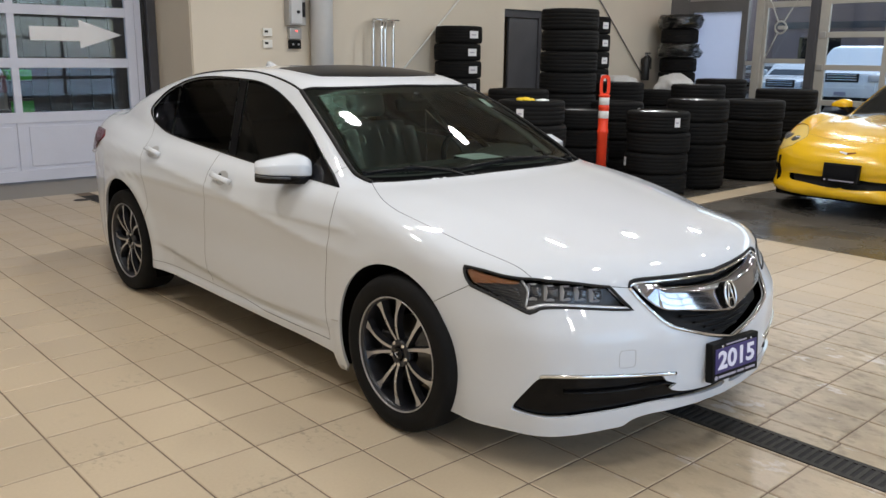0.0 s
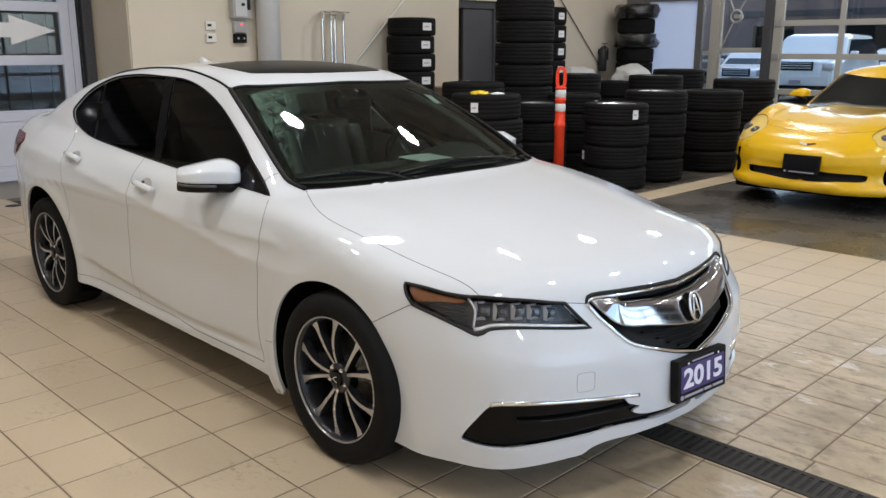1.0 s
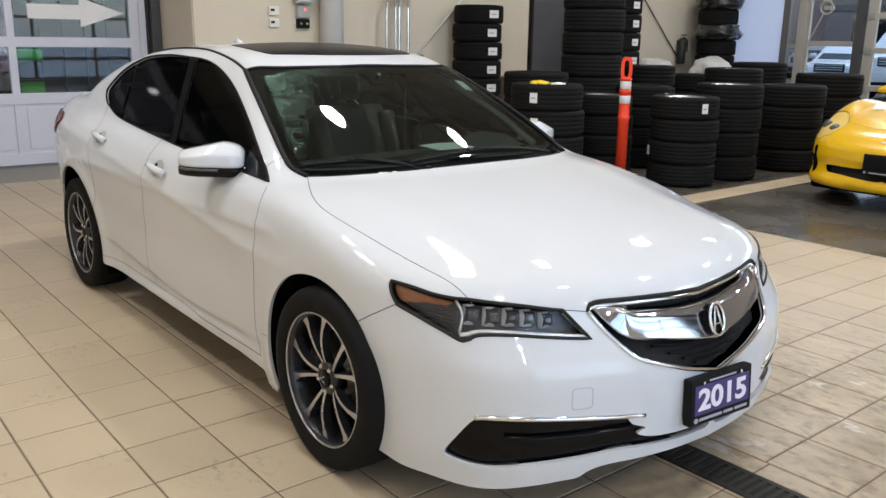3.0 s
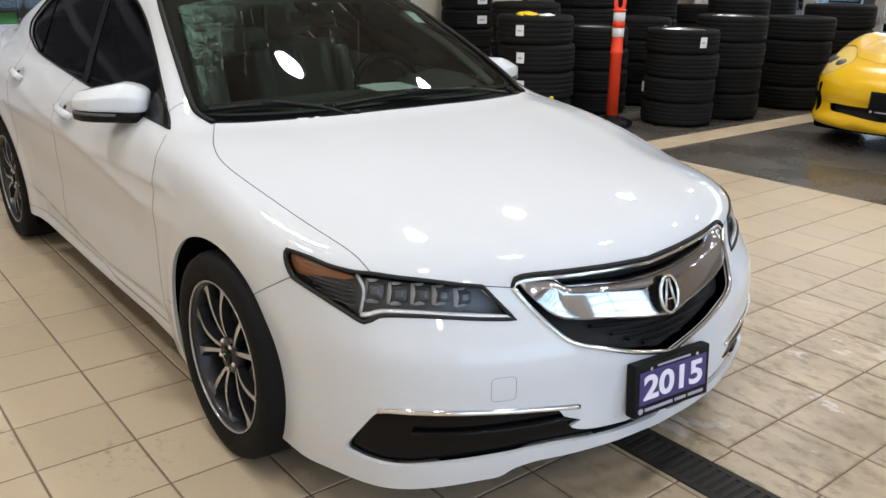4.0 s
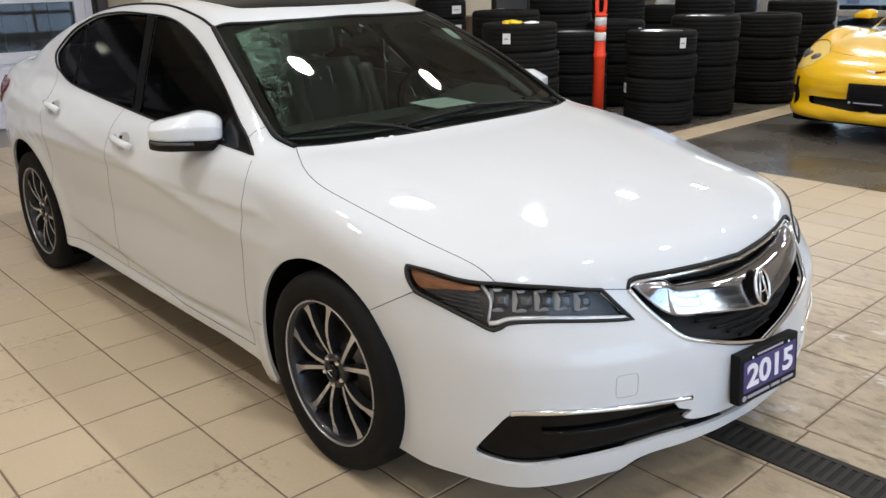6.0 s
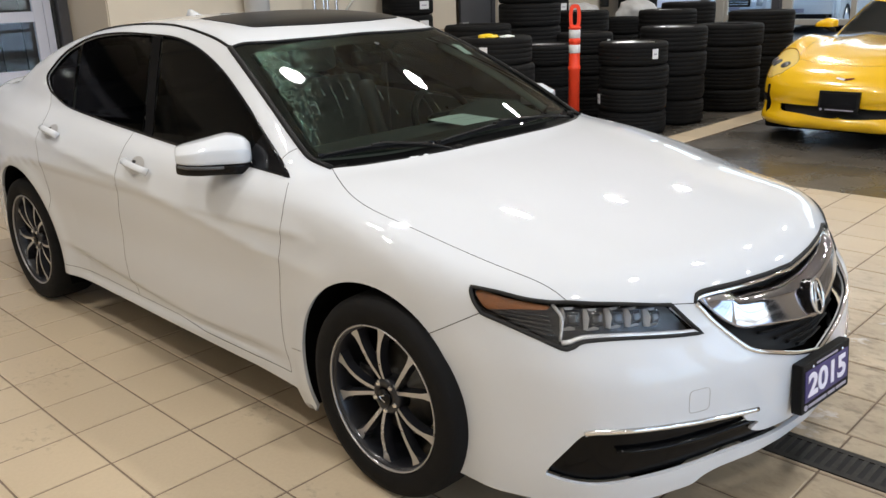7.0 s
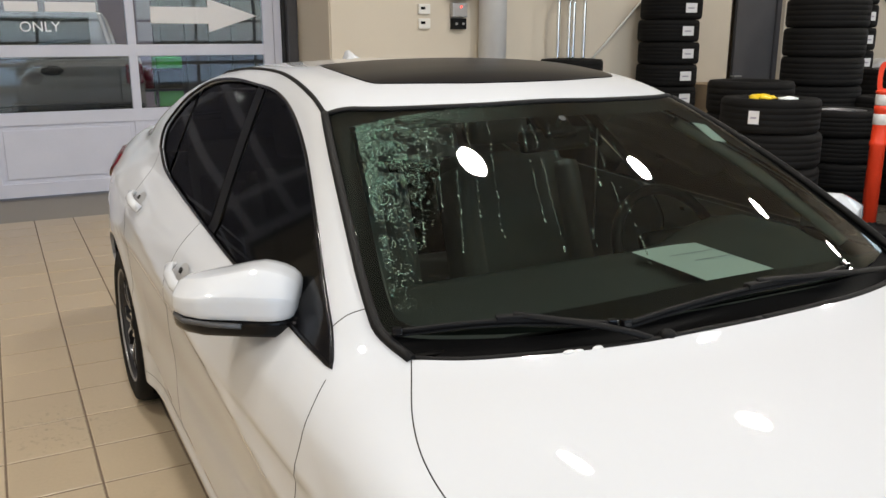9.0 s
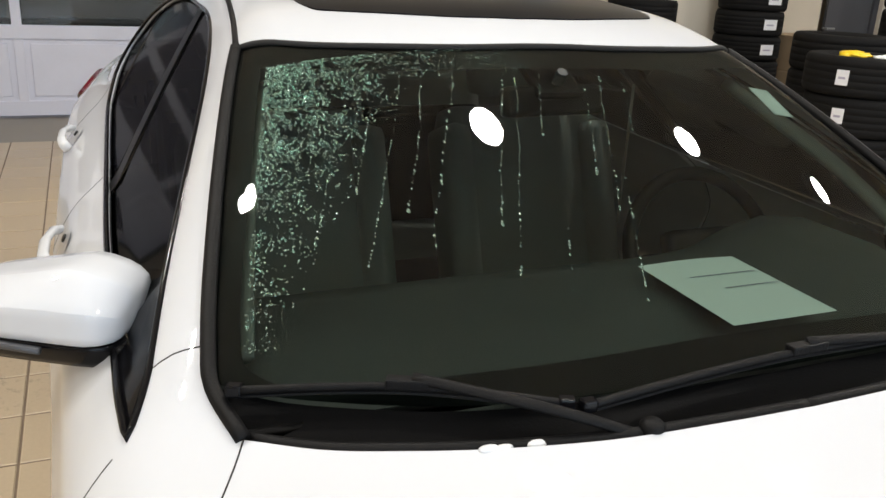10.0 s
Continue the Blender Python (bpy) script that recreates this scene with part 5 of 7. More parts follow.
# door handles; each hollow's shade is painted as a flat grey disc
for owner, y, z in ((doors_f, 1.405, .893), (doors_r, 2.310, .966)):
    m = on_body(-.91, y, z, 0, up=(0, 0, 1))
    for side in (0, 1):
        h = new("door_handle")
        h.parent = owner[side]
        bm = bmesh.new()
        # local x runs to the front
        add_tube(bm, [m @ Vector((-.100, .012, .010)), m @ Vector((-.084, .009, .024)), m @ Vector((-.02, .0, .036)), m @ Vector((.06, -.008, .036)), m @ Vector((.092, -.011, .027)), m @ Vector((.106, -.014, .010))], .015, 12, flat=.62)
        bmesh.ops.recalc_face_normals(bm, faces=bm.faces)
        part("grip", mirror_x(bm) if side else bm, M_PAINT, h, smooth=True)
        bm = bmesh.new()
        cup = [[bm.verts.new(m @ Vector((-.006 + .058 * rr * math.cos(a), .004 + .040 * rr * math.sin(a), .0015 - .0002 * rr))) for a in (2 * math.pi * i / 24 for i in range(24))] for rr in (1.0, .5)]
        for i in range(24):
            bm.faces.new((cup[0][i], cup[0][(i + 1) % 24], cup[1][(i + 1) % 24], cup[1][i]))
        bm.faces.new(cup[1])
        # black block in place of the dark inside of the cavity
        part("handle_slot_shade", box((-.046, .008, -.004), (-.024, .024, .006), .004, m) if not side else mirror_x(box((-.046, .008, -.004), (-.024, .024, .006), .004, m)), M_GAP, h)
        part("handle_cup_shade", mirror_x(bm) if side else bm, M_CUP_SHADE, h, smooth=True)

# tail lamps
tl = sheet(chain(LAMP_R_TOP, LAMP_R_OUT, LAMP_R_LOW, LAMP_R_IN), (.7, -.7, 0), off=.011, lip=.024)
pair("tail_lamp", tl, M_RED, sedan, "dark red tail lamp")

# aerial fin
bm = bmesh.new()
fin = [[(-.030, -.09, 0), (.030, -.09, 0), (.036, .07, 0), (-.036, .07, 0)], [(-.010, -.01, .035), (.010, -.01, .035), (.014, .07, .035), (-.014, .07, .035)], [(-.003, .03, .058), (.003, .03, .058), (.004, .068, .060), (-.004, .068, .060)]]
vr = [[bm.verts.new(p) for p in r] for r in fin]
for p, q in zip(vr, vr[1:]):
    for i in range(4):
        bm.faces.new((p[i], p[(i + 1) % 4], q[(i + 1) % 4], q[i]))
bm.faces.new(vr[0][::-1])
bm.faces.new(vr[-1])
bmesh.ops.recalc_face_normals(bm, faces=bm.faces)
bmesh.ops.bevel(bm, geom=list(bm.edges), offset=.004, segments=2, affect="EDGES")
bm.transform(pose(0, 2.42, float(ROOF(2.42)) - .002, -6, 0, 0))
part("aerial_fin", bm, M_PAINT, sedan, smooth=True)


# wipers
def wiper(name, blade, pivot, elbow):
    w = new(name)
    w.parent = sedan
    b = settle(run_through(blade), .012)
    part("blade", tube(b, .0065, 6, flat=1.4), M_BLACK_TRIM, w, smooth=True)
    part("rubber", tube(settle(run_through(blade), .003), .004, 6), M_GAP, w, smooth=True)
    mid = b[len(b) // 2]
    arm = run_through([pivot, elbow, tuple(mid + np.array((0, 0, .014)))])
    part("arm", tube(arm, .0075, 8, flat=.6), M_BLACK_TRIM, w, smooth=True)
    d = b[len(b) // 2 + 2] - b[len(b) // 2 - 2]
    a = math.degrees(math.atan2(d[1], d[0]))
    part("clip", box((-.032, -.009, -.002), (.032, .009, .013), .003, pose(*mid, 0, 0, a)), M_BLACK_TRIM, w)
    part("pivot_cap", lathe([(.017, 0), (.016, .02), (.010, .026), (0, .027)], 16, Matrix.Translation(pivot)), M_BLACK_TRIM, w, smooth=True)
    for e in (b[0], b[-1]):
        part("blade_end", box((-.010, -.008, -.006), (.010, .008, .010), .003, pose(*e, 0, 0, a)), M_BLACK_GLOSS, w)


wiper("wiper", [(-.695, .471, .994), (-.498, .392, 1.007), (-.33, .311, .997)], (-.235, .262, .968), (-.345, .292, 1.008))
wiper("wiper", [(-.306, .301, .995), (-.015, .313, 1.013), (.225, .320, 1.012), (.36, .345, 1.015)], (.60, .385, .975), (.34, .305, 1.020))
part("cowl_seal", tube(np.vstack([settle(HOOD_REAR, -.004), mirrored(settle(HOOD_REAR, -.004))[1:]]) + np.array((0, .014, -.003)), .009, 8), M_BLACK_TRIM, sedan, smooth=True)
for x_, y_, r_ in ((-.440, .290, .010), (-.422, .287, .008), (-.380, .284, .009), (-.335, .276, .005)):
    bm = bmesh.new()
    bmesh.ops.create_icosphere(bm, subdivisions=2, radius=r_)
    for v in bm.verts:
        v.co *= 1 + .25 * noise.noise(v.co * 40 + Vector((x_, y_, 0)) * 30)
    bm.transform(Matrix.Translation((x_, y_, .977)) @ Matrix.Diagonal((1.5, .8, .5, 1)))
    tagged(finish("slush_lump", bm, M_SNOW), "small lump of melting slush on the cowl", "slush", "slush on the cowl").matrix_basis = sedan.matrix_basis

# cabin
bm = bmesh.new()
prof = [(.42, .86), (.46, .945), (.60, .985), (.78, .985), (.90, .955), (.96, .90), (.95, .70), (.90, .45)]
xs = np.linspace(-.70, .70, 15)
rows = []
for x in xs:
    hump = .075 * math.exp(-((x - .48) / .13) ** 2)
    rows.append([bm.verts.new((x, y + .10 * x * x - .02, z - .05 * x * x + (hump if y > .55 and z > .9 else 0))) for y, z in prof])
for p, q in zip(rows, rows[1:]):
    for a, b, c, d in zip(p, p[1:], q[1:], q):
        bm.faces.new((a, b, c, d))
bmesh.ops.recalc_face_normals(bm, faces=bm.faces)
part("dashboard", bm, M_DASH, sedan, smooth=True)


def seat(name, x, y, w, back=True):
    s = new(name)
    s.parent = sedan
    part("cushion", box((x - w, y, .42), (x + w, y + .50, .58), .06), M_SEAT, s, smooth=True)
    part("seat_back", box((-w, -.07, 0), (w, .07, .62), .06, pose(x, y + .50, .52, -20, 0, 0)), M_SEAT, s, smooth=True)
    for dx in ((0,) if w < .4 else (-.33, .33)):
        part("headrest", box((-.13, -.05, 0), (.13, .05, .17), .045, pose(x + dx, y + .735, 1.13, -14, 0, 0)), M_SEAT, s, smooth=True)
    if w < .4:
        for dx in (-1, 1):
            part("bolster", box((-.045, -.09, .05), (.045, .09, .55), .04, pose(x + dx * (w - .02), y + .47, .54, -20, 0, 0)), M_SEAT, s, smooth=True)


seat("front_seat", -.36, 1.15, .25)
seat("front_seat", .36, 1.15, .25)
seat("rear_seat", 0, 2.02, .62)
wheel_m = pose(.37, .92, .93, 62, 0, 0)
sw = new("steering_wheel")
sw.parent = sedan
part("wheel_rim", tube([wheel_m @ Vector((.185 * math.cos(2 * math.pi * i / 40), .185 * math.sin(2 * math.pi * i / 40), 0)) for i in range(40)], .016, 10, closed=True), M_BLACK_TRIM, sw, smooth=True)
part("airbag", box((-.09, -.06, -.03), (.09, .06, .02), .02, wheel_m), M_BLACK_TRIM, sw, smooth=True)
for a in (0, math.pi, -math.pi / 2):
    part("wheel_spoke", tube([wheel_m @ Vector((.06 * math.cos(a), .06 * math.sin(a), -.01)), wheel_m @ Vector((.18 * math.cos(a), .18 * math.sin(a), 0))], .014, 8), M_BLACK_TRIM, sw)
im = new("inside_mirror")
im.parent = sedan
part("mirror_back", box((-.115, -.015, -.03), (.115, .015, .03), .012, pose(0, .985, 1.265, -12, 0, 6)), M_BLACK_TRIM, im, smooth=True)
part("mirror_stalk", tube([(0, .985, 1.28), (0, .955, 1.325)], .011, 8), M_DASH, im)
part("sensor_box", box((-.05, -.04, -.02), (.05, .07, .0), .01, pose(0, .98, 1.305, 26, 0, 0)), M_BLACK_TRIM, im)
for sx in (-1, 1):
    pts = run_through([(sx * .655, .56, 1.0), (sx * .60, .82, 1.155), (sx * .52, 1.10, 1.29)])
    part("pillar_trim", tube(pts + np.array((sx * .012, .02, -.012)), .017, 8, flat=.6), M_TRIM_IN, sedan, smooth=True)
    part("seat_belt", tube([(sx * .63, 1.62, 1.20), (sx * .58, 1.55, .80)], .022, 6, flat=.12), M_TRIM_IN, sedan)
# roof lining and floor of the cabin
bm = bmesh.new()
gy, gx = np.linspace(1.10, 2.62, 14), np.linspace(-.50, .50, 9)
vr = [[bm.verts.new((x, y, float(ROOF(y)) - .058 - .10 * x * x)) for x in gx] for y in gy]
for p, q in zip(vr, vr[1:]):
    for i in range(8):
        bm.faces.new((p[i], q[i], q[i + 1], p[i + 1]))
part("roof_lining", bm, M_TRIM_IN, sedan, smooth=True)
# sheet of paper on the dashboard, sticker in the screen's corner
bm = bmesh.new()
vr = [[bm.verts.new((-.105 + .210 * i / 6, -.128 + .256 * j / 6, .003 * math.sin(math.pi * i / 6) * j / 6)) for i in range(7)] for j in range(7)]
for p, q in zip(vr, vr[1:]):
    for i in range(6):
        bm.faces.new((p[i], p[i + 1], q[i + 1], q[i]))
bm.transform(pose(.150, .578, 1.0065, 1.6, 0, 0))
paper = tagged(finish("paper_sheet", bm, M_PAPER), "white printed paper sheet lying on the dashboard", "paper")
paper.matrix_basis = sedan.matrix_basis
for k, (a_, b_) in enumerate(((-.05, .09), (-.02, .10))):
    part("print_bar", box((a_, .05 - .055 * k, .0030), (b_, .0525 - .055 * k, .0034), 0, pose(.150, .578, 1.0065, 1.6, 0, 0)), M_PRINT_GREY, paper)
stk = on_body(.50, .935, 1.26, -.011, up=(0, .9, .4))
part("sticker", box((-.028, -.05, -.0005), (.028, .05, .0005), 0, stk), M_PAPER, sedan, "pale sticker inside the windscreen corner")

# water on the windscreen: a wet corner of beads, and runs
rng = np.random.default_rng(4)
BEADS = []


def bead(x, y, r, stretch=1.0):
    BEADS.append((x, y, r, stretch))


n_beads = 0
while n_beads < 5600:
    x, y = -.70 + .72 * rng.random(), .50 + .56 * rng.random()
    edge = -.560 - .27 * (1.06 - y) + .022
    across, down = (x - edge) / .30, (1.06 - y) / .50
    patchy = .72 + 1.1 * noise.noise(Vector((x * 22, y * 22, 3.0))) + .9 * noise.noise(Vector((x * 60, y * 45, 7.0)))
    fall = max(1.25 * (1 - across - .75 * down), .5 * max(0, 1 - across * 4) * (1 - .6 * down), .8 * max(0, 1 - down * 5.5) * max(0, 1 - across * .6))
    if x < edge or rng.random() > fall * patchy:
        continue
    bead(x, y, .0007 + .0012 * rng.random() ** 2.2, 1 + .5 * rng.random())
    n_beads += 1
for x0, y0, y1, amp in ((-.36, .98, .72, .02), (-.27, .99, .66, .025), (-.215, .985, .60, .03), (-.12, .98, .62, .02), (-.05, .97, .80, .015), (.04, .96, .70, .02), (.12, .95, .80, .012), (-.46, .95, .66, .02), (-.02, .70, .45, .015), (-.17, .62, .47, .01), (-.31, .99, .58, .02), (-.40, .99, .64, .02), (.08, .97, .62, .02), (-.09, .99, .52, .025)):
    n = int((y0 - y1) / .006)
    x = x0
    for i in range(n):
        x += amp * .10 * (rng.random() - .5) - .0026
        y = y0 - .006 * i
        if rng.random() < .55:
            bead(x, y, .0009 + .0013 * rng.random() ** 2 + (.0008 if i > n - 3 else 0), 1.9)
bd = np.array(BEADS)
bp = settle(np.stack([bd[:, 0], bd[:, 1], 1.1 + .487 * (bd[:, 1] - .6)], -1), -.003)
bn = gradient(bp)
bm = bmesh.new()
for p, n, (_, _, r, stretch) in zip(bp, bn, BEADS):
    n = Vector(n)
    u = (Vector((0, .9, .4)) - n * n.dot(Vector((0, .9, .4)))).normalized()
    s_ = u.cross(n)
    rings = []
    for rr, hh in ((1, 0), (.74, .55)):
        rings.append([bm.verts.new(Vector(p) + r * rr * (s_ * math.cos(a) + u * stretch * math.sin(a)) + n * r * hh) for a in (2 * math.pi * i / 7 for i in range(7))])
    tip = bm.verts.new(Vector(p) + n * r * .85)
    for i in range(7):
        bm.faces.new((rings[0][i], rings[0][(i + 1) % 7], rings[1][(i + 1) % 7], rings[1][i]))
        bm.faces.new((rings[1][i], rings[1][(i + 1) % 7], tip))
    bm.faces.new(rings[0][::-1])
drops = finish("water_drops", bm, M_WATER)
drops.matrix_basis = sedan.matrix_basis
tagged(drops, "clear water beads and runs on the windscreen", "water", kind="stuff")

# ---- things along the walls ----
words("pane_word", words_todo[0][0], words_todo[0][1], pose(*words_todo[0][2], 90, 0, 0), M_ARROW, door_1)


def tyre_bm(r, h, treads=4):
    """A lying tyre with a grooved tread."""
    i = r * .60
    p = [(i, .03), (i + .02, .012), (r * .80, .0), (r * .95, .005), (r - .008, .018), (r - .001, .036)]
    t0, t1 = .04, h - .04
    for k in range(treads):
        a = t0 + (t1 - t0) * (k + .5) / treads
        p += [(r, a - .0045), (r - .0020, a - .0022), (r - .0020, a + .0022), (r, a + .0045)]
    p += [(r - .001, h - .036), (r - .008, h - .018), (r * .95, h - .005), (r * .80, h), (i + .02, h - .012), (i, h - .03), (i - .006, h * .5)]
    return lathe(p, 44, closed=True)


TYRE_MESH = {}


def tyre(x, y, z, r, h, turn=0.0, rim=False, tags=(), lean=0.0, label="black rubber tyre lying in a stack"):
    key = (r, h)
    if key not in TYRE_MESH:
        ob = finish("tyre", tyre_bm(r, h), M_TYRE)
        TYRE_MESH[key] = ob.data
    else:
        ob = new("tyre", TYRE_MESH[key])
    ob.matrix_basis = pose(x, y, z, lean, 0, turn)
    tagged(ob, label, "tyre", "stacked tyres")
    if rim:
        part("rim", lathe([(r * .60, h - .03), (r * .61, h - .012), (r * .57, h - .010), (r * .54, h - .05), (.10, h - .045), (.06, h - .02), (0, h - .02)], 32), M_ALLOY, ob, "silver alloy rim", smooth=True)
        for k in range(5):
            a = 2 * math.pi * k / 5
            part("rim_spoke", box((.05, -.03, h - .05), (r * .56, .03, h - .022), .006, Matrix.Rotation(a, 4, "Z")), M_ALLOY, ob)
    for a, zz, w, hh in tags:
        a = math.radians(a - turn)
        m = Matrix.Rotation(a, 4, "Z") @ pose(r + .002, 0, zz, 0, 0, 0)
        part("price_label", box((-.001, -w / 2, -hh / 2), (.002, w / 2, hh / 2), 0, m), M_LABEL, ob, "white paper label")
        part("print_bar", box((.0021, -w * .3, -hh * .1), (.003, w * .25, hh * .05), 0, m), M_PRINT_GREY, ob)
    return ob


def stack(x, y, n, r, h, rim_top=False, tags=None, label="black rubber tyre lying in a stack"):
    for i in range(n):
        dx, dy = random.uniform(-.014, .014), random.uniform(-.014, .014)
        tyre(x + dx, y + dy, i * h, r, h, random.uniform(0, 360), rim_top and i == n - 1, (tags or {}).get(i, ()), label=label)


FACE = 216  # the side of a stack that faces the hall, in degrees
stack(5.47, 3.06, 4, .360, .234, True, {3: ((FACE + 34, .12, .07, .10),), 1: ((FACE - 75, .12, .08, .10),)}, "worn black tyre in a stack near the line")
stack(6.29, 3.06, 4, .368, .262, True)
stack(7.54, 3.02, 4, .394, .253)
stack(8.64, 3.14, 4, .411, .281, label="chunky black tyre in a stack by the glass")
stack(8.04, 4.15, 4, .380, .291, True)
stack(9.42, 4.61, 4, .392, .304, True)
stack(9.13, 5.63, 4, .351, .253)
stack(7.58, 5.19, 4, .360, .292, True)
stack(6.22, 4.21, 4, .348, .243, False, {3: ((FACE + 55, .12, .06, .09),), 1: ((FACE + 45, .1, .07, .09),)})
stack(5.32, 4.07, 4, .337, .226, True)
stack(4.18, 3.86, 4, .378, .264, False, {3: ((FACE - 12, .13, .08, .10),), 2: ((FACE - 14, .14, .08, .10),), 1: ((FACE - 13, .14, .08, .10),)}, "black tyre in a stack beneath a yellow rag")
stack(4.74, 4.60, 4, .372, .285, label="grey-worn black tyre in a stack")
stack(5.85, 4.75, 8, .373, .266, label="large black tyre in a tall stack")
stack(8.13, 6.26, 8, .340, .269, False, {k: ((FACE + 52, .13, .13, .10),) for k in range(4, 8)}, "black tyre with white label in a tall stack")
stack(5.54, 6.57, 8, .337, .242, False, {k: ((FACE + 50, .12, .15, .10),) for k in range(3, 8)}, "black tyre with white label in a wall stack")
stack(4.21, 6.57, 5, .333, .257, label="black tyre in a stack against the wall")
stack(3.47, 5.74, 4, .357, .251)
stack(10.98, 6.42, 9, .335, .2555, label="tyre in a tall corner stack partly wrapped in film")
stack(10.31, 6.02, 4, .352, .224)
stack(9.36, 6.50, 4, .352, .254)

# film round some of the corner tyres
for z0 in (1.54, 2.05):
    bm = lathe([(.345, 0), (.37, .03), (.362, .10), (.375, .17), (.36, .22), (.345, .25)], 28, pose(10.98, 6.42, z0 - .005))
    for v in bm.verts:
        d = Vector((v.co.x - 10.98, v.co.y - 6.42, 0))
        v.co += d * (.06 + .26 * noise.noise(v.co * 9))
    tagged(finish("plastic_film", bm, M_FILM), "loose clear plastic film round a tyre", "plastic film")


def bag(x, y, z, sx, sy, sz):
    bm = bmesh.new()
    bmesh.ops.create_icosphere(bm, subdivisions=4, radius=1)
    for v in bm.verts:
        k = 1 + .22 * noise.noise(v.co * 2.2 + Vector((x, y, z))) + .07 * noise.noise(v.co * 7)
        v.co = Vector((v.co.x * sx * k, v.co.y * sy * k, max(-.55, v.co.z) * sz * k))
        v.co.z = max(v.co.z, -.5 * sz)
    bm.transform(Matrix.Translation((x, y, z + .5 * sz)))
    return tagged(finish("plastic_bag", bm, M_BAG), "crumpled white plastic bag lying on tyres", "bag")


bag(10.31, 6.02, .896, .40, .31, .24)
bag(9.36, 6.50, 1.016, .31, .27, .14)
# rag and papers on the near stack
bm = bmesh.new()
bmesh.ops.create_icosphere(bm, subdivisions=3, radius=1)
for v in bm.verts:
    v.co = Vector((v.co.x * .12, v.co.y * .08, max(0, v.co.z) * .034)) * (1 + .55 * noise.noise(v.co * 2.5))
bm.transform(Matrix.Translation((4.00, 3.79, 1.054)))
tagged(finish("rag", bm, M_YELLOW_PL), "crumpled yellow rag on a tyre", "rag")
bm = bmesh.new()
bmesh.ops.create_icosphere(bm, subdivisions=3, radius=1)
for v in bm.verts:
    v.co = Vector((v.co.x * .085, v.co.y * .06, max(0, v.co.z) * .020)) * (1 + .4 * noise.noise(v.co * 3))
bm.transform(Matrix.Translation((4.12, 3.66, 1.054)))
tagged(finish("rag", bm, M_PAPER), "crumpled pale rag on a tyre", "rag")

# delineator post
post = thing("delineator_post", "orange plastic delineator post with two reflective bands", "traffic post", pose(4.755, 3.307, 0))
part("base", lathe([(.21, 0), (.21, .03), (.18, .055), (.07, .075), (.06, .10), (0, .10)], 8), M_BLACK_TRIM, post)
part("tube", lathe([(.058, .07), (.056, .69), (.063, .70), (.063, .73), (.056, .74), (.054, .96), (.059, .965), (.059, 1.0), (.054, 1.005), (.054, 1.098), (.062, 1.102), (.062, 1.118), (.04, 1.125), (0, 1.125)], 24), M_ORANGE, post, smooth=True)
for z0 in (.862, 1.010):
    part("band", lathe([(.0555, z0), (.0575, z0 + .002), (.0575, z0 + .08), (.0555, z0 + .082)], 24), M_REFLECT, post, smooth=True)
m_ = Matrix.Rotation(math.radians(-50), 4, "Z")
grip_out = [(.058 * math.copysign(abs(math.cos(a)) ** .55, math.cos(a)), 1.215 + .122 * math.copysign(abs(math.sin(a)) ** .75, math.sin(a))) for a in (2 * math.pi * i / 32 for i in range(32))]
bm = bmesh.new()
rings = [[bm.verts.new(m_ @ Vector((x * k, dy, 1.222 + (z - 1.222) * k2))) for x, z in grip_out] for k, k2, dy in ((1, 1, -.018), (.42, .68, -.018), (.42, .68, .018), (1, 1, .018))]
for a, b in zip(rings, rings[1:] + rings[:1]):
    for q in range(32):
        bm.faces.new((a[q], a[(q + 1) % 32], b[(q + 1) % 32], b[q]))
bmesh.ops.recalc_face_normals(bm, faces=bm.faces)
part("grip", bm, M_ORANGE, post, "orange loop grip")

# bottle and jug on the floor
bottle = thing("spray_bottle", "clear spray bottle with yellow trigger head", "bottle", pose(3.70, 3.13, 0, 0, 0, 40) @ Matrix.Scale(1.33, 4))
part("body", lathe([(.038, 0), (.042, .01), (.042, .12), (.030, .17), (.014, .20), (.014, .215), (0, .215)], 20), M_WHITE, bottle, smooth=True)
part("collar", lathe([(.017, .21), (.017, .235), (0, .235)], 16), M_YELLOW_PL, bottle)
part("trigger_head", box((-.022, -.013, .235), (.045, .013, .285), .006), M_YELLOW_PL, bottle)
part("trigger", tube([(.03, 0, .24), (.04, 0, .21), (.035, 0, .19)], .005, 6), M_YELLOW_PL, bottle)
jug = thing("plastic_jug", "yellow plastic jug with a loop handle", "jug", pose(3.74, 2.91, 0, 0, 0, 35) @ Matrix.Scale(1.26, 4))
part("body", box((-.07, -.045, 0), (.07, .045, .17), .02), M_YELLOW_PL, jug, smooth=True)
part("handle", tube([(-.05, 0, .16), (-.04, 0, .225), (.0, 0, .24), (.045, 0, .225), (.055, 0, .16)], .012, 8), M_YELLOW_PL, jug, smooth=True)

# on the north wall
for z in (1.78, 1.64):
    t = thing("thermostat", "white wall thermostat with dark display", "thermostat", pose(2.625, NORTH, z), group="thermostats")
    part("case", box((-.065, -.035, -.05), (.065, -.001, .05), .01), M_WHITE, t)
    part("display", box((-.045, -.038, -.005), (.005, -.0355, .022), .002), M_BLACK_GLOSS, t)
sw_box = thing("switch_box", "grey steel electrical switch box with side lever", "switch box", pose(3.01, NORTH, 1.875))
part("case", box((-.12, -.12, 0), (.12, -.001, .42), .006), M_ALU, sw_box)
part("lid", box((-.10, -.135, .02), (.06, -.12, .40), .004), M_PIPE, sw_box)
part("lever", box((.07, -.15, .10), (.10, -.12, .28), .005), M_BLACK_METAL, sw_box)
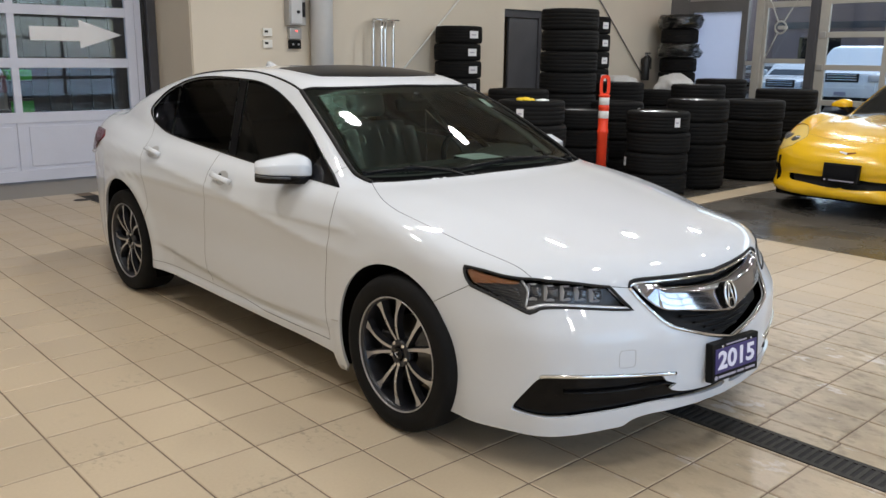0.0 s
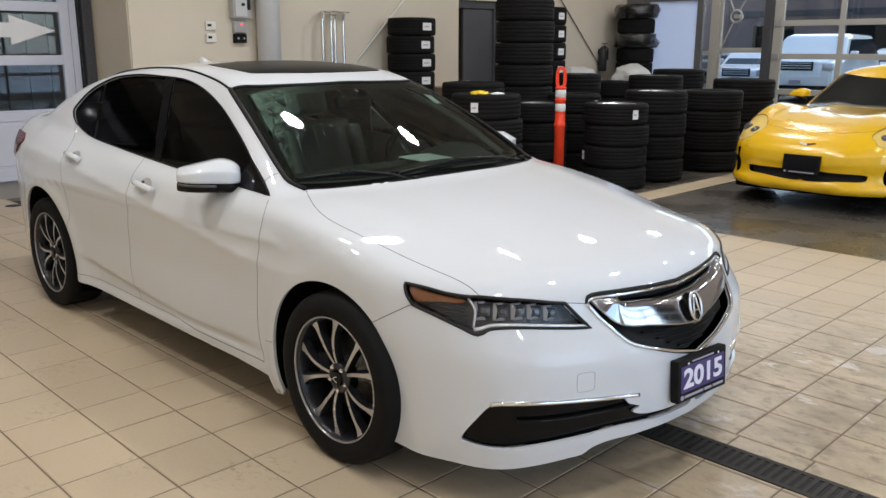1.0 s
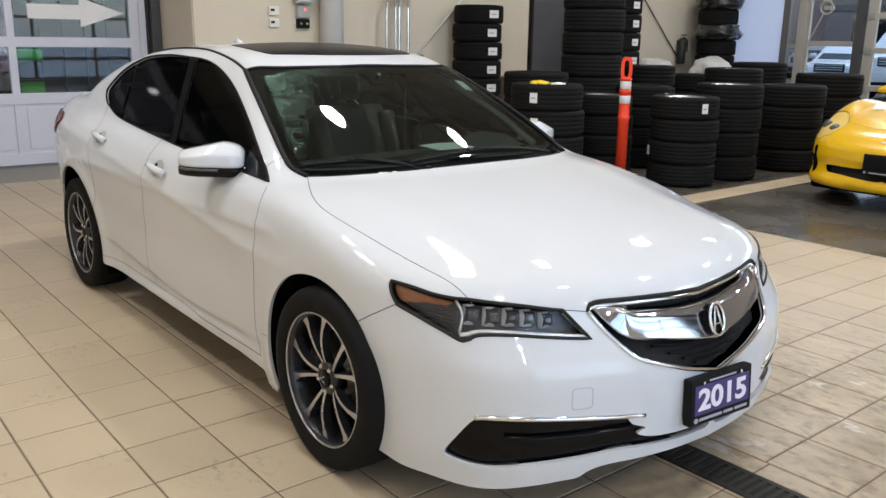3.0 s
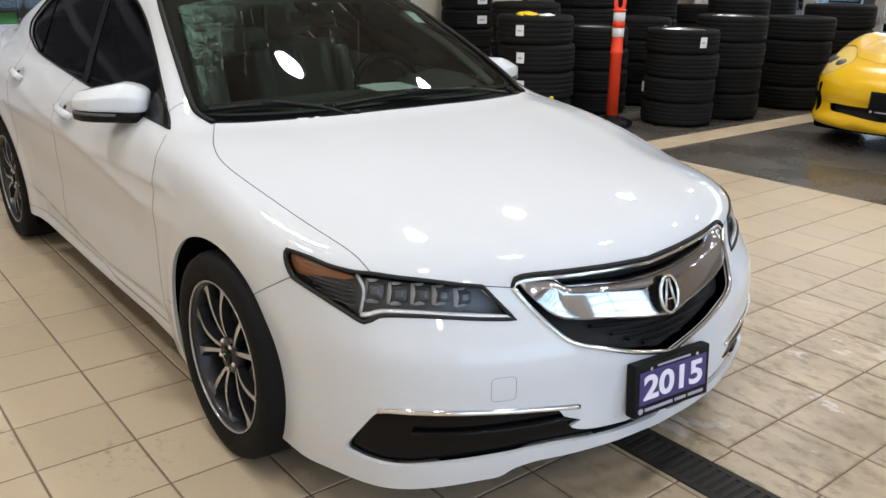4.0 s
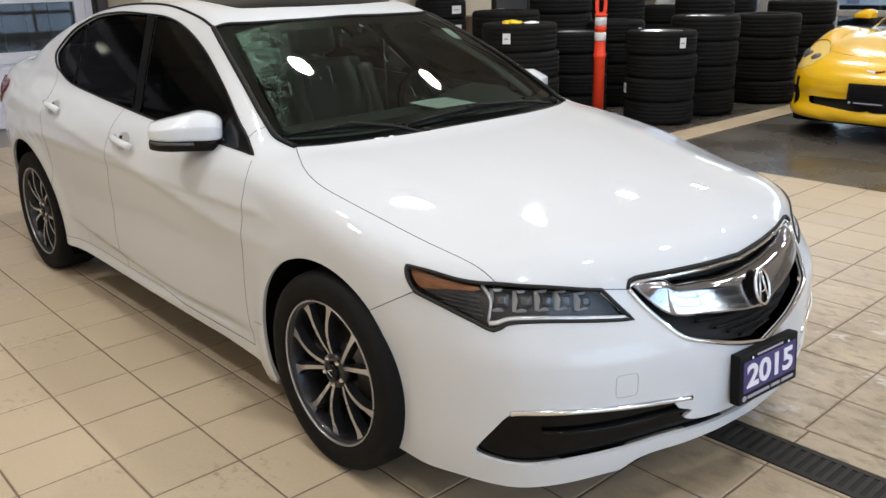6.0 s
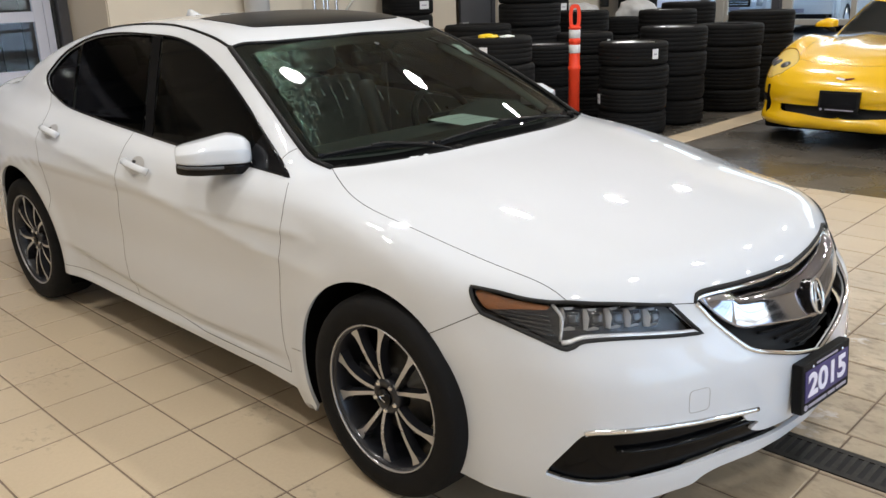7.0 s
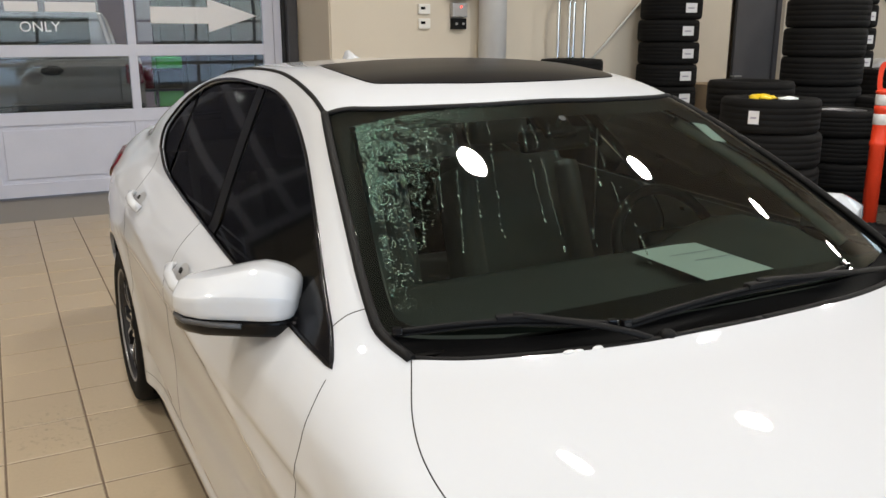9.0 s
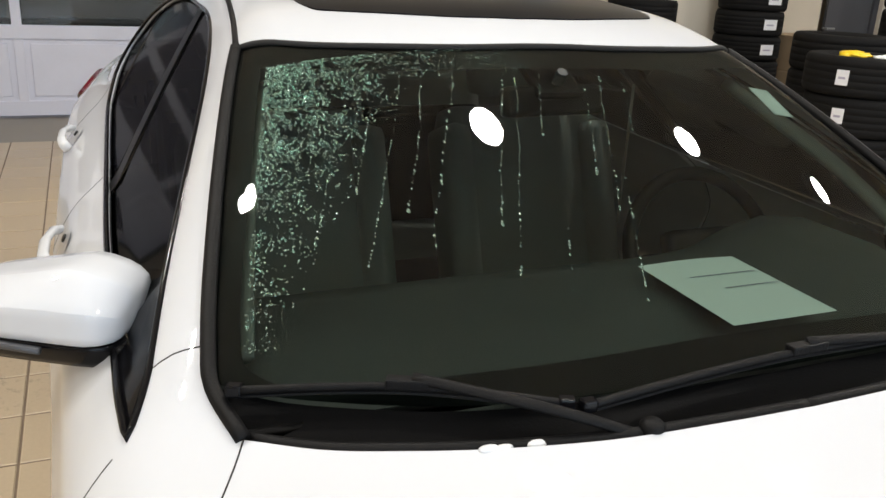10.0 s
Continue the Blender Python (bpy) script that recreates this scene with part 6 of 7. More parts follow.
part("knob", lathe([(.02, 0), (.018, .02), (0, .02)], 16, pose(0, -.135, .16, 90)), M_BLACK_METAL, sw_box)
ctl = thing("door_control", "small grey door control with red indicator", "control box", pose(3.01, NORTH, 1.585))
part("case", box((-.085, -.07, .12), (.085, -.001, .26), .008), M_ALU, ctl)
part("indicator", lathe([(.009, 0), (.008, .006), (0, .007)], 12, pose(.01, -.07, .22, 90)), M_LEDRED, ctl)
part("button_block", box((-.08, -.06, 0), (.08, -.001, .11), .006), M_BLACK_TRIM, ctl)
for dx in (-.04, .04):
    part("button", lathe([(.014, 0), (.012, .012), (0, .012)], 12, pose(dx, -.06, .055, 90)), M_ALU, ctl)
down = thing("drain_pipe", "pale grey vertical drain pipe on the wall", "pipe", pose(3.34, NORTH - .16, 0))
part("pipe", lathe([(.145, 0), (.145, CEILING)], 28), M_PIPE, down, smooth=True)
for z in (.9, 2.6, 4.2):
    part("clamp", lathe([(.151, z), (.151, z + .05)], 28), M_ALU, down, smooth=True)
rack = thing("pipe_rack", "chrome bent pipes fixed to the wall", "pipe", pose(4.32, NORTH, 0))
for k, dx in enumerate((-.20, -.06, 0, .14)):
    part("bent_pipe", tube(run_through([(dx, -.22, 0), (dx, -.22, 1.3), (dx, -.22, 1.87), (dx + .03, -.20, 1.95), (dx + .09, -.12, 1.975), (dx + .16, -.001, 1.975)], .06), .020, 10), M_CHROME, rack, smooth=True)
part("cross_pipe", tube([(-.13, -.12, 1.99), (.32, -.12, 1.99)], .014, 8), M_CHROME, rack, smooth=True)
for pts, r_, mt_ in (([(4.66, NORTH - .03, 1.20), (6.20, NORTH - .03, 2.66)], .014, M_WHITE), ([(8.93, NORTH - .03, 2.72), (10.52, NORTH - .03, 1.25)], .010, M_JAMB)):
    tagged(finish("wall_brace", tube(pts, r_, 8), mt_), "thin diagonal brace fixed to the wall", "brace")
ext = thing("fire_extinguisher", "dark fire extinguisher hanging on the wall", "extinguisher", pose(10.55, NORTH - .10, 1.12))
part("cylinder", lathe([(.07, 0), (.075, .02), (.075, .36), (.05, .42), (.02, .44), (0, .44)], 20), M_BLACK_METAL, ext, smooth=True)
part("valve", box((-.02, -.02, .44), (.02, .02, .49), .004), M_ALU, ext)
part("lever", box((-.02, -.08, .48), (.02, .02, .50), .003), M_BLACK_METAL, ext)
part("hose", tube([(0, -.02, .46), (.08, -.05, .40), (.09, -.05, .2)], .012, 8), M_BLACK_TRIM, ext, smooth=True)
part("wall_hook", box((-.02, .07, .30), (.02, .099, .40)), M_BLACK_METAL, ext)
crate = thing("cardboard_box", "brown cardboard box on a low bench", "box", pose(6.45, 6.60, 0))
part("bench", box((-.40, -.28, 0), (.42, .30, .60), .01), M_CARDBOARD, crate)
part("lid", box((-.38, -.26, .60), (.40, .28, .97), .01), M_CARDBOARD, crate)
ex = thing("exit_sign", "red lit exit sign above the door", "sign", pose(EAST - .04, 6.12, 2.58))
part("case", box((-.03, -.17, 0), (.055, .17, .19), .006), M_WHITE, ex)
part("face", box((-.034, -.155, .015), (-.031, .155, .175), .001), M_EXIT, ex)

# drain channel along the car
drain = thing("drain_channel", "cast iron slotted floor drain channel", "drain", pose(.231, 0, 0))
for sx in (-1, 1):
    part("edge_rail", box((sx * .084, -7.2, -.011), (sx * .060, 6.7, .0015), 0), M_GRATE, drain)
# thin black plate stands in for the shade down between the slats
part("channel", box((-.0735, -7.2, -.0118), (.0735, 6.7, -.0022)), M_GAP, drain)
slat_me = None
for k in range(96):
    y = -3.3 + k * .034
    if slat_me is None:
        ob = part("slat", box((-.074, -.0085, -.010), (.074, .0085, .0010), .001), M_GRATE, drain)
        slat_me = ob.data
    else:
        ob = new("slat", slat_me)
        ob.parent = drain
    ob.matrix_basis = pose(0, y, 0)
bm = bmesh.new()
for k in range(110):
    for y in (-7.15 + k * .034, .0 + k * .06):
        if y < -3.32 or y > -.03:
            add_box(bm, (-.074, y - .0095, -.010), (.074, y + .0095, .0012))
tagged(part("far_slats", bm, M_GRATE, drain), kind="stuff")
# small round floor drain
tagged(finish("floor_drain", lathe([(.075, -.011), (.075, .002), (.06, .004), (0, .003)], 28, pose(.07, 6.45, 0)), M_GRATE), "round dark floor drain cover", "drain")

# ---- yellow sports car ----
Y_NOSE = curve((0, .3, .5, .65, .75, .83, .88, .93), (-.95, -.937, -.895, -.815, -.71, -.55, -.36, -.05))
Y_NOSE_Z = curve((.10, .15, .20, .23, .29, .34, .42, .50, .57, .64, .72), (.10, .02, -.028, -.026, .012, .018, .0, .01, .05, .12, .28))
Y_WIDTH = curve((-.9, -.5, 0, .6, 1.4, 2.3, 2.8, 3.3, 3.6), (.85, .89, .912, .895, .875, .915, .922, .88, .80))
Y_FLANK = curve((.10, .18, .30, .48, .60, .70, .80, .9), (-.07, -.012, -.03, -.004, -.008, -.04, -.10, -.19))
Y_TOP = curve((-1.0, -.9, -.75, -.5, -.2, .2, .7, 1.4, 2.6, 3.5), (.49, .575, .665, .745, .795, .815, .83, .86, .90, .93))
Y_ROOF = curve((.8, 1.1, 1.4, 1.7, 2.1, 2.6, 3.1, 3.5), (1.05, 1.185, 1.235, 1.24, 1.19, 1.08, .97, .90))


def coupe_shape(p):
    x, y, z = np.abs(p[..., 0]), p[..., 1], p[..., 2]
    side = x - Y_WIDTH(y) - Y_FLANK(z)
    xc = np.minimum(x, .93)
    front = (Y_NOSE(xc) + Y_NOSE_Z(z) - y) / slope_free(Y_NOSE, xc)
    rear = y - 3.47 + .25 * (x / .9) ** 4
    bulge = .085 * np.exp(-((x - .69) / .16) ** 2) * np.exp(-((y + .02) / .42) ** 2) + .05 * np.exp(-((x - .7) / .2) ** 2) * np.exp(-((y - 2.6) / .5) ** 2)
    ridge = .018 * np.exp(-((x - .34) / .12) ** 2) * np.clip((y + .7) / .5, 0, 1)
    top = (z - (Y_TOP(y) - .05 * (x / .9) ** 3 + bulge + ridge)) / 1.05
    low = smax(smax(smax(side, front, .09), rear, .1), top, .07)
    low = smax(low, .115 - z, .02)
    screen = (z - (.80 + .52 * (y - .60 - .38 * x ** 2))) / 1.13
    roof = (z - (Y_ROOF(y) - .06 * (x / .5) ** 2)) / 1.03
    glassy = (x - (.745 - .46 * (z - .85))) / 1.1
    up = smax(smax(screen, roof, .05), glassy, .06)
    return smin(low, smax(up, .6 - z, .02), .03)


SHAPE[0] = coupe_shape
coupe = thing("sports_car", "yellow low sports coupe with black front plate", "car", pose(6.53, .945, 0, 0, 0, -90))
coupe.scale = (1.07, 1.06, 1.10)
A_F = arch(0, .33, .365, .36, -20, 135)
A_FF = arch(0, .33, .365, .36, 135, 205, 16)
A_R = arch(2.685, .34, .41, .39, -20, 200)
yH_SIDE = seam((-.66, .66, .82), (-.60, .2, .78), (-.565, -.2, .74), (-.535, -.48, .67), (-.50, -.60, .63))
yH_REAR = seam((0, .60, .80), (-.35, .62, .80), (-.66, .66, .82))
yH_FRONT = seam((-.50, -.60, .63), (-.25, -.69, .61), (0, -.71, .60))
yL_IN = seam((-.50, -.60, .63), (-.49, -.68, .59), (-.55, -.745, .545))
yL_LOW = seam((-.55, -.745, .545), (-.70, -.69, .53), (-.835, -.52, .57))
yL_OUT = seam((-.835, -.52, .57), (-.862, -.40, .635), (-.82, -.30, .70))
yL_TOP = seam((-.82, -.30, .70), (-.71, -.33, .715), (-.60, -.42, .69), (-.50, -.60, .63))
yB = seam((-.835, -.52, .57), (-.87, -.40, .56), tuple(A_F[-1]))
yDOOR = seam((-.70, .70, .83), (-.86, .66, .72), (-.88, .62, .5), (-.875, .60, .2))
yHOLE = seam((-.012, -.95, .345), (-.25, -.94, .345), (-.52, -.88, .345), (-.545, -.87, .325), (-.50, -.885, .285), (-.2, -.945, .262), (-.012, -.95, .260), closed=True)
skin("hood", both(sheet(chain(yH_REAR, yH_SIDE, yH_FRONT, centre_line(-.71, .60)), (0, .2, -1), step=.04)), M_YELLOW, coupe)
pair("fender", sheet(chain(yH_SIDE, yL_TOP[::-1], yL_OUT[::-1], yB, A_F[::-1], seam(tuple(A_F[0]), (-.87, .60, .2)), yDOOR[::-1], seam((-.70, .70, .83), (-.66, .66, .82))), (.8, .1, -.6), step=.04), M_YELLOW, coupe)
skin("bumper", both(sheet(chain(yH_FRONT, end_line(.60, .178, -1.6), seam((0, -.94, .178), (-.5, -.88, .178), (-.75, -.69, .180), tuple(A_FF[-1])), A_FF[::-1], yB[::-1], yL_LOW[::-1], yL_IN[::-1]), (.55, .8, -.2), holes=[yHOLE], step=.04)), M_YELLOW, coupe)
skin("intake", both(sheet(yHOLE, (.3, .9, 0), off=-.06, lip=0)), M_GAP, coupe)
ySS = seam((-.66, .66, .82), (-.70, .84, .85), (-.69, .97, .90), (-.645, 1.19, 1.02), (-.59, 1.38, 1.12))
yST = seam((-.59, 1.38, 1.12), (-.3, 1.18, 1.18), (0, 1.11, 1.19))
skin("windscreen", both(sheet(chain(yST[::-1], ySS[::-1], yH_REAR[::-1], centre_line(.60, 1.11)), (0, .4, -1), step=.05, off=-.003)), M_CAR_GLASS, coupe)
yR1 = seam((-.59, 1.38, 1.12), (-.52, 1.6, 1.18), (-.48, 1.9, 1.17))
skin("roof", both(sheet(chain(yST[::-1], yR1, seam((-.48, 1.9, 1.17), (0, 1.92, 1.21)), centre_line(1.92, 1.11)), (0, 0, -1), step=.05)), M_YELLOW, coupe)
yR2 = seam((-.48, 1.9, 1.17), (-.55, 2.5, 1.0), (-.66, 3.0, .93), (-.70, 3.40, .88))
skin("rear_hatch", both(sheet(chain(seam((0, 1.92, 1.21), (-.48, 1.9, 1.17)), yR2, seam((-.70, 3.40, .88), (0, 3.44, .9)), centre_line(3.43, 1.92)), (0, -.2, -1), step=.06)), M_CAR_GLASS, coupe)
pair("flank", sheet(chain(ySS, yR1, yR2, seam((-.70, 3.40, .88), (-.82, 3.3, .6), (-.84, 3.2, .25)), A_R[8:][::1], seam(tuple(A_R[-1]), (-.875, 1.6, .18), (-.875, .60, .2)), yDOOR[::-1], seam((-.70, .70, .83), (-.66, .66, .82))), (.85, 0, -.5), step=.05), M_YELLOW, coupe)
pair("side_window", sheet(seam((-.705, 1.06, .90), (-.64, 1.28, 1.03), (-.58, 1.48, 1.12), (-.56, 1.75, 1.13), (-.60, 2.0, 1.04), (-.69, 1.9, .92), (-.70, 1.3, .88), closed=True), (1, 0, -.4), off=.003, step=.05), M_CAR_GLASS, coupe)
for ln in (yH_SIDE, yH_FRONT, yB, yDOOR, yL_LOW, yL_OUT, yL_TOP, yL_IN):
    line_pair("panel_gap", settle(ln, -.0008), .0018, M_GAP, coupe)
part("underbody", box((-.70, -.80, .12), (.70, 3.3, .50), .03), M_UNDER, coupe)
lamp_ring = chain(yL_TOP, yL_IN, yL_LOW, yL_OUT)
for side in (0, 1):
    hl = new("headlight")
    hl.parent = coupe
    f2 = flip if side else (lambda q: q)
    skin("lamp_bowl", f2(sheet(lamp_ring, (.5, .6, -.6), off=-.010, lip=0, step=.04)), M_LAMP_YELLOW, hl)
    skin("lamp_cover", f2(sheet(lamp_ring, (.5, .6, -.6), off=.0, lip=0, step=.04)), M_LENS, hl)
    for x, y, z, r in ((-.755, -.45, .645, .044), (-.685, -.545, .622, .046), (-.585, -.635, .592, .044)):
        m = on_body(x, y, z, -.030)
        bm = bmesh.new()
        add_lathe(bm, [(r, 0), (r, .024), (r * .85, .024), (r * .5, .035), (0, .038)], 18, m)
        bmesh.ops.recalc_face_normals(bm, faces=bm.faces)
        part("projector", mirror_x(bm) if side else bm, M_LAMP_GREY, hl, smooth=True)
    m = on_body(-.745, -.72, .375, -.004)
    bm = box((-.065, -.036, -.02), (.065, .036, .008), .006, m)
    part("fog_lamp", mirror_x(bm) if side else bm, M_BLACK_GLOSS, hl)
    mir = new("door_mirror")
    mir.parent = coupe
    bm = mirror_shell()
    bm.transform(pose(-.86, .90, .915, 0, 0, -12) @ Matrix.Diagonal((.85, .9, .9, 1)))
    part("mirror_cap", mirror_x(bm) if side else bm, M_YELLOW, mir, smooth=True)
    bm = tube([(-.86, .86, .90), (-.74, .84, .86)], .022, 8)
    part("mirror_arm", mirror_x(bm) if side else bm, M_BLACK_TRIM, mir, smooth=True)
pl = new("front_plate")
pl.parent = coupe
pl.matrix_basis = pose(0, -.975, .40, -6, 0, 0)
part("plate_frame", box((-.165, -.01, -.085), (.165, .03, .085), .006), M_BLACK_TRIM, pl)
part("plate_face", box((-.145, -.0125, -.05), (.145, -.0095, .062)), M_BLACK_GLOSS, pl)
part("print_bar", box((-.10, -.0128, -.072), (.13, -.0105, -.063)), M_PRINT_GREY, pl)
part("print_dot", lathe([(.010, 0), (.010, .002), (0, .002)], 16, pose(-.135, -.011, -.067, 90)), M_PRINT_GREY, pl)
m = on_body(0, -.86, .545, .003)
for sx in (-1, 1):
    part("badge_wing", prism([(0, -.012), (sx * .075, .012), (sx * .07, .022), (0, .010)], .004, m @ pose(0, 0, 0, -90)), M_RED if sx > 0 else M_LABEL, coupe)
part("number_plate_lamp", box((-.3, 3.44, .5), (.3, 3.47, .6), .01), M_BLACK_TRIM, coupe)


def simple_wheel(name, parent, x, y, r, w=.12):
    wn = new(name)
    wn.parent = parent
    wn.matrix_basis = pose(x, y, r, 0, 90 if x > 0 else -90, 0)
    part("tyre", lathe([(r * .66, -w), (r * .93, -w), (r, -w * .7), (r, w * .7), (r * .93, w), (r * .66, w)], 40, closed=True), M_TYRE, wn, smooth=True)
    part("rim", lathe([(r * .66, w * .9), (r * .62, w * .5), (.06, w * .6), (0, w * .65)], 32), M_ALLOY, wn, smooth=True)
    for k in range(5):
        part("spoke", box((.03, -.03, w * .5), (r * .64, .03, w * .85), .008, Matrix.Rotation(2 * math.pi * k / 5, 4, "Z")), M_ALLOY, wn)


for x in (-.79, .79):
    simple_wheel("wheel", coupe, x, 0, .325)
    simple_wheel("wheel", coupe, x, 2.685, .335)
SHAPE[0] = sedan_shape


# ---- outside ----
def parked(name, label, paint, m, w, side, glass, hood_z, grille=True):
    """A parked car from its side outline (y from the nose, z), windows and lamps."""
    c = thing(name, label, "car", m, group="parked cars")
    tail = max(y for y, z in side)
    bm = bmesh.new()
    rows = []
    for x, k in ((-w, .0), (-w * .9, 1.0), (w * .9, 1.0), (w, .0)):
        rows.append([bm.verts.new((x * (1 - .16 * max(0, (z - hood_z)) / .8), y + (.10 if y < .3 else -.05) * (1 - k), z - .05 * (1 - k) * (z > hood_z - .1))) for y, z in side])
    n = len(side)
    for p, q in zip(rows, rows[1:]):
        for i in range(n):
            bm.faces.new((p[i], p[(i + 1) % n], q[(i + 1) % n], q[i]))
    bm.faces.new(rows[0][::-1])
    bm.faces.new(rows[-1])
    bmesh.ops.recalc_face_normals(bm, faces=bm.faces)
    bmesh.ops.bevel(bm, geom=list(bm.edges), offset=.04, segments=3, affect="EDGES", clamp_overlap=True)
    part("body", bm, paint, c, smooth=False)
    (y0, z0), (y1, z1), (y2, z2), (y3, z3) = glass
    k1 = 1 - .16 * max(0, z1 - hood_z) / .8
    bm = bmesh.new()
    f = [bm.verts.new(p) for p in ((-w * .84, y0 - .012, z0 + .03), (w * .84, y0 - .012, z0 + .03), (w * .82 * k1, y1 - .012, z1 - .03), (-w * .82 * k1, y1 - .012, z1 - .03))]
    bm.faces.new(f)
    r = bmesh.ops.extrude_face_region(bm, geom=bm.faces[:])
    bmesh.ops.translate(bm, verts=[v for v in r["geom"] if isinstance(v, bmesh.types.BMVert)], vec=(0, .03, -.02))
    bmesh.ops.recalc_face_normals(bm, faces=bm.faces)
    part("windscreen", bm, M_CAR_GLASS_PALE, c)
    for sx in (-1, 1):
        kk = lambda z: 1 - .16 * max(0, z - hood_z) / .8
        bm = bmesh.new()
        q = [(sx * (w * kk(z) - .002), y, z) for y, z in ((y0 + .25, z0 + .04), (y1 + .15, z1 - .08), (y2 - .15, z2 - .08), (y3 - .10, z3 + .04))]
        fv = [bm.verts.new(p) for p in q] + [bm.verts.new((p[0] + sx * .012, p[1], p[2])) for p in q]
        bm.faces.new(fv[:4])
        bm.faces.new(fv[4:][::-1])
        for i in range(4):
            bm.faces.new((fv[i], fv[(i + 1) % 4], fv[4 + (i + 1) % 4], fv[4 + i]))
        bmesh.ops.recalc_face_normals(bm, faces=bm.faces)
        part("side_glass", bm, M_CAR_GLASS, c)
        part("headlight", box((sx * (w - .32), -.02, hood_z - .27), (sx * (w - .04), .08, hood_z - .09), .02), M_LAMP_SILVER, c, smooth=True)
        part("tail_lamp", box((sx * (w - .22), tail - .10, hood_z - .25), (sx * (w - .02), tail + .02, hood_z - .02), .02), M_RED, c)
        part("mirror", box((sx * (w + .02), y0 + .25, z0 + .02), (sx * (w + .22), y0 + .37, z0 + .18), .04), paint, c, smooth=True)
        simple_wheel("wheel", c, sx * (w - .12), .9, .36)
        simple_wheel("wheel", c, sx * (w - .12), tail - 1.0, .36)
    if grille:
        for k in range(3):
            part("grille_bar", box((-.38, -.035, hood_z - .25 + .065 * k), (.38, .02, hood_z - .215 + .065 * k), .008), M_CHROME, c)
        part("grille_back", box((-.42, -.01, hood_z - .29), (.42, .05, hood_z - .06), .01), M_GAP, c)
    part("lower_bumper", box((-w * .85, -.03, .28), (w * .85, .10, .48), .03), M_BLACK_TRIM, c)
    part("plate", box((-.15, -.05, .52), (.15, -.025, .62), .003), M_PRINT_GREY, c)
    return c


SUV = [(0, .45), (0, .75), (.06, 1.08), (.9, 1.20), (1.55, 1.78), (2.0, 1.84), (4.1, 1.82), (4.75, 1.2), (4.85, .5), (4.7, .28), (.15, .25)]
SUV_G = ((.95, 1.2), (1.52, 1.76), (4.1, 1.8), (4.6, 1.2))
SED = [(0, .40), (0, .62), (.08, .80), (1.2, .95), (1.9, 1.38), (2.3, 1.45), (3.2, 1.42), (3.9, 1.08), (4.6, 1.02), (4.7, .5), (4.55, .25), (.15, .22)]
SED_G = ((1.22, .95), (1.88, 1.36), (3.2, 1.40), (3.85, 1.08))
face_w = lambda x, y, a=0: pose(x, y, YARD, 0, 0, -90 + a)
parked("parked_suv", "white suv parked outside the glass door", M_CAR_WHITE, face_w(20.1, 7.3, 6), .97, SUV, SUV_G, 1.16)
parked("parked_suv", "white suv parked beyond the first", M_CAR_WHITE, face_w(23.6, 4.3, 4), .95, SUV, SUV_G, 1.16)
parked("parked_car", "silver car parked outside in the yard", M_CAR_WHITE, face_w(21.5, 9.7, 8), .92, SED, SED_G, .92)
parked("parked_car", "silver car parked farther out in the yard", M_CAR_SILVER, face_w(28.1, 12.2, 8), .92, SED, SED_G, .92)
parked("parked_car", "pale car parked in the second row", M_CAR_WHITE, face_w(29.3, 8.0, 8), .92, SED, SED_G, .92)
parked("parked_car", "pale car parked at the yard's end", M_CAR_SILVER, face_w(31.1, 15.8, 8), .92, SED, SED_G, .92)
far = thing("far_building", "long brown building across the yard", "building", pose(38, 14, YARD))
part("wall", box((0, -45, 0), (8, 45, 5.2)), M_BRICK_FAR, far)
part("roof", box((-.3, -45.3, 5.2), (8.3, 45.3, 5.6)), M_JAMB, far)
part("band", box((-.06, -45, 2.9), (-.002, 45, 3.2)), M_JAMB, far)
for k in range(16):
    wn = part("window", box((-.03, -34 + k * 4.4, 1.2), (-.004, -32 + k * 4.4, 2.5), .01), M_CAR_GLASS, far)

# beyond the north door: a grey pickup, a strip curtain, a green cart
TRUCK = [(0, .45), (0, .85), (.10, 1.05), (1.3, 1.18), (1.95, 1.75), (2.4, 1.84), (3.3, 1.82), (3.6, 1.33), (5.32, 1.33), (5.40, 1.20), (5.40, .6), (5.2, .40), (.2, .35)]
truck = parked("pickup_truck", "grey pickup truck parked tail to the door", M_CAR_GREY, pose(-.66, 15.1, .02, 0, 0, 180), 1.0, TRUCK, ((1.35, 1.18), (1.92, 1.72), (3.2, 1.74), (3.5, 1.33)), 1.20)
part("tailgate_emblem", lathe([(.12, 0), (.12, .012), (.10, .018), (0, .018)], 32, pose(0, 5.40, 1.12, -90) @ Matrix.Diagonal((1, .45, 1, 1))), M_BLACK_GLOSS, truck, "dark oval emblem")
part("tailgate_gap", tube([(-.72, 5.402, .76), (-.72, 5.402, 1.25), (.72, 5.402, 1.25), (.72, 5.402, .76)], .006, 6), M_GAP, truck)
part("rear_bumper", box((-.95, 5.36, .52), (.95, 5.55, .74), .03), M_BLACK_TRIM, truck)
part("bumper_step", box((-.45, 5.38, .70), (.45, 5.56, .755), .01), M_BLACK_METAL, truck)
part("rear_plate", box((-.15, 5.551, .56), (.15, 5.56, .68), .003), M_PRINT_GREY, truck)
part("rear_window", box((-.62, 3.44, 1.40), (.62, 3.60, 1.74), .02, pose(0, 0, 0)), M_CAR_GLASS, truck)
bay = thing("side_wall_cladding", "grey ribbed wall cladding with dark ribs", "wall", pose(0, 0, 0), kind="structure")
part("sheet", box((1.0, 12.9, -.03), (6.0, 13.0, 3.8)), M_STRIP, bay)
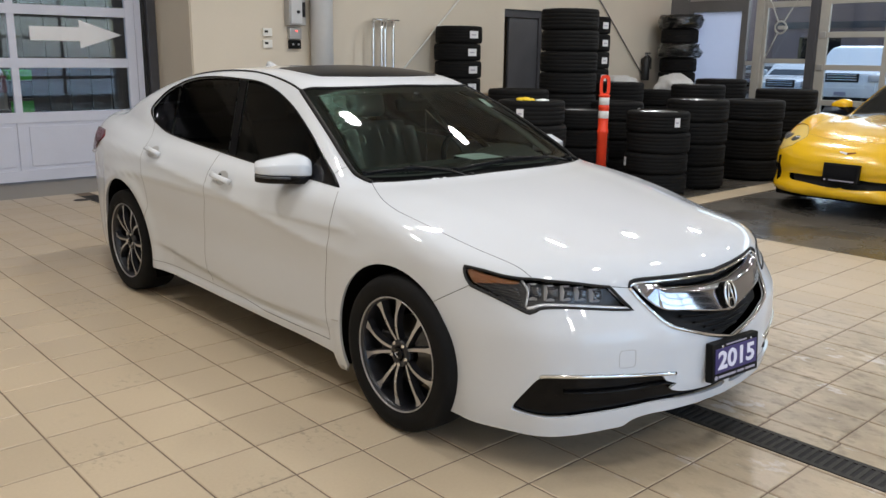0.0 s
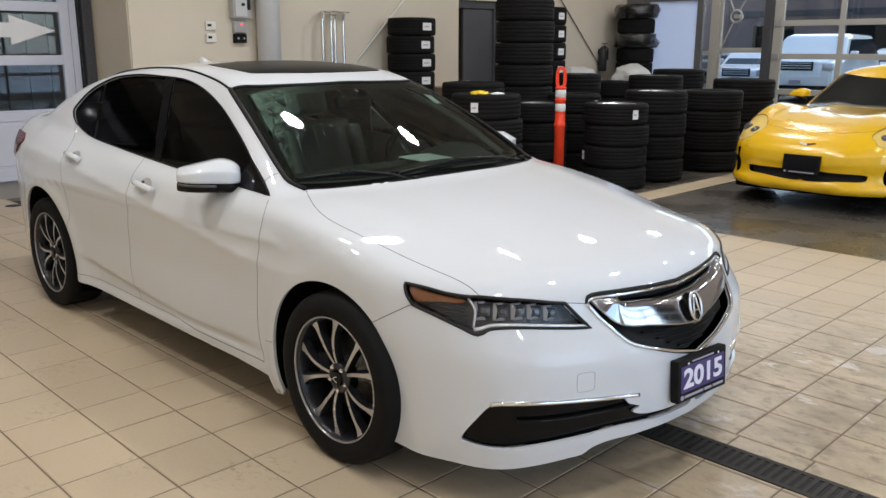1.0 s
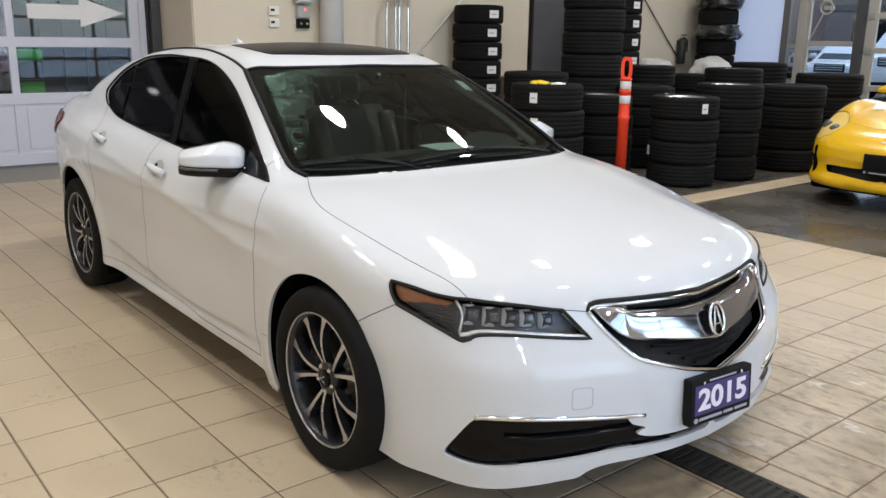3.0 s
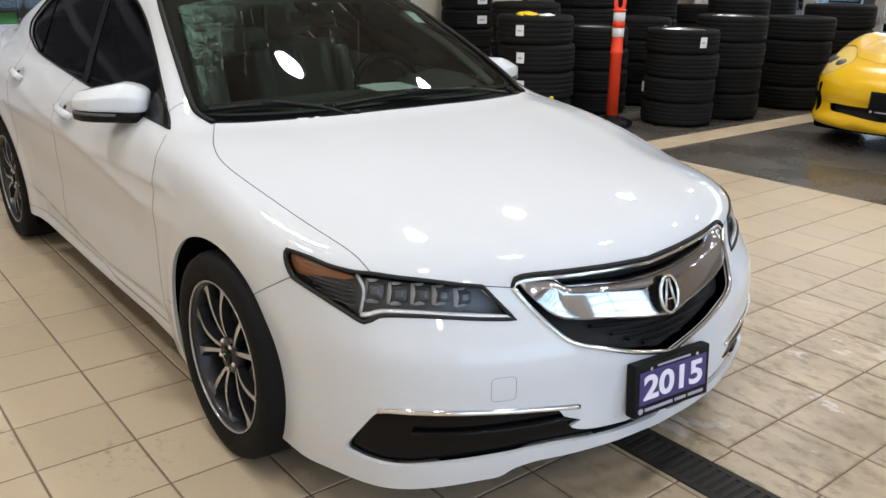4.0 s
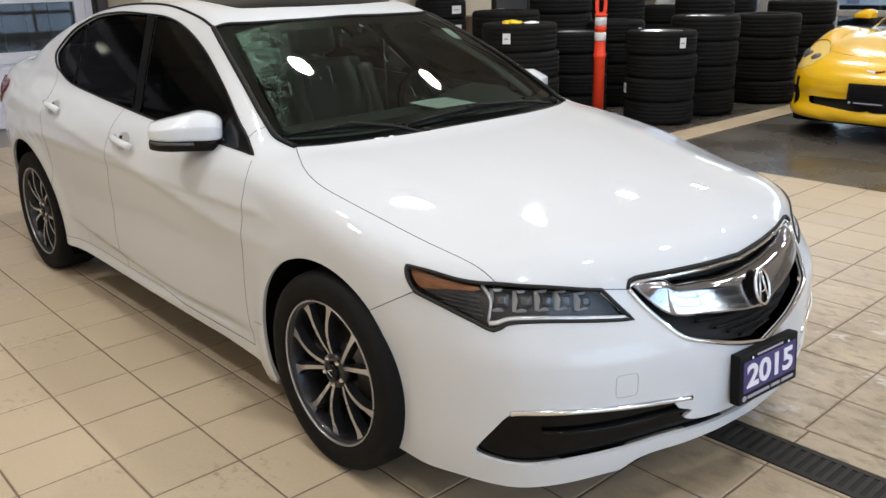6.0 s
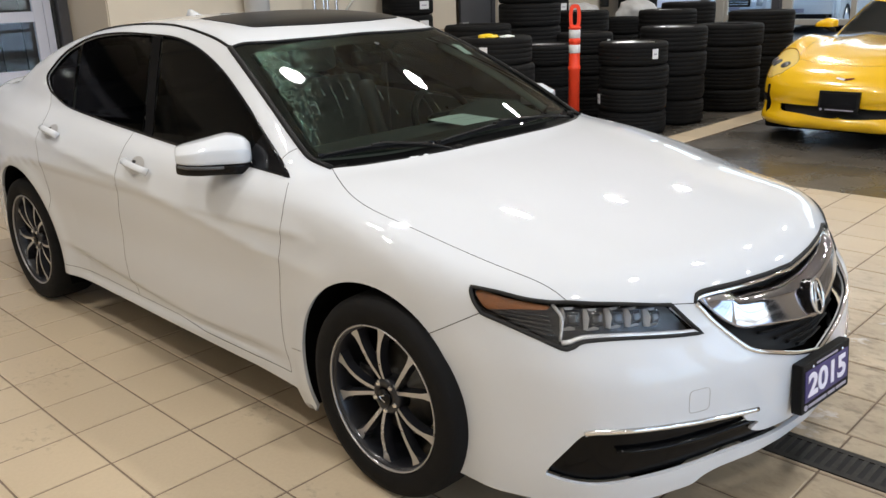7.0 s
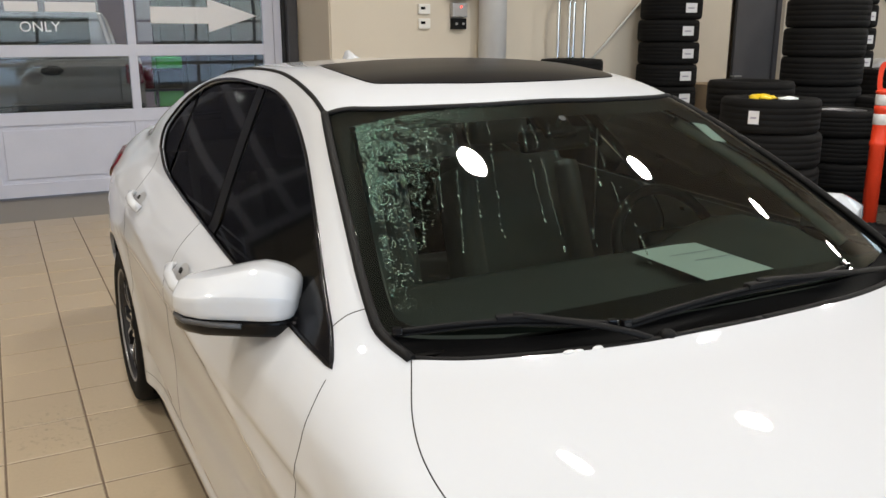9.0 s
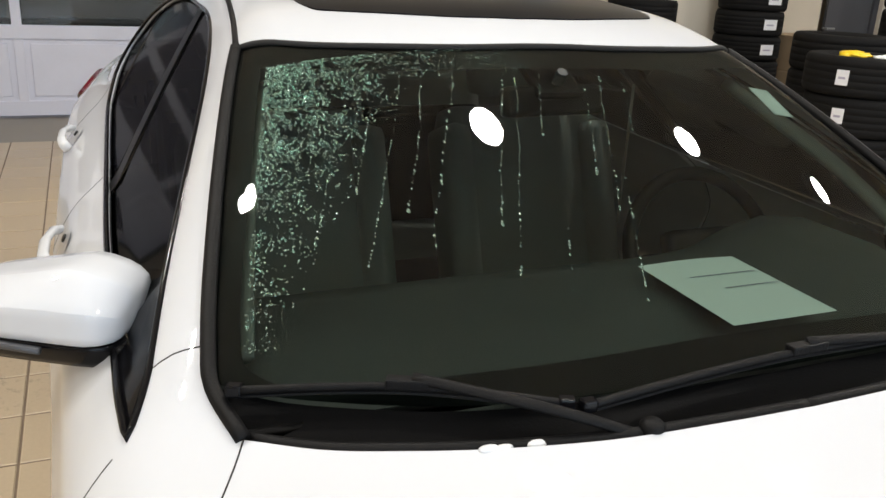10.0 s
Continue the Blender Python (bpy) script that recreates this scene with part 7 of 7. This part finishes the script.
for k in range(11):
    part("rib", box((1.10 + .36 * k, 12.84, -.03), (1.18 + .36 * k, 12.899, 3.8)), M_STRIP_DARK, bay)
cart = thing("green_cart", "work cart with green crates and a red can outside", "cart", pose(.86, 11.2, -.03))
part("upper_crate", box((-.17, -.18, 1.12), (.17, .18, 1.27), .02), M_GREEN, cart, "bright green crate")
part("lower_crate", box((-.17, -.18, .62), (.17, .18, .84), .02), M_GREEN, cart, "green crate")
part("tool_case", box((-.15, -.16, .86), (.17, .16, 1.10), .02), M_BLACK_TRIM, cart)
part("can", lathe([(.07, 0), (.07, .24), (.05, .27), (0, .27)], 20, Matrix.Translation((-.26, -.1, .86))), M_RED, cart, "red can", smooth=True)
part("shelf", box((-.34, -.2, .82), (.20, .2, .856), .006), M_BLACK_METAL, cart)
part("bottom_shelf", box((-.22, -.2, .15), (.22, .2, .40), .03), M_WHITE, cart)
for dx in (-.18, .18):
    part("leg", box((dx - .02, -.18, 0), (dx + .02, -.14, 1.12)), M_BLACK_METAL, cart)
# added to keep the sky out of the door panes and car windows
north_far = thing("yard_wall", "tall brown wall added beyond the yard to block the sky", "wall", pose(0, 0, 0), kind="structure")
part("wall", box((-34, 17.5, -.03), (36, 18.0, 11)), M_BRICK_FAR, north_far)

# ---- floor tiles ----
P = .3048
X0, Y0 = -1.095, .226
tiles = thing("floor_tiles", "square beige floor tiles with dark joints", "floor", kind="structure")
part("joint_bed", box((WEST, SOUTH, -.0118), (TILE_EDGE, NORTH - .01, -.0035)), M_GROUT, tiles)


def tile_verts(x0, x1, y0, y1):
    b = .0022
    return [(x0, y0, -.011), (x1, y0, -.011), (x1, y1, -.011), (x0, y1, -.011), (x0 + b * .3, y0 + b * .3, -b), (x1 - b * .3, y0 + b * .3, -b), (x1 - b * .3, y1 - b * .3, -b), (x0 + b * .3, y1 - b * .3, -b),
            (x0 + b * 2, y0 + b * 2, 0), (x1 - b * 2, y0 + b * 2, 0), (x1 - b * 2, y1 - b * 2, 0), (x0 + b * 2, y1 - b * 2, 0)]


TF = [(i, (i + 1) % 4, (i + 1) % 4 + 4, i + 4) for i in range(4)] + [(i + 4, (i + 1) % 4 + 4, (i + 1) % 4 + 8, i + 8) for i in range(4)] + [(8, 9, 10, 11)]
G = .0033
tile_me = bpy.data.meshes.new("tile")
tile_me.from_pydata(tile_verts(-P / 2 + G, P / 2 - G, -P / 2 + G, P / 2 - G), [], TF)
tile_me.materials.append(M_TILE)
rest_v, rest_f = [], []


def rest(x0, x1, y0, y1, dz=0.0):
    k = len(rest_v)
    rest_v.extend((x, y, z + dz) for x, y, z in tile_verts(x0, x1, y0, y1))
    rest_f.extend(tuple(i + k for i in f) for f in TF)


i0, i1 = int((WEST - X0) / P) - 1, int((TILE_EDGE - X0) / P) + 1
j0, j1 = int((SOUTH - Y0) / P) - 1, int((NORTH - Y0) / P) + 1
rnd = random.Random(7)
for i in range(i0, i1 + 1):
    for j in range(j0, j1 + 1):
        x0, x1 = max(WEST, X0 + i * P) + G, min(TILE_EDGE, X0 + (i + 1) * P) - G
        y0, y1 = max(SOUTH, Y0 + j * P) + G, min(NORTH - .01, Y0 + (j + 1) * P) - G
        if x1 - x0 < .02 or y1 - y0 < .02:
            continue
        dz = rnd.uniform(-.0006, .0004)
        if x0 > .13:
            y0, y1 = y0 + .018, y1 + .018
        if x0 < .231 < x1:
            rest(x0, .145, y0, y1, dz)
            rest(.317, x1, y0, y1, dz)
        elif -3.0 < x0 < 2.2 and -2.7 < y0 < 2.6 and not (-.7 < x0 < .75 and y0 > -.7) and x1 - x0 > .29 and y1 - y0 > .29:
            ob = new("tile", tile_me)
            ob.parent = tiles
            ob.matrix_basis = pose((x0 + x1) / 2, (y0 + y1) / 2, dz, rnd.uniform(-.15, .15), rnd.uniform(-.15, .15), 0)
        else:
            rest(x0, x1, y0, y1, dz)
# border row beyond the corner, running to the glass doors
for k in range(25):
    rest(TILE_EDGE + k * P + G, min(TILE_EDGE + (k + 1) * P, EAST) - G, 2.235, 2.235 + P - 2 * G)
me = bpy.data.meshes.new("far_tiles")
me.from_pydata(rest_v, [], rest_f)
me.materials.append(M_TILE_REST)
ob = new("far_tiles", me)
ob.parent = tiles
tagged(ob, kind="stuff")
part("border_bed", box((TILE_EDGE, 2.228, -.0118), (EAST, 2.228 + P, -.0035)), M_GROUT, tiles)
